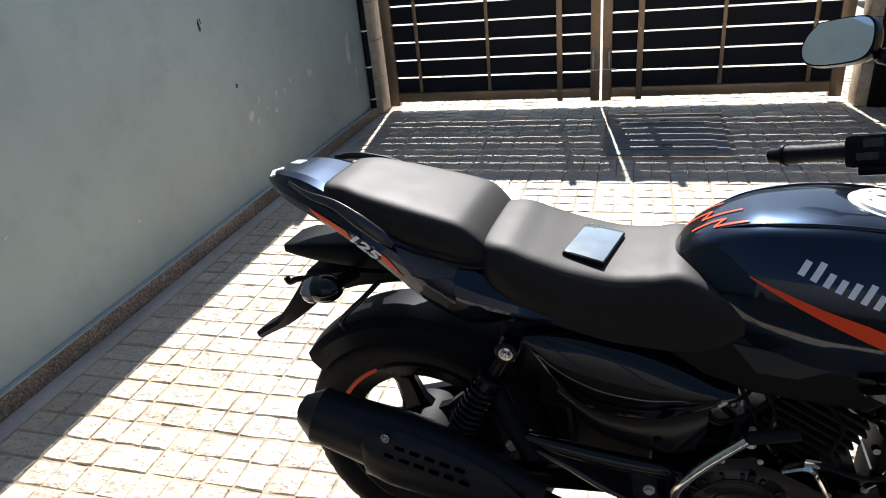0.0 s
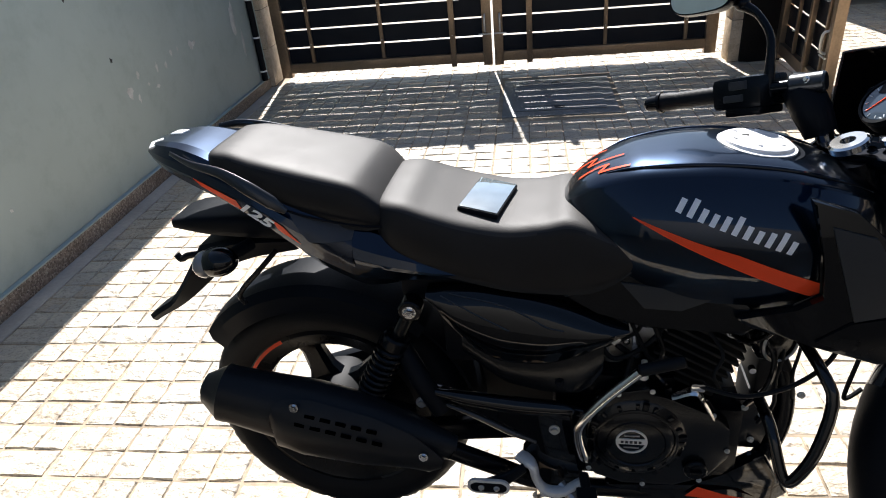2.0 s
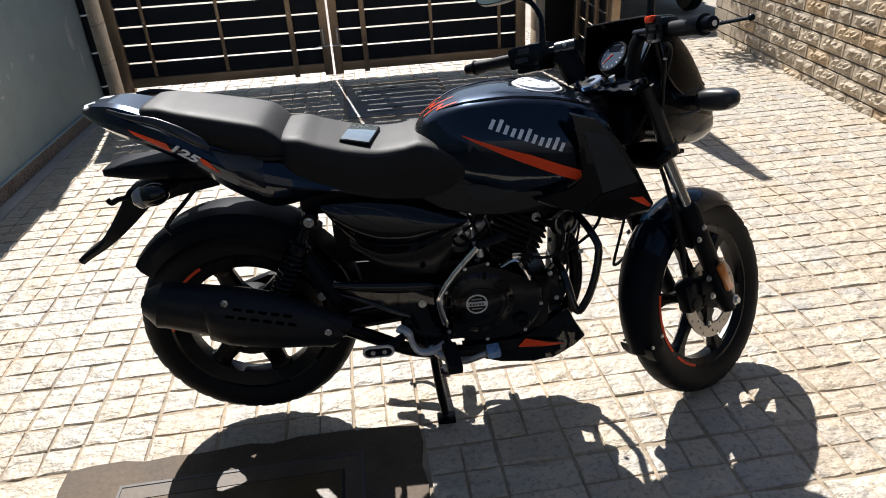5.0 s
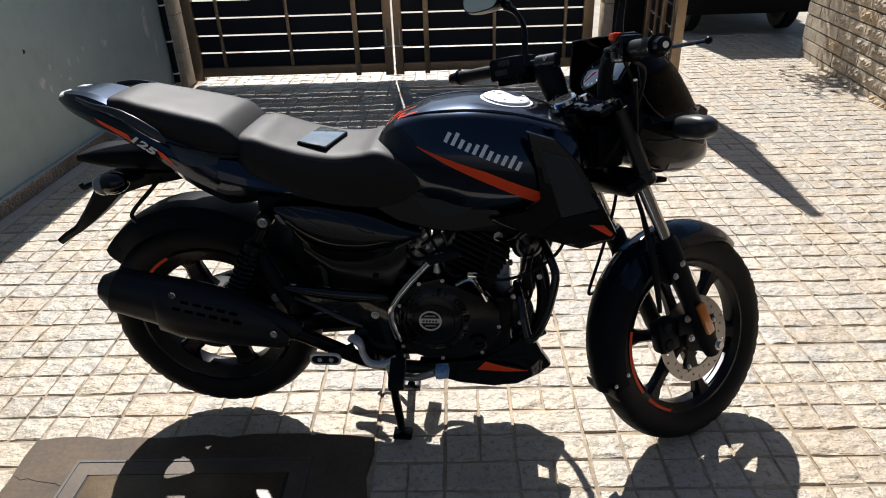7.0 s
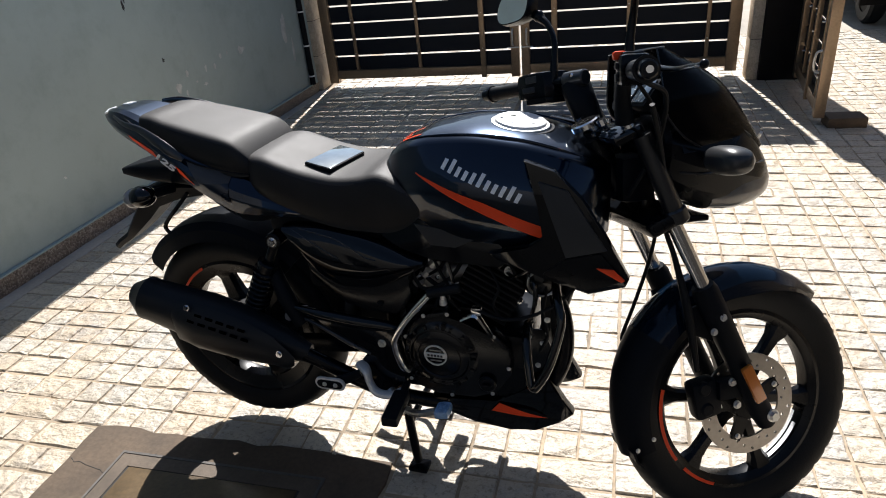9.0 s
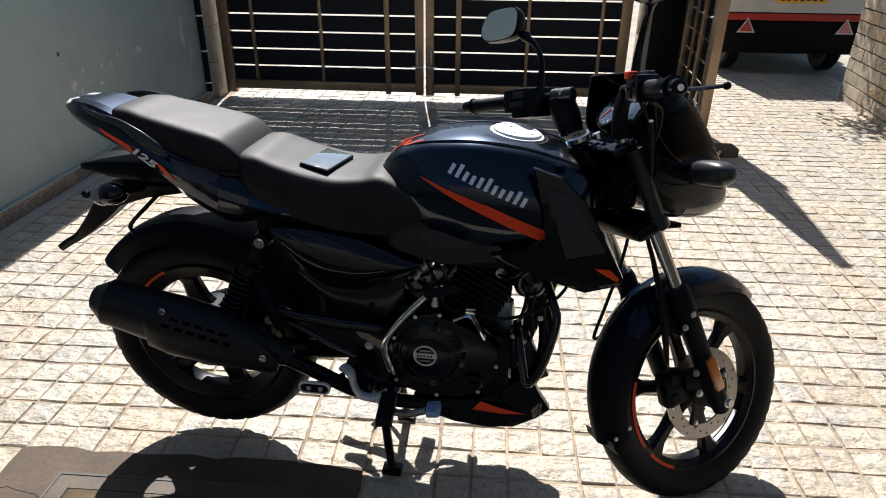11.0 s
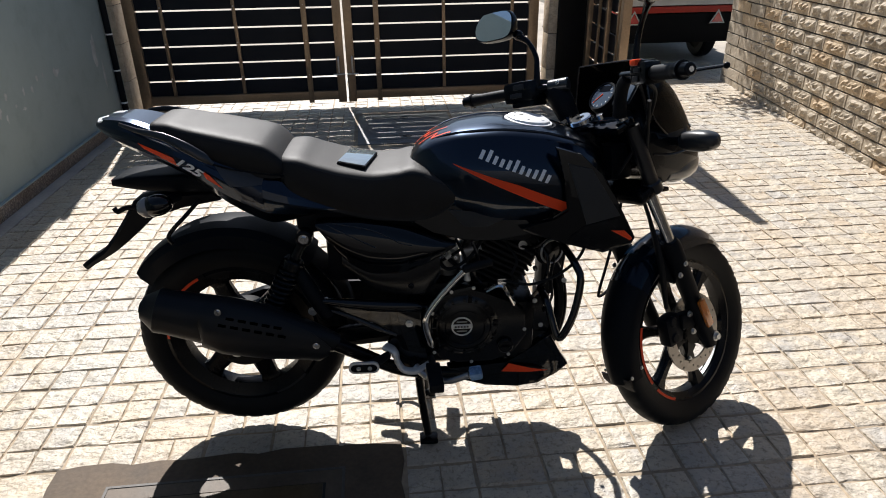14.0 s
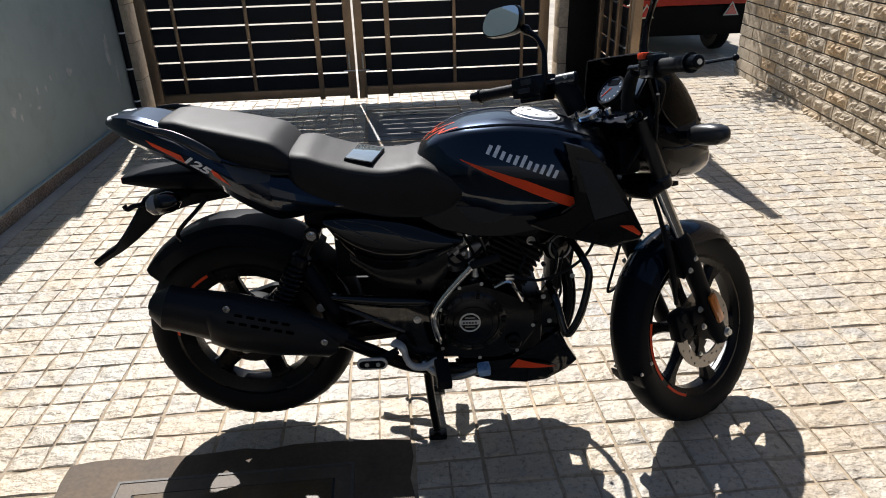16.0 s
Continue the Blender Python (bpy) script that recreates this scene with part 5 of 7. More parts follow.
# side panels and frame covers
for s in (-1, 1):
    def belly(u):
        return 0.138 + 0.016 * math.sin(max(0, min(1, (u - 0.23) / 0.5)) * math.pi)

    # upper panel: rows of u, top edge, lower edge of the face, foot of the rolled lip
    rows = [(0.258, 0.734, 0.724, 0.718), (0.30, 0.738, 0.682, 0.655), (0.35, 0.736, 0.646, 0.602), (0.405, 0.727, 0.627, 0.580), (0.46, 0.716, 0.625, 0.581), (0.53, 0.697, 0.640, 0.602), (0.58, 0.681, 0.654, 0.628), (0.618, 0.670, 0.664, 0.655)]
    section = ((0.0, -0.030), (0.06, -0.018), (0.22, -0.006), (0.45, 0.004), (0.72, 0.010), (0.93, 0.010), (1.0, 0.007))
    roll = ((0.18, 0.000), (0.45, -0.005), (0.75, -0.005), (1.0, -0.012), (1.0, -0.034))

    def panel_v(u, w):
        t, m, _ = lerp_table(rows, u)
        f = max(0.0, min(1.0, (t - w) / max(1e-4, t - m)))
        for (f0, v0), (f1, v1) in zip(section, section[1:]):
            if f0 <= f <= f1:
                return belly(u) + v0 + (v1 - v0) * (f - f0) / (f1 - f0)
        return belly(u)
    rings = []
    for i in range(31):
        u = 0.258 + 0.360 * i / 30
        t, m, b = lerp_table(rows, u)
        k = min(1.0, i / 4, (30 - i) / 3)
        ring = [Vector((u, s * (belly(u) + v * (0.4 + 0.6 * k)), t + (m - t) * f)) for f, v in section]
        ring += [Vector((u, s * (belly(u) + v), m + (b - m) * f)) for f, v in roll]
        ring.append(Vector((u, s * (belly(u) - 0.036), t)))
        rings.append(ring)
    sp = part("side_panel", skin(B(), rings), M["gloss"], bike, "gloss black side panel with a rolled lower lip", sharp=40)
    for line in ([(0.285, 0.727), (0.33, 0.706), (0.372, 0.686), (0.409, 0.668)], [(0.300, 0.729), (0.39, 0.713), (0.44, 0.694), (0.475, 0.676), (0.505, 0.670)]):
        part("crease", tube(B(), [(u, s * (panel_v(u, w) + 0.0004), w) for u, w in line], 0.0017, 6, 5), M["rail"], sp)
    # lower cover under the lip
    rings = []
    for i in range(13):
        u = 0.318 + 0.258 * i / 12
        hi = lerp_table(rows, u)[2] + 0.018
        f = i / 12
        lo = 0.600 - 0.066 * min(1, f / 0.30) - 0.020 * max(0, min(1, (f - 0.30) / 0.32)) + 0.055 * max(0, f - 0.88) / 0.12
        ring = [Vector((u, s * (belly(u) - 0.012 + 0.006 * math.sin(math.pi * g)), hi + (lo - hi) * g)) for g in (0, 0.25, 0.5, 0.75, 0.95)]
        ring += [Vector((u, s * (belly(u) - 0.022), lo)), Vector((u, s * (belly(u) - 0.030), hi))]
        rings.append(ring)
    lc = part("lower_cover", skin(B(), rings), M["cover"], sp, "semi-gloss black lower cover")
    bolt("panel_stud", (0.497, s * (belly(0.497) - 0.006), 0.548), (0, s, 0), 0.006, lc, "matte")
    bm = B()
    plate(bm, [(0.255, 0.520), (0.30, 0.508), (0.42, 0.492), (0.525, 0.488), (0.545, 0.470), (0.555, 0.36), (0.53, 0.285), (0.47, 0.285), (0.435, 0.335), (0.425, 0.375), (0.455, 0.405), (0.40, 0.435), (0.33, 0.475), (0.255, 0.500)], -0.010, 0.010, 0.004, lambda u, w, s=s: s * 0.142)
    fp = part("pivot_plate", bm, M["gloss"], bike, "satin black footrest and pivot plate")
    bm = B()
    tube(bm, [(0.258, s * 0.150, 0.512), (0.33, s * 0.154, 0.503), (0.42, s * 0.156, 0.494), (0.50, s * 0.154, 0.488), (0.540, s * 0.148, 0.478)], [0.008, 0.015, 0.017, 0.015, 0.008], 12, 6)
    part("frame_rail", bm, M["gloss"], fp, "satin lower frame rail")
    part("crease", tube(B(), [(0.268, s * 0.150, 0.486), (0.33, s * 0.153, 0.462), (0.40, s * 0.154, 0.424), (0.452, s * 0.152, 0.398)], [0.003, 0.006, 0.007, 0.004], 10, 5), M["rail"], fp, "satin rolled edge")
    bolt("pivot_bolt", (0.488, s * 0.152, 0.434), (0, s, 0), 0.008, fp, "steel")
    bolt("pivot_bolt", (0.227, s * 0.140, 0.477), (0, s, 0), 0.009, fp, "steel")
    bm = B()
    tube(bm, [(0.42, s * 0.155, 0.365), (0.445, s * 0.175, 0.358), (0.452, s * 0.18, 0.330), (0.47, s * 0.185, 0.305), (0.505, s * 0.18, 0.298), (0.54, s * 0.165, 0.312)], [0.016, 0.014, 0.012, 0.013, 0.013, 0.010], 10, 6, 0.7, (0, 1, 0))
    part("footrest_hanger", bm, M["peg"], fp, "cast aluminium hanger")
    bm = B()
    tube(bm, [(0.43, s * 0.18, 0.355), (0.395, s * 0.20, 0.345), (0.34, s * 0.215, 0.333)], [0.012, 0.015, 0.013], 10, 4, 0.6, (0, 0, 1))
    pegp = part("pillion_peg", bm, M["matte"], bike, "folded black pillion peg with a bright rim")
    bm = B()
    ring = [(0.362 + (0.024 if math.cos(a) > 0 else -0.024) + 0.0175 * math.cos(a), 0.341 + 0.0175 * math.sin(a)) for a in [2 * math.pi * (i + 0.5) / 20 for i in range(20)]]
    plate(bm, ring, s * 0.216, s * 0.223, 0.001)
    rim_p = part("rim", bm, M["peg"], pegp, "bright oval end plate")
    bm = B()
    plate(bm, [(0.362 + (u - 0.362) * 0.86, 0.341 + (w - 0.341) * 0.68) for u, w in ring], s * 0.2225, s * 0.2242, 0.0005)
    part("inset", bm, M["matte"], rim_p)
    for u in (0.348, 0.378):
        bolt("peg_bolt", (u, s * 0.2242, 0.341), (0, s, 0), 0.0045, rim_p, "steel")
    bm = B()
    cyl(bm, (0.545, s * 0.16, 0.325), (0.550, s * 0.20, 0.325), 0.010, n=12)
    box(bm, (-0.020, -0.055, -0.013), (0.020, 0.055, 0.013), 0.006, Matrix.Translation((0.552, s * 0.255, 0.325)) @ Matrix.Rotation(radians(-4 * s), 4, "Z"))
    part("rider_peg", bm, M["rubber"], bike, "ribbed rubber footrest")

# exhaust
bm = B()
a, b = Vector((-0.195, -0.200, 0.540)), Vector((0.295, -0.180, 0.398))
ax = (b - a).normalized()
side = Vector((0, 1, 0)) - ax * ax.y
side.normalize()
upv = ax.cross(side)
L = (b - a).length
prof = [(0.0, 0.032), (0.006, 0.036), (0.034, 0.057), (0.038, 0.061), (0.052, 0.061), (0.056, 0.060), (0.14, 0.066), (0.22, 0.072), (0.30, 0.070), (0.38, 0.058), (0.44, 0.045), (0.48, 0.033), (L, 0.024)]
skin(bm, [ring_of(a + ax * d, side, upv, r * 0.86, 28, r) for d, r in prof])
muff = part("muffler", bm, M["muff"], bike, "matte black exhaust muffler")
bm = B()
cyl(bm, a - ax * 0.006, a + ax * 0.02, 0.016, n=16)
part("outlet", bm, M["satin"], muff)
bm = B()
rings = []
for d, lo, hi, g in ((0.150, 14, 40, 0.010), (0.170, -40, 52, 0.012), (0.22, -74, 58, 0.013), (0.34, -80, 56, 0.013), (0.42, -72, 46, 0.014), (0.47, -45, 25, 0.015), (0.490, -15, 10, 0.011)):
    j = 0
    while j < len(prof) - 2 and prof[j + 1][0] < d:
        j += 1
    r = prof[j][1] + (prof[j + 1][1] - prof[j][1]) * (d - prof[j][0]) / (prof[j + 1][0] - prof[j][0])
    r = max(r, 0.045)
    ring = []
    for g2 in (g, g - 0.004):
        arc = [radians(lo + (hi - lo) * i / 10) for i in range(11)]
        if g2 != g:
            arc.reverse()
        ring += [a + ax * d - side * ((r * 0.86 + g2) * math.cos(t)) + upv * ((r + g2) * -math.sin(t)) * -1 for t in arc]
    rings.append(ring)
shield = part("heat_shield", skin(bm, rings), M["muff"], muff, "matte black slotted heat shield")
for row, (ang, cnt, d0) in enumerate(((36, 5, 0.225), (22, 6, 0.21))):
    for k in range(cnt):
        d = d0 + 0.030 * k
        t = radians(ang)
        o = a + ax * d - side * (0.071 * 0.86 + 0.0130) * math.cos(t) + upv * (0.071 + 0.0130) * math.sin(t)
        nrm = (-side * math.cos(t) + upv * math.sin(t)).normalized()
        m = Matrix.Translation(o) @ Matrix((ax, nrm, ax.cross(nrm))).transposed().to_4x4()
        part("slot", box(B(), (-0.010, -0.003, -0.0036), (0.010, 0.0009, 0.0036), 0.0015, m), M["slot"], shield)
bolt("shield_bolt", (0.010, -0.250, 0.545), (0, -1, 0.15), 0.0068, shield, "chrome")
bolt("shield_bolt", (0.244, -0.238, 0.428), (0, -1, 0.1), 0.0068, shield, "chrome")
bm = B()
tube(bm, [(0.285, -0.187, 0.400), (0.36, -0.165, 0.345), (0.46, -0.135, 0.275), (0.60, -0.105, 0.235), (0.76, -0.09, 0.235), (0.87, -0.075, 0.28), (0.925, -0.055, 0.38), (0.92, -0.04, 0.50), (0.87, -0.03, 0.585), (0.83, -0.03, 0.60)], 0.019, 14, 6)
part("header_pipe", bm, M["satin"], muff)

# engine
bm = B()
box(bm, (0.505, -0.115, 0.275), (0.845, 0.115, 0.47), 0.03)
box(bm, (0.53, -0.10, 0.44), (0.72, 0.10, 0.53), 0.03)
eng = part("engine_case", bm, M["satin"], bike, "black engine crankcase")
bm = B()
plate(bm, [(0.545, 0.36), (0.565, 0.315), (0.62, 0.295), (0.72, 0.297), (0.78, 0.325), (0.815, 0.38), (0.81, 0.45), (0.77, 0.495), (0.70, 0.505), (0.66, 0.54), (0.615, 0.53), (0.565, 0.50), (0.54, 0.44)], -0.148, -0.11, 0.010)
clutch = part("clutch_cover", bm, M["cover"], eng, "satin black clutch cover with round badge")
bm = B()
revolve(bm, [(0.0, -0.163), (0.060, -0.163), (0.066, -0.160), (0.090, -0.152), (0.100, -0.140), (0.100, -0.120)], (0.640, 0, 0.418), (0, 1, 0), 48, closed=False)
part("clutch_dome", bm, M["cover"], clutch)
for r in (0.052, 0.074):
    part("cover_ridge", revolve(B(), [(r, -0.1615), (r + 0.0025, -0.1655 + (r - 0.052) * 0.2), (r + 0.005, -0.1600)], (0.640, 0, 0.418), (0, 1, 0), 48), M["cover"], clutch)
for k in range(16):
    a = radians(22.5 * k)
    q = Vector((0.640 + 0.084 * math.cos(a), -0.154, 0.418 + 0.084 * math.sin(a)))
    part("cover_tooth", box(B(), (-0.006, -0.004, -0.0035), (0.006, 0.004, 0.0035), 0.0015, Matrix.Translation(q) @ Matrix.Rotation(-a, 4, "Y")), M["cover"], clutch)
bm = B()
revolve(bm, [(0.0255, -0.1655), (0.0292, -0.1655), (0.0292, -0.162), (0.0255, -0.162)], (0.632, 0, 0.425), (0, 1, 0), 40)
box(bm, (0.604, -0.1658, 0.4185), (0.660, -0.162, 0.4315), 0.001)
badge = part("badge", bm, M["silver"], clutch, "silver round badge with a bar")
for k in range(5):
    part("mark", box(B(), (0.612 + 0.0082 * k, -0.1668, 0.4222), (0.6172 + 0.0082 * k, -0.1655, 0.4278)), M["dark"], badge)
for z in (0.4395, 0.4105):
    part("mark", box(B(), (0.618, -0.1655, z - 0.0015), (0.646, -0.1635, z + 0.0015)), M["alloy"], badge)
for k in range(5):
    a = radians(72 * k + 8)
    bm = B()
    box(bm, (0.070, -0.158, -0.006), (0.094, -0.148, 0.006), 0.003, Matrix.Translation((0.640, 0, 0.418)) @ Matrix.Rotation(-a, 4, "Y"))
    part("cover_rib", bm, M["satin"], clutch)
for u, w in ((0.555, 0.335), (0.553, 0.46), (0.605, 0.525), (0.665, 0.535), (0.775, 0.485), (0.808, 0.40), (0.765, 0.32), (0.66, 0.30)):
    bolt("cover_bolt", (u, -0.149, w), (0, -1, 0), 0.0038, clutch, "steel")
bm = B()
cyl(bm, (0.755, -0.15, 0.352), (0.755, -0.160, 0.352), 0.022, n=24, rim=0.003)
box(bm, (0.744, -0.166, 0.349), (0.766, -0.158, 0.355), 0.002)
part("oil_cap", bm, M["satin"], clutch)
bm = B()
tube(bm, [(0.700, -0.150, 0.525), (0.735, -0.155, 0.545), (0.755, -0.155, 0.520), (0.775, -0.150, 0.480)], [0.008, 0.012, 0.010, 0.008], 8, 5, 0.5, (0, 1, 0))
part("clutch_arm", bm, M["chrome"], clutch, "bright clutch arm")
part("cable_end", box(B(), (0.728, -0.162, 0.548), (0.752, -0.146, 0.566), 0.003), M["chrome"], clutch)
part("clutch_cable", tube(B(), [(0.742, -0.158, 0.560), (0.79, -0.168, 0.552), (0.83, -0.170, 0.553), (0.894, -0.165, 0.577), (0.955, -0.14, 0.622), (0.99, -0.09, 0.70)], 0.0042, 8, 6), M["rubber"], clutch)
ca, cb = Vector((0.715, 0, 0.50)), Vector((0.805, 0, 0.665))
d = (cb - ca).normalized()
q = Vector((0, 1, 0))
pz = d.cross(q)
cylb = part("cylinder", cyl(B(), ca, cb, 0.060, n=24), M["dull"], bike, "black finned cylinder")
rot = Matrix((pz, q, d)).transposed().to_4x4()
for k in range(9):
    o = ca + d * (0.012 + 0.0165 * k)
    g = 0.074 if k < 7 else 0.066
    part("fin", box(B(), (-g, -0.082, -0.0032), (g, 0.082, 0.0032), 0.0015, Matrix.Translation(o) @ rot), M["dull"], cylb)
bm = B()
rot = Matrix((pz, q, d)).transposed().to_4x4()
box(bm, (-0.075, -0.085, -0.01), (0.075, 0.085, 0.07), 0.018, Matrix.Translation(cb - d * 0.01) @ rot)
head = part("cylinder_head", bm, M["dull"], cylb)
for s in (-1, 1):
    bolt("head_bolt", cb + Vector((0.03, s * 0.086, 0.02)), (0, s, 0), 0.007, head, "steel")
bolt("spark_plug", cb + Vector((0.0, -0.088, -0.035)), (0, -1, 0.1), 0.009, head, "steel")
bm = B()
cyl(bm, (0.64, -0.02, 0.585), (0.72, -0.02, 0.60), 0.034, n=20)
cyl(bm, (0.60, -0.03, 0.50), (0.60, -0.03, 0.65), 0.030, n=20)
box(bm, (0.565, -0.07, 0.555), (0.635, 0.0, 0.60), 0.01)
carb = part("carburettor", bm, M["alloy"], bike, "grey carburettor with hoses")
for pts, r in (([(0.58, -0.07, 0.64), (0.60, -0.09, 0.60), (0.63, -0.08, 0.56), (0.62, -0.10, 0.52)], 0.006), ([(0.55, -0.06, 0.66), (0.57, -0.10, 0.61), (0.60, -0.10, 0.57), (0.66, -0.09, 0.60), (0.70, -0.08, 0.66)], 0.005), ([(0.66, -0.05, 0.68), (0.64, -0.09, 0.63), (0.58, -0.09, 0.59)], 0.004), ([(0.62, -0.09, 0.66), (0.64, -0.10, 0.62), (0.66, -0.09, 0.57)], 0.004)):
    part("hose", tube(B(), pts, r, 8, 5), M["rubber"], carb)
bm = B()
for u, w in ((0.615, 0.628), (0.595, 0.60), (0.57, 0.575)):
    cyl(bm, (u, -0.085, w), (u + 0.012, -0.085, w + 0.012), 0.012, n=10)
part("clamp", bm, M["steel"], carb)
bm = B()
cyl(bm, (0.650, -0.125, 0.548), (0.650, -0.125, 0.562), 0.010, 0.008, 12)
cyl(bm, (0.650, -0.125, 0.562), (0.650, -0.125, 0.585), 0.006, n=10)
part("adjuster", bm, M["steel"], carb)
for u, w, r in ((0.578, 0.590, 0.005), (0.622, 0.590, 0.005), (0.585, 0.562, 0.004), (0.628, 0.560, 0.004), (0.602, 0.640, 0.006)):
    bolt("carburettor_screw", (u, -0.072, w), (0, -1, 0.1), r, carb, "chrome")
for pts, r in (([(0.665, -0.115, 0.655), (0.680, -0.128, 0.61), (0.668, -0.130, 0.57), (0.690, -0.125, 0.535)], 0.0048), ([(0.845, -0.095, 0.650), (0.870, -0.120, 0.600), (0.862, -0.130, 0.540), (0.835, -0.120, 0.490)], 0.0055), ([(0.800, -0.092, 0.628), (0.828, -0.130, 0.640), (0.868, -0.125, 0.668), (0.900, -0.09, 0.690)], 0.0045)):
    part("hose", tube(B(), pts, r, 8, 6), M["tubing"], carb)
for u, w in ((0.835, 0.575), (0.857, 0.515)):
    part("hose_clip", cyl(B(), (u, -0.118, w), (u, -0.130, w), 0.006, n=10), M["chrome"], carb)

# rectifier, horn, coil and brackets before the cylinder
bm = B()
box(bm, (0.868, -0.052, 0.452), (0.892, 0.052, 0.560), 0.004)
rect = part("rectifier", bm, M["dull"], bike, "finned black rectifier before the engine")
for k in range(7):
    part("fin", box(B(), (0.892, -0.048 + 0.015 * k, 0.456), (0.904, -0.044 + 0.015 * k, 0.556), 0.001), M["dull"], rect)
bm = B()
revolve(bm, [(0.0, -0.020), (0.030, -0.020), (0.040, -0.012), (0.043, 0.0), (0.038, 0.012), (0.0, 0.020)], (0.878, -0.085, 0.612), (0.35, -1, 0.1), 32, closed=False)
horn = part("horn", bm, M["cover"], bike, "round black horn beside the frame tube")
part("horn_ring", revolve(B(), [(0.030, 0.018), (0.033, 0.020), (0.036, 0.017), (0.033, 0.013)], (0.878, -0.085, 0.612), (0.35, -1, 0.1), 32), M["alloy"], horn)
bm = B()
box(bm, (0.700, -0.080, 0.668), (0.760, -0.045, 0.705), 0.008)
coil = part("ignition_coil", bm, M["matte"], bike, "black ignition coil under the tank")
part("plug_lead", tube(B(), [(0.752, -0.070, 0.672), (0.800, -0.100, 0.665), (0.822, -0.112, 0.640), (0.812, -0.100, 0.618)], 0.0042, 8, 6), M["rubber"], coil)
for u, v, w in ((0.712, -0.081, 0.690), (0.748, -0.081, 0.684)):
    bolt("coil_bolt", (u, v, w), (0, -1, 0), 0.004, coil, "steel")
bm = B()
plate(bm, [(0.850, 0.655), (0.905, 0.660), (0.925, 0.610), (0.905, 0.560), (0.880, 0.570), (0.872, 0.615)], -0.072, -0.066, 0.001)
gus = part("engine_bracket", bm, M["cover"], bike, "black steel engine bracket")
for u, w in ((0.866, 0.643), (0.908, 0.600), (0.897, 0.574)):
    bolt("bracket_bolt", (u, -0.073, w), (0, -1, 0), 0.0048, gus, "steel")
bm = B()
plate(bm, [(0.828, 0.470), (0.880, 0.476), (0.900, 0.420), (0.884, 0.352), (0.846, 0.352), (0.836, 0.410)], -0.086, -0.079, 0.001)
gus2 = part("engine_bracket", bm, M["cover"], bike, "black steel engine bracket")
for u, w in ((0.846, 0.455), (0.878, 0.440), (0.866, 0.375)):
    bolt("bracket_bolt", (u, -0.087, w), (0, -1, 0), 0.0050, gus2, "steel")
for pts, r in (([(0.865, -0.075, 0.652), (0.890, -0.098, 0.600), (0.884, -0.105, 0.540), (0.892, -0.095, 0.470), (0.872, -0.090, 0.420)], 0.0040), ([(0.905, -0.060, 0.665), (0.922, -0.085, 0.610), (0.915, -0.095, 0.545), (0.926, -0.085, 0.480)], 0.0034), ([(0.760, -0.095, 0.640), (0.785, -0.118, 0.600), (0.772, -0.126, 0.560), (0.790, -0.122, 0.520)], 0.0036)):
    part("wiring", tube(B(), pts, r, 8, 6), M["rubber"], gus)

# kick lever, brake pedal
bm = B()
tube(bm, [(0.548, -0.148, 0.362), (0.543, -0.166, 0.385), (0.533, -0.172, 0.435), (0.538, -0.174, 0.472), (0.575, -0.176, 0.530), (0.636, -0.178, 0.602)], [0.012, 0.011, 0.0095, 0.009, 0.009, 0.009], 12, 6)
kick = part("kick_lever", bm, M["chrome"], bike, "chromed kick-start lever with rubber")
part("rubber_pad", cyl(B(), (0.634, -0.180, 0.606), (0.712, -0.172, 0.624), 0.0112, n=16, rim=0.003), M["rubber"], kick)
bm = B()
tube(bm, [(0.50, -0.165, 0.300), (0.54, -0.20, 0.285), (0.59, -0.225, 0.290), (0.645, -0.232, 0.312)], [0.012, 0.010, 0.009, 0.009], 10, 5)
ped = part("brake_pedal", bm, M["alloy"], bike, "steel brake pedal wrapped in blue film")
part("pedal_pad", box(B(), (-0.018, -0.022, -0.011), (0.018, 0.022, 0.011), 0.008, Matrix.Translation((0.664, -0.232, 0.318)) @ Matrix.Rotation(radians(-8), 4, "Y")), M["bluewrap"], ped, "pedal pad in blue plastic film")

# frame tubes, crash guard, belly pan, centre stand
bm = B()
tube(bm, [(1.00, 0, 0.80), (0.955, 0, 0.66), (0.91, 0, 0.50), (0.86, 0, 0.36), (0.82, 0, 0.30)], 0.019, 12, 5)
part("down_tube", bm, M["satin"], bike)
bm = B()
tube(bm, [(0.50, -0.09, 0.70), (0.505, -0.095, 0.55), (0.50, -0.10, 0.40), (0.51, -0.095, 0.28)], 0.018, 10, 5)
tube(bm, [(0.50, 0.09, 0.70), (0.505, 0.095, 0.55), (0.50, 0.10, 0.40), (0.51, 0.095, 0.28)], 0.018, 10, 5)
part("seat_tube", bm, M["satin"], bike)
for s in (-1, 1):
    bm = B()
    tube(bm, [(0.900, s * 0.03, 0.640), (0.915, s * 0.12, 0.630), (0.930, s * 0.180, 0.610), (0.940, s * 0.208, 0.575), (0.920, s * 0.235, 0.490), (0.893, s * 0.242, 0.432), (0.882, s * 0.236, 0.424), (0.874, s * 0.226, 0.440), (0.860, s * 0.185, 0.500), (0.852, s * 0.12, 0.515)], 0.0102, 12, 3)
    part("crash_guard", bm, M["tubing"], bike, "black tubular crash guard")
    bolt("guard_bolt", (0.905, s * 0.17, 0.560), (0, s, 0), 0.005, bike.children[-1], "steel")
bm = B()
plate(bm, [(0.60, 0.255), (0.61, 0.222), (0.705, 0.194), (0.80, 0.188), (0.862, 0.192), (0.875, 0.232), (0.80, 0.236), (0.70, 0.242)], -0.092, 0.092, 0.006)
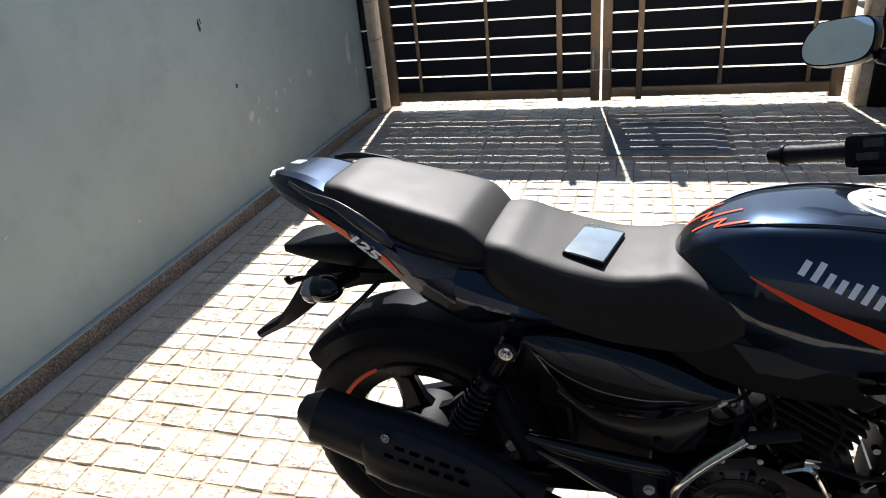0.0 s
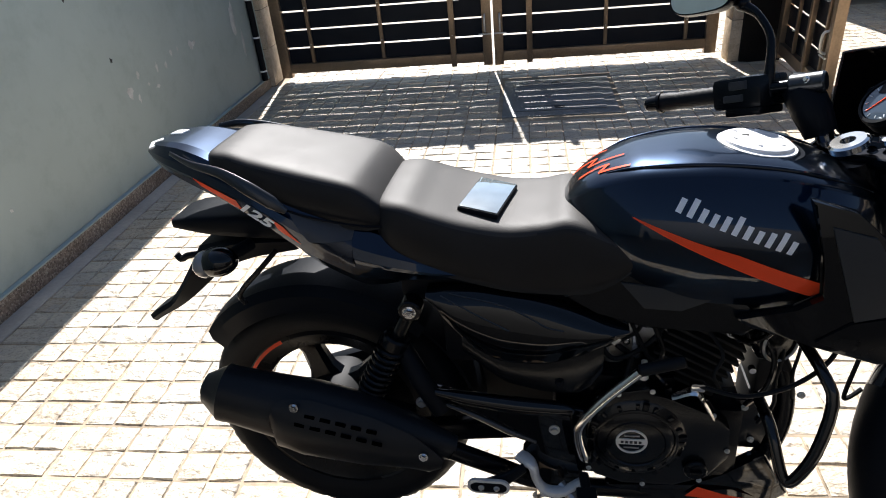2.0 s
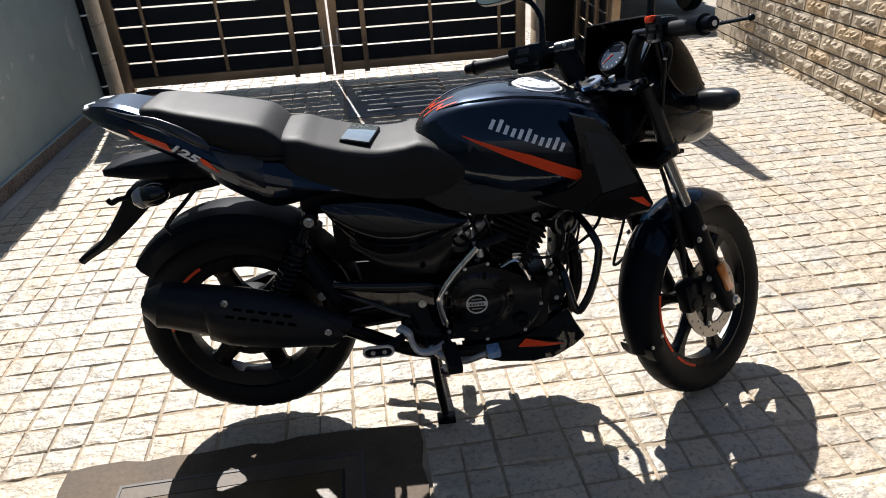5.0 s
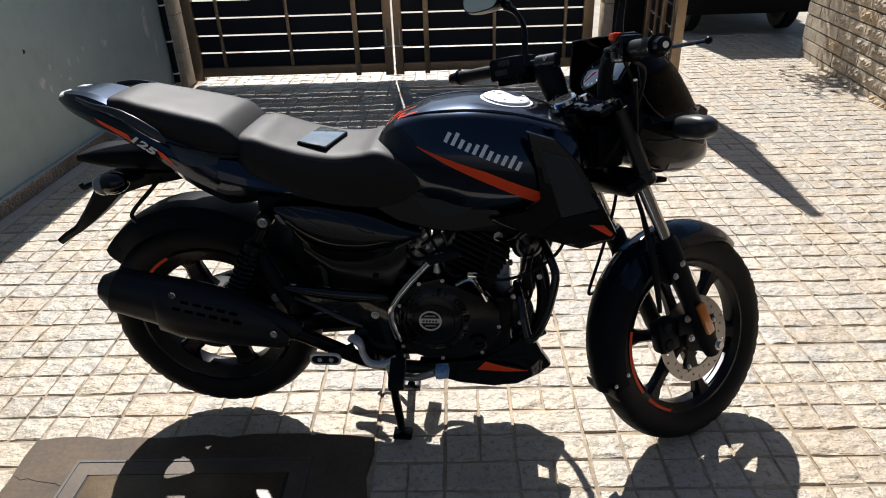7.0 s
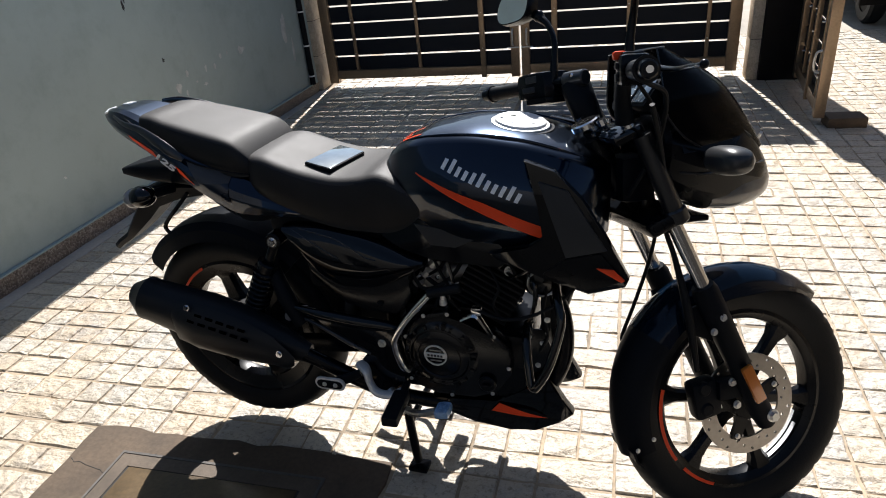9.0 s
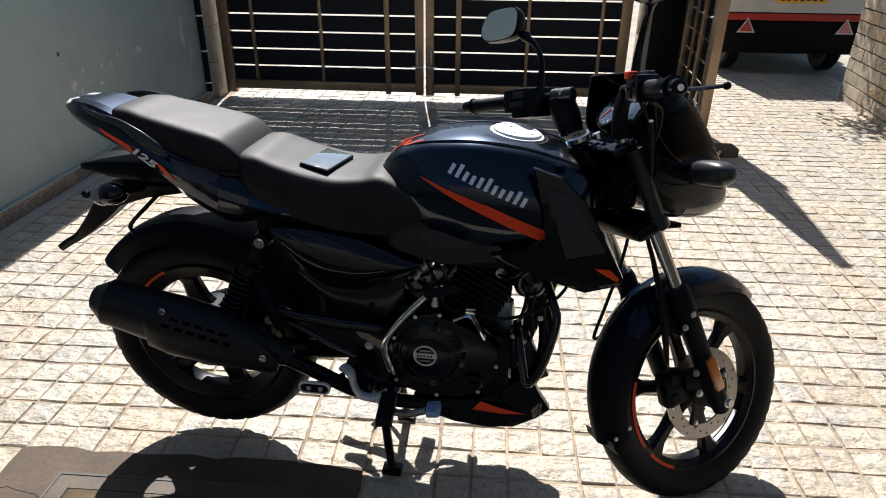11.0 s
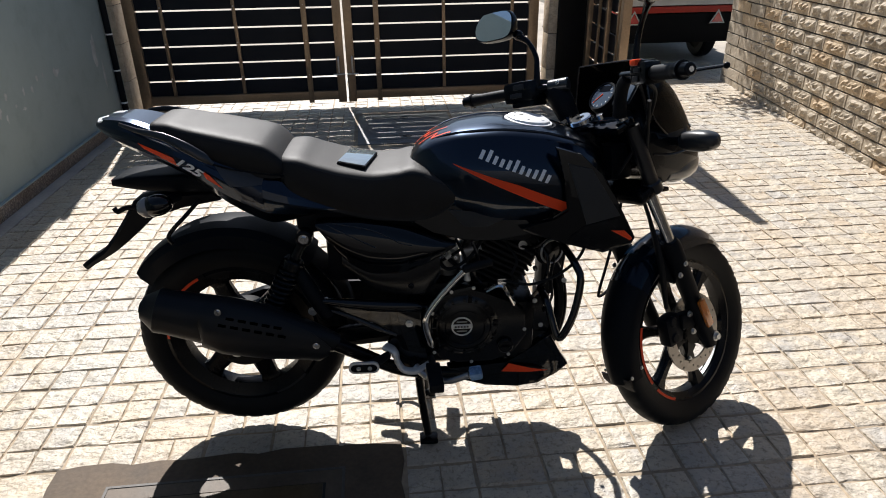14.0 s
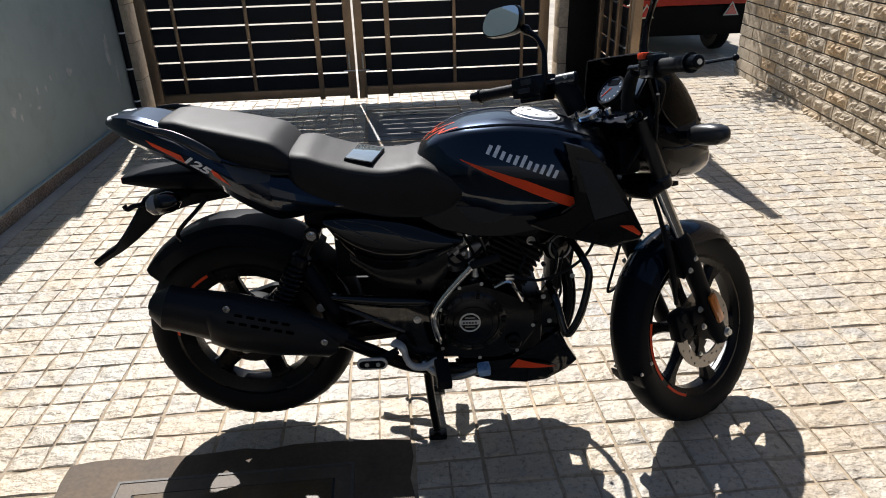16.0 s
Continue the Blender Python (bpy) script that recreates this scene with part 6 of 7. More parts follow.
pan = part("belly_pan", bm, M["satin"], bike, "black belly pan of two pointed wings with red flashes")
for s in (-1, 1):
    bm = B()
    plate(bm, [(0.955, 0.238), (0.925, 0.285), (0.893, 0.352), (0.868, 0.338), (0.821, 0.305), (0.765, 0.262), (0.59, 0.262), (0.605, 0.222), (0.705, 0.190), (0.80, 0.184), (0.86, 0.186), (0.92, 0.212)], -0.014, 0.014, 0.007, lambda u, w, s=s: s * 0.101 * (1.0 - 0.26 * max(0.0, (u - 0.82) / 0.14) ** 1.4))
    part("wing", bm, M["gloss"], pan, "gloss black side wing")
for s in (-1, 1):
    bm = B()
    pts = [(0.772, 0.268), (0.750, 0.240), (0.892, 0.230)]
    mid = lambda p, q, f: tuple(x + (y - x) * f for x, y in zip(p, q))
    g = []
    for i in range(9):
        f = i / 8
        p, q2 = mid(pts[0], pts[2], f), mid(pts[1], pts[2], f)
        row = []
        for u, w in (p, q2):
            row.append(bm.verts.new((u, s * 0.1182 * (1.0 - 0.26 * max(0.0, (u - 0.82) / 0.14) ** 1.4), w)))
        g.append(row)
    for r0, r1 in zip(g, g[1:]):
        bm.faces.new((r0[0], r0[1], r1[1], r1[0]))
    part("red_flash", bm, M["red"], pan, "red triangular flash")
bm = B()
box(bm, (0.862, -0.05, 0.34), (0.888, 0.05, 0.46), 0.01)
part("radiator_guard", bm, M["dull"], bike)
for s in (-1, 1):
    bm = B()
    tube(bm, [(0.505, s * 0.095, 0.275), (0.515, s * 0.108, 0.15), (0.530, s * 0.118, 0.025)], 0.0125, 12, 4)
    leg = part("stand_leg", bm, M["satin"], bike, "black centre stand leg")
    part("stand_foot", box(B(), (0.505, s * 0.118 - 0.022, 0.0), (0.560, s * 0.118 + 0.022, 0.014), 0.005), M["satin"], leg)
bm = B()
cyl(bm, (0.515, -0.11, 0.15), (0.515, 0.11, 0.15), 0.010, n=10)
tube(bm, [(0.52, 0.11, 0.12), (0.47, 0.15, 0.10), (0.43, 0.17, 0.115), (0.41, 0.18, 0.14)], 0.008, 8, 5)
part("stand_brace", bm, M["satin"], bike)
bm = B()
tube(bm, [(0.54, 0.15, 0.30), (0.62, 0.19, 0.28), (0.70, 0.20, 0.30)], 0.008, 8, 5)
box(bm, (0.68, 0.16, 0.29), (0.71, 0.24, 0.31), 0.006)
part("gear_lever", bm, M["satin"], bike)

# ---- steered parts ----
T, TL = TURN_BARS, LOW_BARS


def fork_at(w, fwd=0.0):
    """The fork line (in the plane of the bike) at height w."""
    return Vector((FRONT.x - (w - FRONT.z) * math.tan(radians(RAKE)) + fwd, 0, w))


for s in (-1, 1):
    bm = B()
    o = Vector((0, s * 0.098, 0))
    cyl(bm, fork_at(0.560) + o, fork_at(0.762) + o, 0.0165, n=20)
    st = part("fork_tube", bm, M["chrome"], bike, "chromed fork stanchion", at=TL)
    bm = B()
    p = [fork_at(w) + o for w in (0.597, 0.582, 0.50, 0.38, 0.30, 0.262)]
    d = (p[-1] - p[0]).normalized()
    x = Vector((0, 1, 0))
    y = d.cross(x)
    skin(bm, [ring_of(c, x, y, r, 20) for c, r in zip(p, (0.024, 0.029, 0.028, 0.025, 0.026, 0.020))])
    low = part("fork_leg", bm, M["matte"], bike, "matte black fork slider", at=TL)
    bolt("axle_nut", FRONT + Vector((0.012, s * 0.120, 0.0)), (0, s, 0), 0.011, low, "steel", TL)
    bolt("fender_bolt", fork_at(0.50, -0.034) + Vector((0, s * 0.120, 0)), (0, s, 0), 0.006, low, "steel", TL)
    bolt("fender_bolt", fork_at(0.530, 0.000) + Vector((0, s * 0.124, 0)), (0, s, 0), 0.006, low, "steel", TL)
    bm = B()
    cyl(bm, fork_at(0.745) + o, fork_at(0.775) + o, 0.025, n=20, rim=0.004)
    cyl(bm, fork_at(0.775) + o, fork_at(0.93) + o, 0.0200, n=20)
    part("fork_cover", bm, M["rail"], bike, "satin black fork cover", at=Matrix.Translation((0.018, 0, 0)) @ T)
part("side_reflector", box(B(), (-0.013, -0.006, -0.045), (0.013, 0.006, 0.045), 0.004, Matrix.Translation(fork_at(0.375, -0.004) + Vector((0, -0.131, 0))) @ Matrix.Rotation(radians(-RAKE), 4, "Y")), M["amber"], bike, "amber side reflector", at=TL)
bm = B()
box(bm, (-0.055, -0.125, -0.016), (0.030, 0.125, 0.016), 0.010, Matrix.Translation(fork_at(0.752)) @ Matrix.Rotation(radians(-RAKE), 4, "Y"))
part("lower_yoke", bm, M["satin"], bike, at=T)
bm = B()
box(bm, (-0.046, -0.118, -0.011), (0.022, 0.118, 0.011), 0.008, Matrix.Translation(fork_at(0.935)) @ Matrix.Rotation(radians(-RAKE), 4, "Y"))
yoke = part("upper_yoke", bm, M["gloss"], bike, "black cast upper yoke", at=T)
for s in (-1, 1):
    part("fork_cap", cyl(B(), fork_at(0.945) + Vector((0, s * 0.098, 0)), fork_at(0.972) + Vector((0, s * 0.098, 0)), 0.015, 0.013, 16), M["chrome"], yoke, at=T)
    part("yoke_bolt", cyl(B(), fork_at(0.95, -0.035) + Vector((0, s * 0.06, 0)), fork_at(0.962, -0.035) + Vector((0, s * 0.06, 0)), 0.009, n=8), M["chrome"], yoke, at=T)
bm = B()
revolve(bm, [(0.012, 0.013), (0.027, 0.013), (0.031, 0.010), (0.031, 0.0), (0.012, 0.0)], fork_at(0.945, -0.050), AXIS, 24)
part("ignition_ring", bm, M["chrome"], yoke, "bright ignition lock ring", at=T)
bm = B()
tube(bm, [fork_at(0.80, -0.045), fork_at(0.92, -0.045)], 0.026, 14, 1)
part("steering_head", bm, M["satin"], bike)

# front fender
bm = B()
rings = []
for i in range(31):
    a = radians(197 - 153 * i / 30)
    f = i / 30
    r = 0.296 + 0.012 * math.sin(f * math.pi) + (0.006 * max(0, f - 0.8) / 0.2)
    hw = 0.050 + 0.013 * math.sin(min(1, f * 1.15) * math.pi) - 0.042 * (max(0, f - 0.84) / 0.16) ** 1.6
    drop = 0.050 - 0.045 * max(0, f - 0.72) / 0.28
    d = Vector((math.cos(a), 0, math.sin(a)))
    rings.append([FRONT + d * (r + x) + Vector((0, y * hw, 0)) for x, y in ((-drop, -1), (-drop * 0.55, -0.975), (-0.012, -0.86), (0.004, -0.62), (0.013, -0.30), (0.016, 0), (0.013, 0.30), (0.004, 0.62), (-0.012, 0.86), (-drop * 0.55, 0.975), (-drop, 1), (-drop, 0.95), (-0.018, 0.82), (-0.002, 0.58), (0.010, 0), (-0.002, -0.58), (-0.018, -0.82), (-drop, -0.95))])
fend = part("front_fender", skin(bm, rings[11:]), M["fendm"], bike, "gloss blue-black front fender", at=TL)
part("fender_rear", skin(B(), rings[:12]), M["matte"], fend, "matte black rear half of the fender", at=TL)
for a, r in ((193, 0.288), (190, 0.246)):
    d = Vector((math.cos(radians(a)), 0, math.sin(radians(a))))
    for s in (-1, 1):
        bolt("fender_screw", FRONT + d * r + Vector((0, s * (0.053 if r < 0.27 else 0.049), 0)), (0, s, 0), 0.004, fend, "steel", TL)
# mudflap
d1 = [FRONT + Vector((math.cos(radians(a)), 0, math.sin(radians(a)))) * r for a, r in ((193, 0.303), (197, 0.302), (202, 0.292))]
bm = B()
skin(bm, [[p + Vector((x, y * hw, 0)) for x, y in ((0, -1), (0.006, -1), (0.006, 1), (0, 1))] for p, hw in zip(d1, (0.054, 0.054, 0.048))])
part("mudflap", bm, M["matte"], fend, at=TL)
for s in (-1, 1):
    bm = B()
    plate(bm, [(1.150, 0.545), (1.215, 0.565), (1.240, 0.52), (1.20, 0.465), (1.155, 0.485)], -0.004, 0.004, 0.002, lambda u, w, s=s: s * 0.080)
    part("fender_bracket", bm, M["matte"], fend, at=TL)
# caliper
bm = B()
box(bm, (-0.034, -0.022, -0.045), (0.030, 0.020, 0.042), 0.012, Matrix.Translation((1.185, -0.066, 0.335)) @ Matrix.Rotation(radians(-10), 4, "Y"))
box(bm, (-0.030, -0.020, -0.022), (0.050, 0.015, 0.022), 0.008, Matrix.Translation((1.235, -0.078, 0.352)))
cyl(bm, (1.175, -0.075, 0.36), (1.175, -0.092, 0.36), 0.016, n=20, rim=0.004)
cyl(bm, (1.180, -0.075, 0.312), (1.180, -0.092, 0.312), 0.016, n=20, rim=0.004)
cal = part("brake_caliper", bm, M["matte"], bike, "black brake caliper", at=TL)
for u, w in ((1.236, 0.372), (1.247, 0.318)):
    bolt("caliper_bolt", (u, -0.098, w), (0, -1, 0), 0.007, cal, "steel", TL)
bm = B()
tube(bm, [(1.165, -0.075, 0.40), (1.150, -0.085, 0.48), (1.135, -0.09, 0.56), (1.115, -0.085, 0.66), (1.09, -0.09, 0.74), (1.07, -0.13, 0.86), (1.01, -0.20, 0.98)], [0.006, 0.009, 0.010, 0.006, 0.005, 0.005, 0.005], 10, 6)
part("brake_hose", bm, M["rubber"], cal, at=TL)
bm = B()
tube(bm, [(1.100, 0.055, 0.80), (1.118, 0.068, 0.70), (1.108, 0.058, 0.61), (1.082, 0.030, 0.51), (1.056, 0.002, 0.424), (1.066, 0.004, 0.414), (1.090, 0.012, 0.430)], 0.0045, 8, 6)
part("speedo_cable", bm, M["rubber"], bike, "thin black cable looping down behind the wheel")

# headlamp fairing
NAC = Faced([(1.078, 0.088, 0.985, 0.91, 0.835), (1.10, 0.112, 0.998, 0.905, 0.812), (1.17, 0.120, 1.000, 0.885, 0.772), (1.25, 0.112, 0.980, 0.865, 0.755), (1.305, 0.093, 0.922, 0.845, 0.760), (1.342, 0.066, 0.875, 0.830, 0.774), (1.368, 0.030, 0.838, 0.815, 0.792)],
            [(0.03, 1.0), (0.35, 0.97), (0.60, 0.86), (0.78, 0.62), (0.94, 0.25), (1.0, 0.0), (0.97, -0.3), (0.82, -0.72), (0.60, -1.0), (0.03, -1.0)], 1)
nac = part("headlamp_fairing", NAC.build(B(), 26), M["satin"], bike, "gloss black headlamp fairing", at=T, sharp=12)
LENS = Hull([(1.205, 0.088, 0.825, 0.792, 0.752), (1.26, 0.098, 0.838, 0.800, 0.748), (1.31, 0.088, 0.845, 0.803, 0.756), (1.345, 0.066, 0.842, 0.804, 0.770), (1.372, 0.030, 0.828, 0.806, 0.788)], 0.62, 0.7, 0.8)
part("headlamp_lens", LENS.build(B(), 12, 28), M["clear"], nac, "pale headlamp lens", at=T)
for s in (-1, 1):
    bm = B()
    plate(bm, [(1.105, 0.965), (1.19, 0.985), (1.285, 0.925), (1.235, 0.895), (1.12, 0.885)], -0.004, 0.004, 0.002, lambda u, w, s=s: s * (NAC.side(u, w) + 0.003))
    part("side_facet", bm, M["satin"], nac, at=T)
    bm = B()
    cyl(bm, (1.17, s * 0.105, 0.875), (1.168, s * 0.165, 0.877), 0.012, n=12)
    ind = part("front_indicator", bm, M["matte"], bike, "black front indicator with smoked lens", at=T)
    part("body", pod(B(), (1.152, s * 0.222, 0.879), (0.032, 0.056, 0.027), 0.75), M["podm"], ind, at=T)
    part("lens", blob(B(), (1.170, s * 0.222, 0.879), (0.020, 0.048, 0.022)), M["lens"], ind, "pale lens", at=T)
# wind screen: rows of share, then u and w on the centre line, u and w at the side edge, half width
SCREEN = [(0.0, 1.356, 0.885, 1.250, 0.862, 0.085), (0.25, 1.316, 0.945, 1.120, 0.915, 0.128), (0.5, 1.264, 1.010, 1.069, 0.979, 0.138), (0.75, 1.196, 1.058, 1.066, 1.042, 0.127), (1.0, 1.106, 1.096, 1.063, 1.091, 0.114)]
bm = B()
g = []
for i in range(13):
    uc, wc, ue, we, hw = lerp_table(SCREEN, i / 12)
    row = []
    for j in range(17):
        a = radians((j / 8 - 1) * 90)
        row.append(Vector((ue + (uc - ue) * math.cos(a), hw * math.sin(a), we + (wc - we) * math.cos(a))))
    g.append(row)
rim_line = [r[0] for r in g] + g[-1][1:-1] + [r[-1] for r in reversed(g)]
vs = [[bm.verts.new(p) for p in r] for r in g]
for r0, r1 in zip(vs, vs[1:]):
    for j in range(16):
        bm.faces.new((r0[j], r0[j + 1], r1[j + 1], r1[j]))
bmesh.ops.solidify(bm, geom=list(bm.faces), thickness=0.003)
part("wind_screen", bm, M["screen"], nac, "dark smoked wind screen", at=T)
part("screen_edge", tube(B(), rim_line, 0.0022, 6, 1), M["rail"], nac, at=T)
for k, (a, b) in enumerate((((1.345, 0.030, 0.902), (1.358, 0.0, 0.888)), ((1.345, -0.030, 0.902), (1.358, 0.0, 0.888)))):
    part("emblem", tube(B(), [Vector(a) + Vector((0.004, 0, 0.004)), Vector(b) + Vector((0.004, 0, 0.004))], 0.0035, 6, 1), M["silver"], nac, at=T)
for s in (-1, 1):
    for pts in ([(1.10, 0.93), (1.16, 0.955), (1.23, 0.945), (1.29, 0.905)], [(1.12, 0.845), (1.18, 0.84), (1.25, 0.848), (1.32, 0.852)]):
        part("fairing_rib", tube(B(), [(u, s * (NAC.side(u, w) + 0.002), w) for u, w in pts], 0.0028, 6, 5), M["rail"], nac, at=T)
bm = B()
dn = Vector((-0.80, 0, 0.60)).normalized()
box(bm, (1.085, -0.088, 0.955), (1.120, 0.088, 1.030), 0.014)
cyl(bm, Vector((1.098, 0.030, 0.985)), Vector((1.098, 0.030, 0.985)) + dn * 0.034, 0.046, n=32, rim=0.006)
dash = part("instrument_panel", bm, M["matte"], bike, "black instrument panel with round dial and square display", at=T)
o = Vector((1.098, 0.030, 0.985)) + dn * 0.034
part("dial_glass", cyl(B(), o, o + dn * 0.004, 0.039, n=32, rim=0.002), M["dial"], dash, "glossy round dial glass", at=T)
part("dial_ring", revolve(B(), [(0.039, -0.002), (0.039, 0.006), (0.044, 0.006), (0.046, -0.002)], o, dn, 40), M["matte"], dash, at=T)
dx = dn.cross(Vector((0, 1, 0))).normalized()
for k in range(11):
    a = radians(-130 + 26 * k)
    q = dx * math.cos(a) + Vector((0, 1, 0)) * math.sin(a)
    part("dial_mark", cyl(B(), o + dn * 0.0042 + q * 0.029, o + dn * 0.0042 + q * 0.035, 0.0010, n=6), M["white"], dash, at=T)
part("needle", cyl(B(), o + dn * 0.0046 - dx * 0.006, o + dn * 0.0046 + dx * 0.022 + Vector((0, 0.024, 0)), 0.0016, 0.0008, 6), M["red"], dash, "red needle", at=T)
part("dial_window", box(B(), (-0.010, -0.020, 0.0), (0.008, 0.020, 0.0012), 0.0, Matrix.Translation(o + dn * 0.0040 - dx * 0.022) @ Matrix((dx, Vector((0, 1, 0)), dn)).transposed().to_4x4()), M["screen"], dash, at=T)
mm = Matrix.Translation((1.068, -0.056, 1.008)) @ Matrix.Rotation(radians(-52), 4, "Y")
part("display_case", box(B(), (-0.034, -0.034, -0.030), (0.034, 0.034, 0.002), 0.008, mm), M["matte"], dash, at=T)
part("display", box(B(), (-0.026, -0.027, 0.001), (0.026, 0.027, 0.005), 0.003, mm), M["dial"], dash, "glossy square display", at=T)
for k in range(3):
    o = fork_at(0.948, -0.012) + Vector((0, -0.03 + 0.03 * k, 0.004))
    part("warning_lamp", cyl(B(), o, o + Vector((0, 0, 0.008)), 0.008, n=12), M["chrome"], dash, at=T)

# handlebars
for s in (-1, 1):
    bm = B()
    tube(bm, [(1.005, s * 0.098, 0.955), (0.995, s * 0.110, 0.995), (0.988, s * 0.128, 1.030), (0.980, s * 0.150, 1.046)], [0.028, 0.034, 0.034, 0.022] if s > 0 else [0.019, 0.0165, 0.0165, 0.014], 14, 5)
    arm = part("bar_riser", bm, M["matte"], bike, "black cast handlebar riser", at=T)
    bm = B()
    p0, p1 = (Vector((0.985, 0.105, 1.046)), Vector((0.838, 0.362, 1.020))) if s > 0 else (Vector((0.990, -0.125, 1.052)), Vector((0.912, -0.388, 1.050)))
    d = (p1 - p0).normalized()
    cyl(bm, p0, p1, 0.011, n=16)
    bar = part("handlebar", bm, M["satin"], bike, "black handlebar half", at=T)
    if s > 0:
        part("bar_sleeve", cyl(B(), p0 - d * 0.024, p0 + d * 0.035, 0.0185, n=20, rim=0.003), M["rail"], bar, "satin black bar clamp", at=T)
        bolt("clamp_bolt", p0 - d * 0.006 + Vector((-0.018, 0, 0.006)), (-1, 0, 0.4), 0.005, bar, "chrome", T)
    bm = B()
    g0, g1 = p0 + d * 0.145, p1 - d * 0.022
    x = d.orthogonal().normalized()
    y = d.cross(x)
    rings = []
    N = 22
    for i in range(N + 1):
        f = i / N
        r = 0.0165 + (0.0008 if i % 2 else -0.0004)
        if f > 0.80:
            r = 0.0175 if f < 0.86 else 0.0185
        rings.append(ring_of(g0 + (g1 - g0) * f, x, y, r, 18))
    skin(bm, rings)
    part("grip", bm, M["rubber"], bar, "ribbed rubber grip", at=T)
    bm = B()
    cyl(bm, g1, g1 + d * 0.006, 0.0215, n=18)
    cyl(bm, g1 + d * 0.004, g1 + d * 0.034, 0.0165, 0.0145, 18, 0.003)
    end = part("bar_end", bm, M["satin"], bar, "black bar-end weight", at=T)
    part("end_bolt", cyl(B(), g1 + d * 0.033, g1 + d * 0.0355, 0.006, n=12), M["chrome"], end, at=T)
    bm = B()
    mo = Matrix.Translation(p0 + d * 0.105) @ Matrix((Vector((1, 0, 0)), d, Vector((1, 0, 0)).cross(d))).transposed().to_4x4() @ Matrix.Scale(1.25 if s > 0 else 1.0, 4)
    box(bm, (-0.026, -0.036, -0.030), (0.030, 0.036, 0.026), 0.011, mo)
    box(bm, (-0.020, -0.030, -0.042 if s > 0 else -0.034), (0.024, 0.022, -0.020), 0.006, mo)
    swi = part("switch_housing", bm, M["satin"], bar, "black handlebar switch housing", at=T)
    part("switch", box(B(), (-0.030, -0.018, 0.004), (-0.022, 0.006, 0.018), 0.002, mo), M["grey"], swi, "", at=T)
    part("switch", box(B(), (-0.031, -0.012, -0.016), (-0.022, 0.014, -0.004), 0.002, mo), M["grey"], swi, at=T)
    if s < 0:
        part("stop_switch", box(B(), (-0.033, -0.026, -0.036), (-0.010, 0.002, -0.020), 0.005, mo), M["red"], swi, "red engine-stop switch", at=T)
    bm = B()
    tube(bm, [p0 + d * 0.10 + Vector((0.030, 0, 0.004)), p0 + d * 0.13 + Vector((0.050, 0, 0.0)), p0 + d * 0.19 + Vector((0.062, 0, -0.002)), p0 + d * 0.26 + Vector((0.068, 0, 0.0)), p0 + d * 0.318 + Vector((0.076, 0, 0.002))], [0.010, 0.0065, 0.0048, 0.0045, 0.0042], 10, 5, 0.75)
    blob(bm, p0 + d * 0.322 + Vector((0.077, 0, 0.002)), (0.0072, 0.0072, 0.0072), su=12, sv=8)
    part("lever", bm, M["satin"], bar, "black control lever", at=T)
    # mirror
    b0 = Vector((0.948, 0.166, 1.040)) if s > 0 else Vector((0.972, -0.185, 1.060))
    bm = B()
    tube(bm, [b0 - Vector((0, 0, 0.015)), b0 + Vector((0.004, 0, 0.045)), b0 + Vector((0.008, s * 0.006, 0.090)), b0 + Vector((0.002, s * 0.030, 0.130)), b0 + Vector((-0.012, s * 0.056, 0.152))], [0.012, 0.0085, 0.007, 0.007, 0.011], 12, 6)
    mir = part("mirror", bm, M["satin"], bike, "black rear-view mirror on a bent stem", at=T)
    blob(bm := B(), b0 + Vector((-0.012, s * 0.056, 0.154)), (0.014, 0.014, 0.014), su=14, sv=10)
    part("mirror_joint", bm, M["satin"], mir, at=T)
    mc = b0 + Vector((-0.052, s * 0.112, 0.184))
    mx = Matrix.Translation(mc) @ Matrix.Rotation(radians(s * 17), 4, "Z") @ Matrix.Rotation(radians(12), 4, "Y")
    edge = [(0.62, 0.92), (0.88, 0.45), (1.0, -0.15), (0.88, -0.70), (0.52, -0.98), (-0.10, -1.0), (-0.72, -0.88), (-0.96, -0.50), (-1.0, 0.05), (-0.93, 0.62), (-0.66, 0.96), (0.0, 1.0)]
    line_m = curve_points([(a, b, 0) for a, b in edge + edge[:1]], 3)[:-1]

    def lobe(k):
        return [Vector((0, s * p.x * 0.069 * k, p.y * 0.0415 * k)) for p in line_m]
    skin2 = [[Vector((x, 0, 0)) + p for p in lobe(k)] for x, k in ((-0.008, 0.96), (-0.008, 1.0), (0.004, 1.03), (0.022, 0.92), (0.036, 0.60), (0.040, 0.2))]
    bm = skin(B(), [[mx @ p for p in r] for r in skin2])
    part("mirror_shell", bm, M["satin"], mir, at=T)
    bm = B()
    bm.faces.new([bm.verts.new(mx @ (Vector((-0.0095, 0, 0)) + p)) for p in lobe(0.945)])
    part("mirror_glass", bm, M["mirror"], mir, "clear mirror glass", at=T, smooth=False)
# cables
for pts, r in (([(0.99, 0.20, 1.03), (1.05, 0.17, 0.99), (1.06, 0.10, 0.90), (1.02, 0.05, 0.80)], 0.005), ([(0.99, 0.19, 1.035), (1.03, 0.15, 1.02), (1.045, 0.11, 0.95), (1.05, 0.03, 0.83)], 0.004), ([(1.0, -0.20, 1.03), (1.055, -0.17, 1.0), (1.06, -0.12, 0.90), (1.03, -0.06, 0.80)], 0.005), ([(0.99, -0.18, 1.035), (1.04, -0.15, 0.98), (1.06, -0.14, 0.92), (1.08, -0.09, 0.84)], 0.004)):
    part("control_cable", tube(B(), pts, r, 8, 6), M["rubber"], bike, at=T)
bm = B()
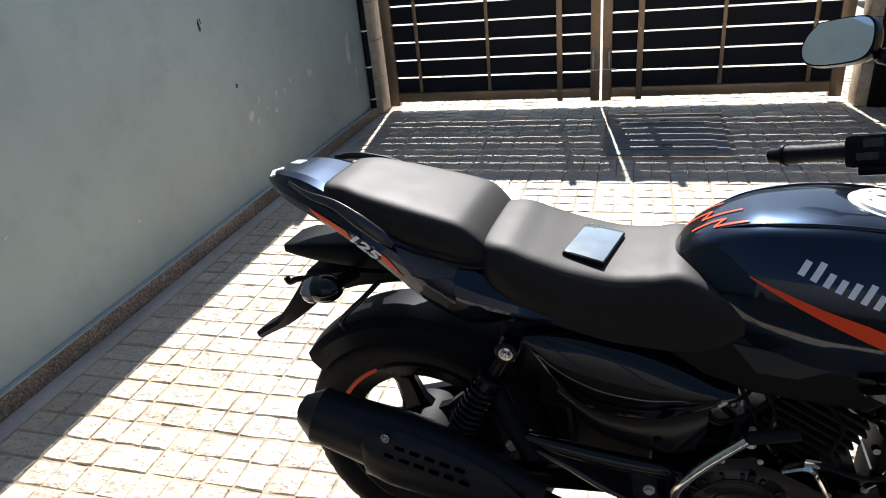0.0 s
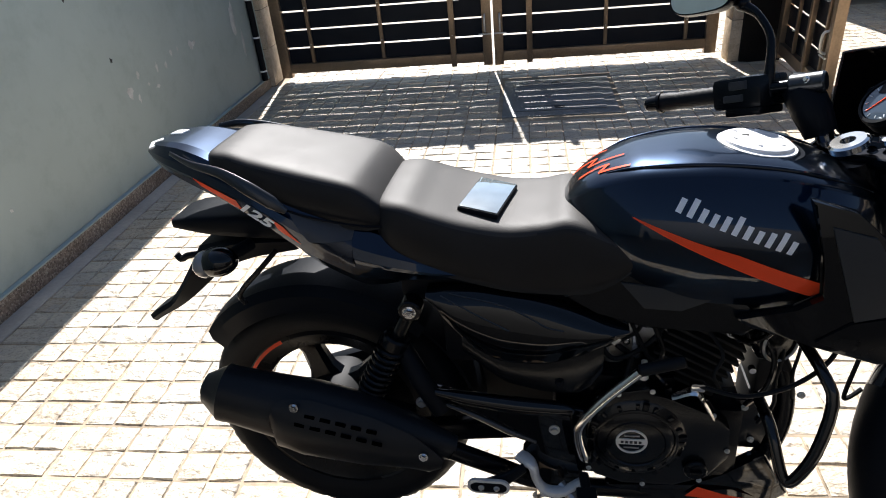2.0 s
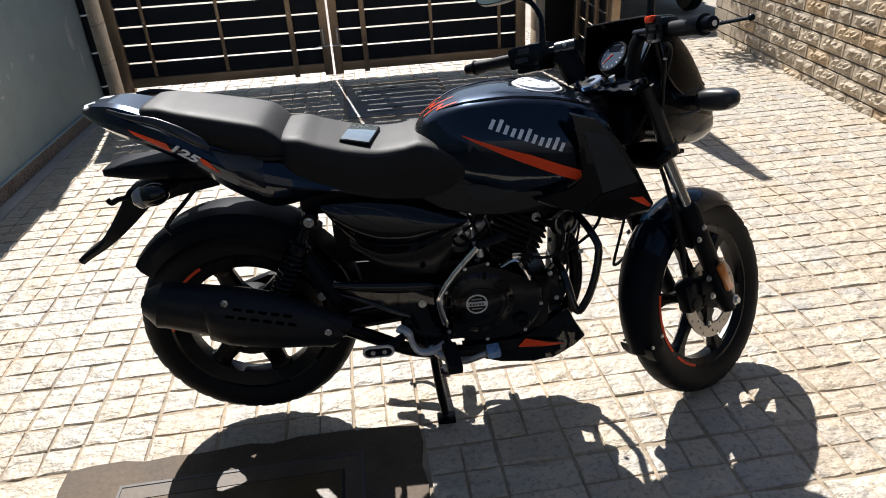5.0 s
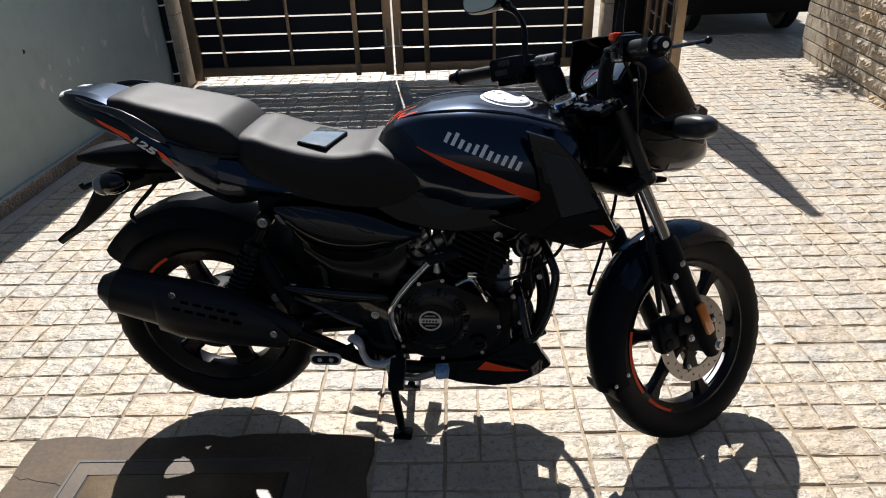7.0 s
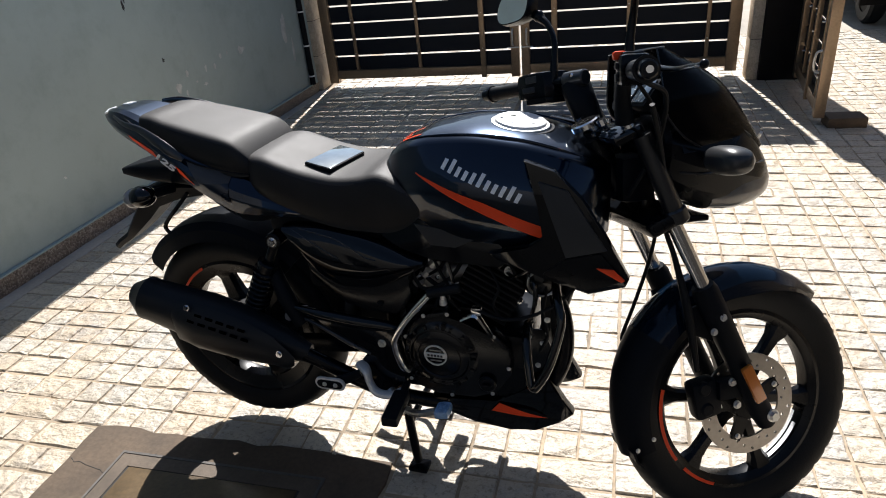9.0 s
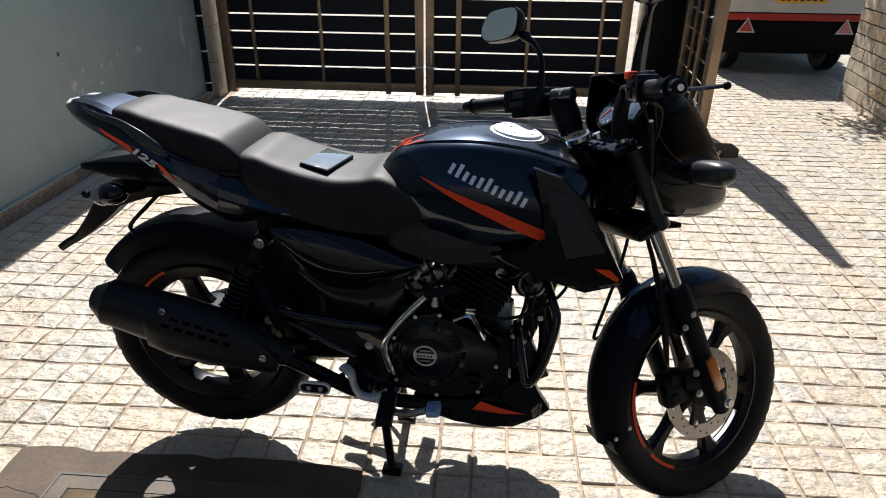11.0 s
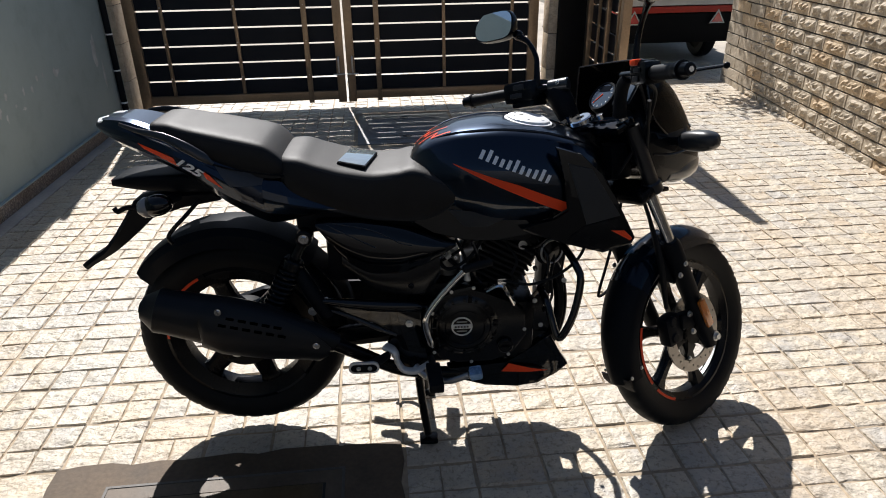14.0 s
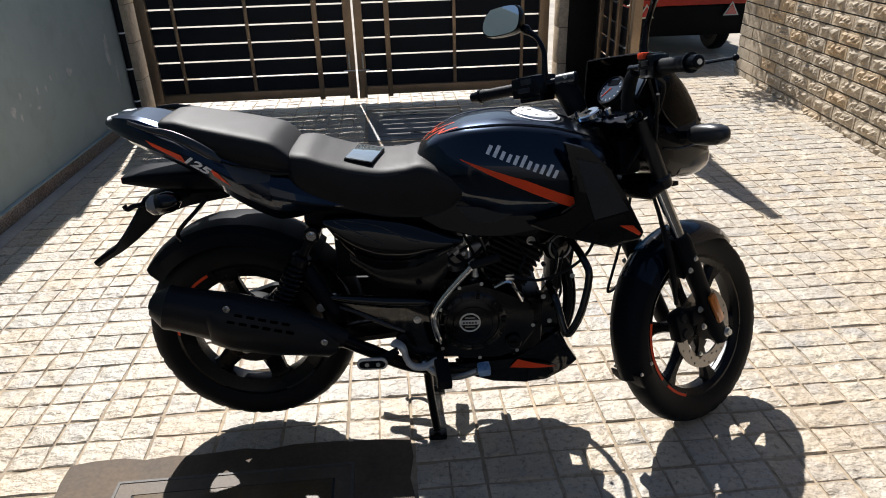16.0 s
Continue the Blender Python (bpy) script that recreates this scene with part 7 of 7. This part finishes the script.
box(bm, (1.02, -0.05, 0.78), (1.10, 0.05, 0.88), 0.02)
part("wiring_box", bm, M["matte"], bike, at=T)
part("indicator_bracket", box(B(), (1.15, -0.085, 0.735), (1.20, 0.085, 0.748), 0.004), M["satin"], bike, at=T)

# lettering on the tail
txt = bpy.data.curves.new("model_number", "FONT")
txt.body, txt.size, txt.extrude, txt.shear, txt.offset = "125", 0.0300, 0.0006, 0.32, 0.0010
txt.align_x, txt.align_y = "CENTER", "CENTER"
tob = new("model_number", txt)
tob.parent = tail
tob["label"] = "white number 125"
txt.materials.append(M["white"])
def on_tail(u, w):
    return Vector((u, -TAIL.side(u, w), w))


e1 = (on_tail(-0.006, 0.874) - on_tail(-0.068, 0.910)).normalized()
nrm = e1.cross(on_tail(-0.036, 0.903) - on_tail(-0.036, 0.883)).normalized()
nrm = nrm if nrm.y < 0 else -nrm
tob.matrix_local = Matrix.Translation(on_tail(-0.037, 0.8925) + nrm * 0.0065) @ Matrix((e1, nrm.cross(e1), nrm)).transposed().to_4x4() @ Matrix.Diagonal((1.6, 1, 1, 1))

# ---- phone on the seat ----
ph = thing("phone", "glossy mirror-dark phone lying on the rider seat", "phone", pose(-0.056, 1.091, 0.8685, -2.5, 8.5, -14))
part("phone_case", box(B(), (-0.0375, -0.071, -0.007), (0.0375, 0.071, 0.0042), 0.003), M["matte"], ph, "black rubber case")
part("phone_glass", box(B(), (-0.035, -0.0685, 0.0040), (0.035, 0.0685, 0.0056), 0.0015), M["phoneglass"], ph, "glossy mirror-dark glass")
# ---- stones of the right wall ----
def stone_mesh(seed, w=0.299, h=0.0965, dressed=False):
    """A block with a flat drafted margin and a low rough patch in the middle of its face."""
    rnd = random.Random(seed)
    xs = [0, 0.003] + [0.024 + 0.0250 * k for k in range(11)] + [w - 0.003, w]
    zs = [0, 0.003, 0.018, 0.034, 0.050, 0.066, h - 0.014, h - 0.003, h]
    verts, faces = [], []
    for j, z in enumerate(zs):
        for i, x in enumerate(xs):
            e = min(i, len(xs) - 1 - i, j, len(zs) - 1 - j)
            if e == 0:
                d = -0.012
            elif e <= 2 or dressed:
                d = rnd.uniform(-0.0008, 0.0012)
            else:
                fade = min(1.0, (min(i, len(xs) - 1 - i) - 2) / 2.0)
                d = max(0.0, rnd.uniform(-0.003, 0.021) * fade)
            ok = e > 2
            verts.append((x + (rnd.uniform(-0.009, 0.009) if ok else 0), d, z + (rnd.uniform(-0.005, 0.005) if ok else 0)))
    n = len(xs)
    for j in range(len(zs) - 1):
        for i in range(n - 1):
            faces.append((j * n + i, j * n + i + 1, (j + 1) * n + i + 1, (j + 1) * n + i))
    me = bpy.data.meshes.new("stone")
    me.from_pydata(verts, [], faces)
    me.materials.append(M["block"])
    return me


STONES = [stone_mesh(k) for k in range(12)]
DRESSED = [stone_mesh(90 + k, dressed=True) for k in range(3)]
rs = random.Random(5)
course = 0
while course < 15:
    z = -0.048 + 0.1035 * course
    x = -0.155 if course % 2 else 0.0
    while x < 5.2:
        if x >= 0:
            ob = new("stone", rs.choice(DRESSED if x < 0.5 and course < 9 else STONES))
            ob.parent = wall_r
            ob.location = (x + rs.uniform(-0.004, 0.004), rs.uniform(-0.001, 0.003), z + 0.004)
            if rs.random() < 0.5:
                ob.scale = (1.0, 1.0, 1.0)
        elif x > -0.3:
            ob = new("stone", rs.choice(DRESSED))
            ob.parent = wall_r
            ob.location, ob.scale = (0.0, 0.0, z + 0.004), (0.145 / 0.298, 1, 1)
        x += 0.306
    course += 1

# ---- pavers: 20 cm units scored into four ----
def paver_mesh(seed):
    """One unit of four riven squares: rows parted by wavy dark grooves, cross joints finer and often shallow."""
    rnd = random.Random(seed)
    verts, faces = [], []
    gx, gy = rnd.uniform(0.0016, 0.0034), rnd.uniform(0.0020, 0.0040)
    mx, my = rnd.choice((0.0006, 0.0012, 0.0022)), rnd.choice((0.0008, 0.0016, 0.0028))
    for cy in (0, 1):
        whole = rnd.random() < 0.16
        for cx in ((0,) if whole else (0, 1)):
            x0, x1 = (gx, PITCH_X - gx) if whole else ((gx, 0.5 * PITCH_X - mx) if cx == 0 else (0.5 * PITCH_X + mx, PITCH_X - gx))
            y0, y1 = (gy, 0.5 * PITCH_Y - my) if cy == 0 else (0.5 * PITCH_Y + my, PITCH_Y - gy)
            k = len(verts)
            xm, ym = 0.5 * (x0 + x1) + rnd.uniform(-0.02, 0.02), 0.5 * (y0 + y1) + rnd.uniform(-0.02, 0.02)
            low = [(x0, y0), (xm, y0), (x1, y0), (x1, ym), (x1, y1), (xm, y1), (x0, y1), (x0, ym)]
            top = []
            for px_, py_ in low:
                b = rnd.uniform(0.001, 0.0085)
                dx = 0 if px_ == xm else (b if px_ == x0 else -b) * 0.7
                dy = 0 if py_ == ym else (b if py_ == y0 else -b)
                top.append((px_ + dx, py_ + dy, rnd.uniform(-0.003, 0.003)))
            verts += [(x, y, -0.0065) for x, y in low] + top + [(xm, ym, rnd.uniform(-0.001, 0.0045))]
            for i in range(8):
                faces.append((k + i, k + (i + 1) % 8, k + 8 + (i + 1) % 8, k + 8 + i))
                faces.append((k + 8 + i, k + 8 + (i + 1) % 8, k + 16))
    return verts, faces


KINDS = [paver_mesh(k) for k in range(24)]
PMESH = []
for v, f in KINDS:
    me = bpy.data.meshes.new("paver")
    me.from_pydata(v, [], f)
    me.materials.append(M["paver"])
    PMESH.append(me)
rp = random.Random(11)
av, af = [], []
for i in range(-2, 27):
    for j in range(-6, 29):
        x, y = X0 + i * PITCH_X, Y0 + j * PITCH_Y
        if x < -1.99 or y > 6.75 or y + PITCH_Y < -2.2:
            continue
        if x + PITCH_X > 3.52 - 0.1335 * (5.83 - y) + 0.20 and y < 5.9:
            continue
        if -0.985 < x + 0.1 < 0.015 and 0.26 < y + 0.1 < 0.965:
            continue
        if -0.15 < x + 0.1 < 0.60 and 4.10 < y + 0.1 < 4.94:
            continue
        k = rp.randrange(24)
        if -1.6 < x < 2.0 and 0.3 < y < 3.45:
            ob = new("paver", PMESH[k])
            ob.parent = bed
            ob.location = (x, y, rp.uniform(-0.0012, 0.0012))
        else:
            n = len(av)
            av += [(x + p[0], y + p[1], p[2]) for p in KINDS[k][0]]
            af += [tuple(q + n for q in fc) for fc in KINDS[k][1]]
me = bpy.data.meshes.new("paving")
me.from_pydata(av, [], af)
me.materials.append(M["pavers"])
tagged(new("paving", me), "cream riven concrete pavers scored into small squares", "paving", kind="stuff")
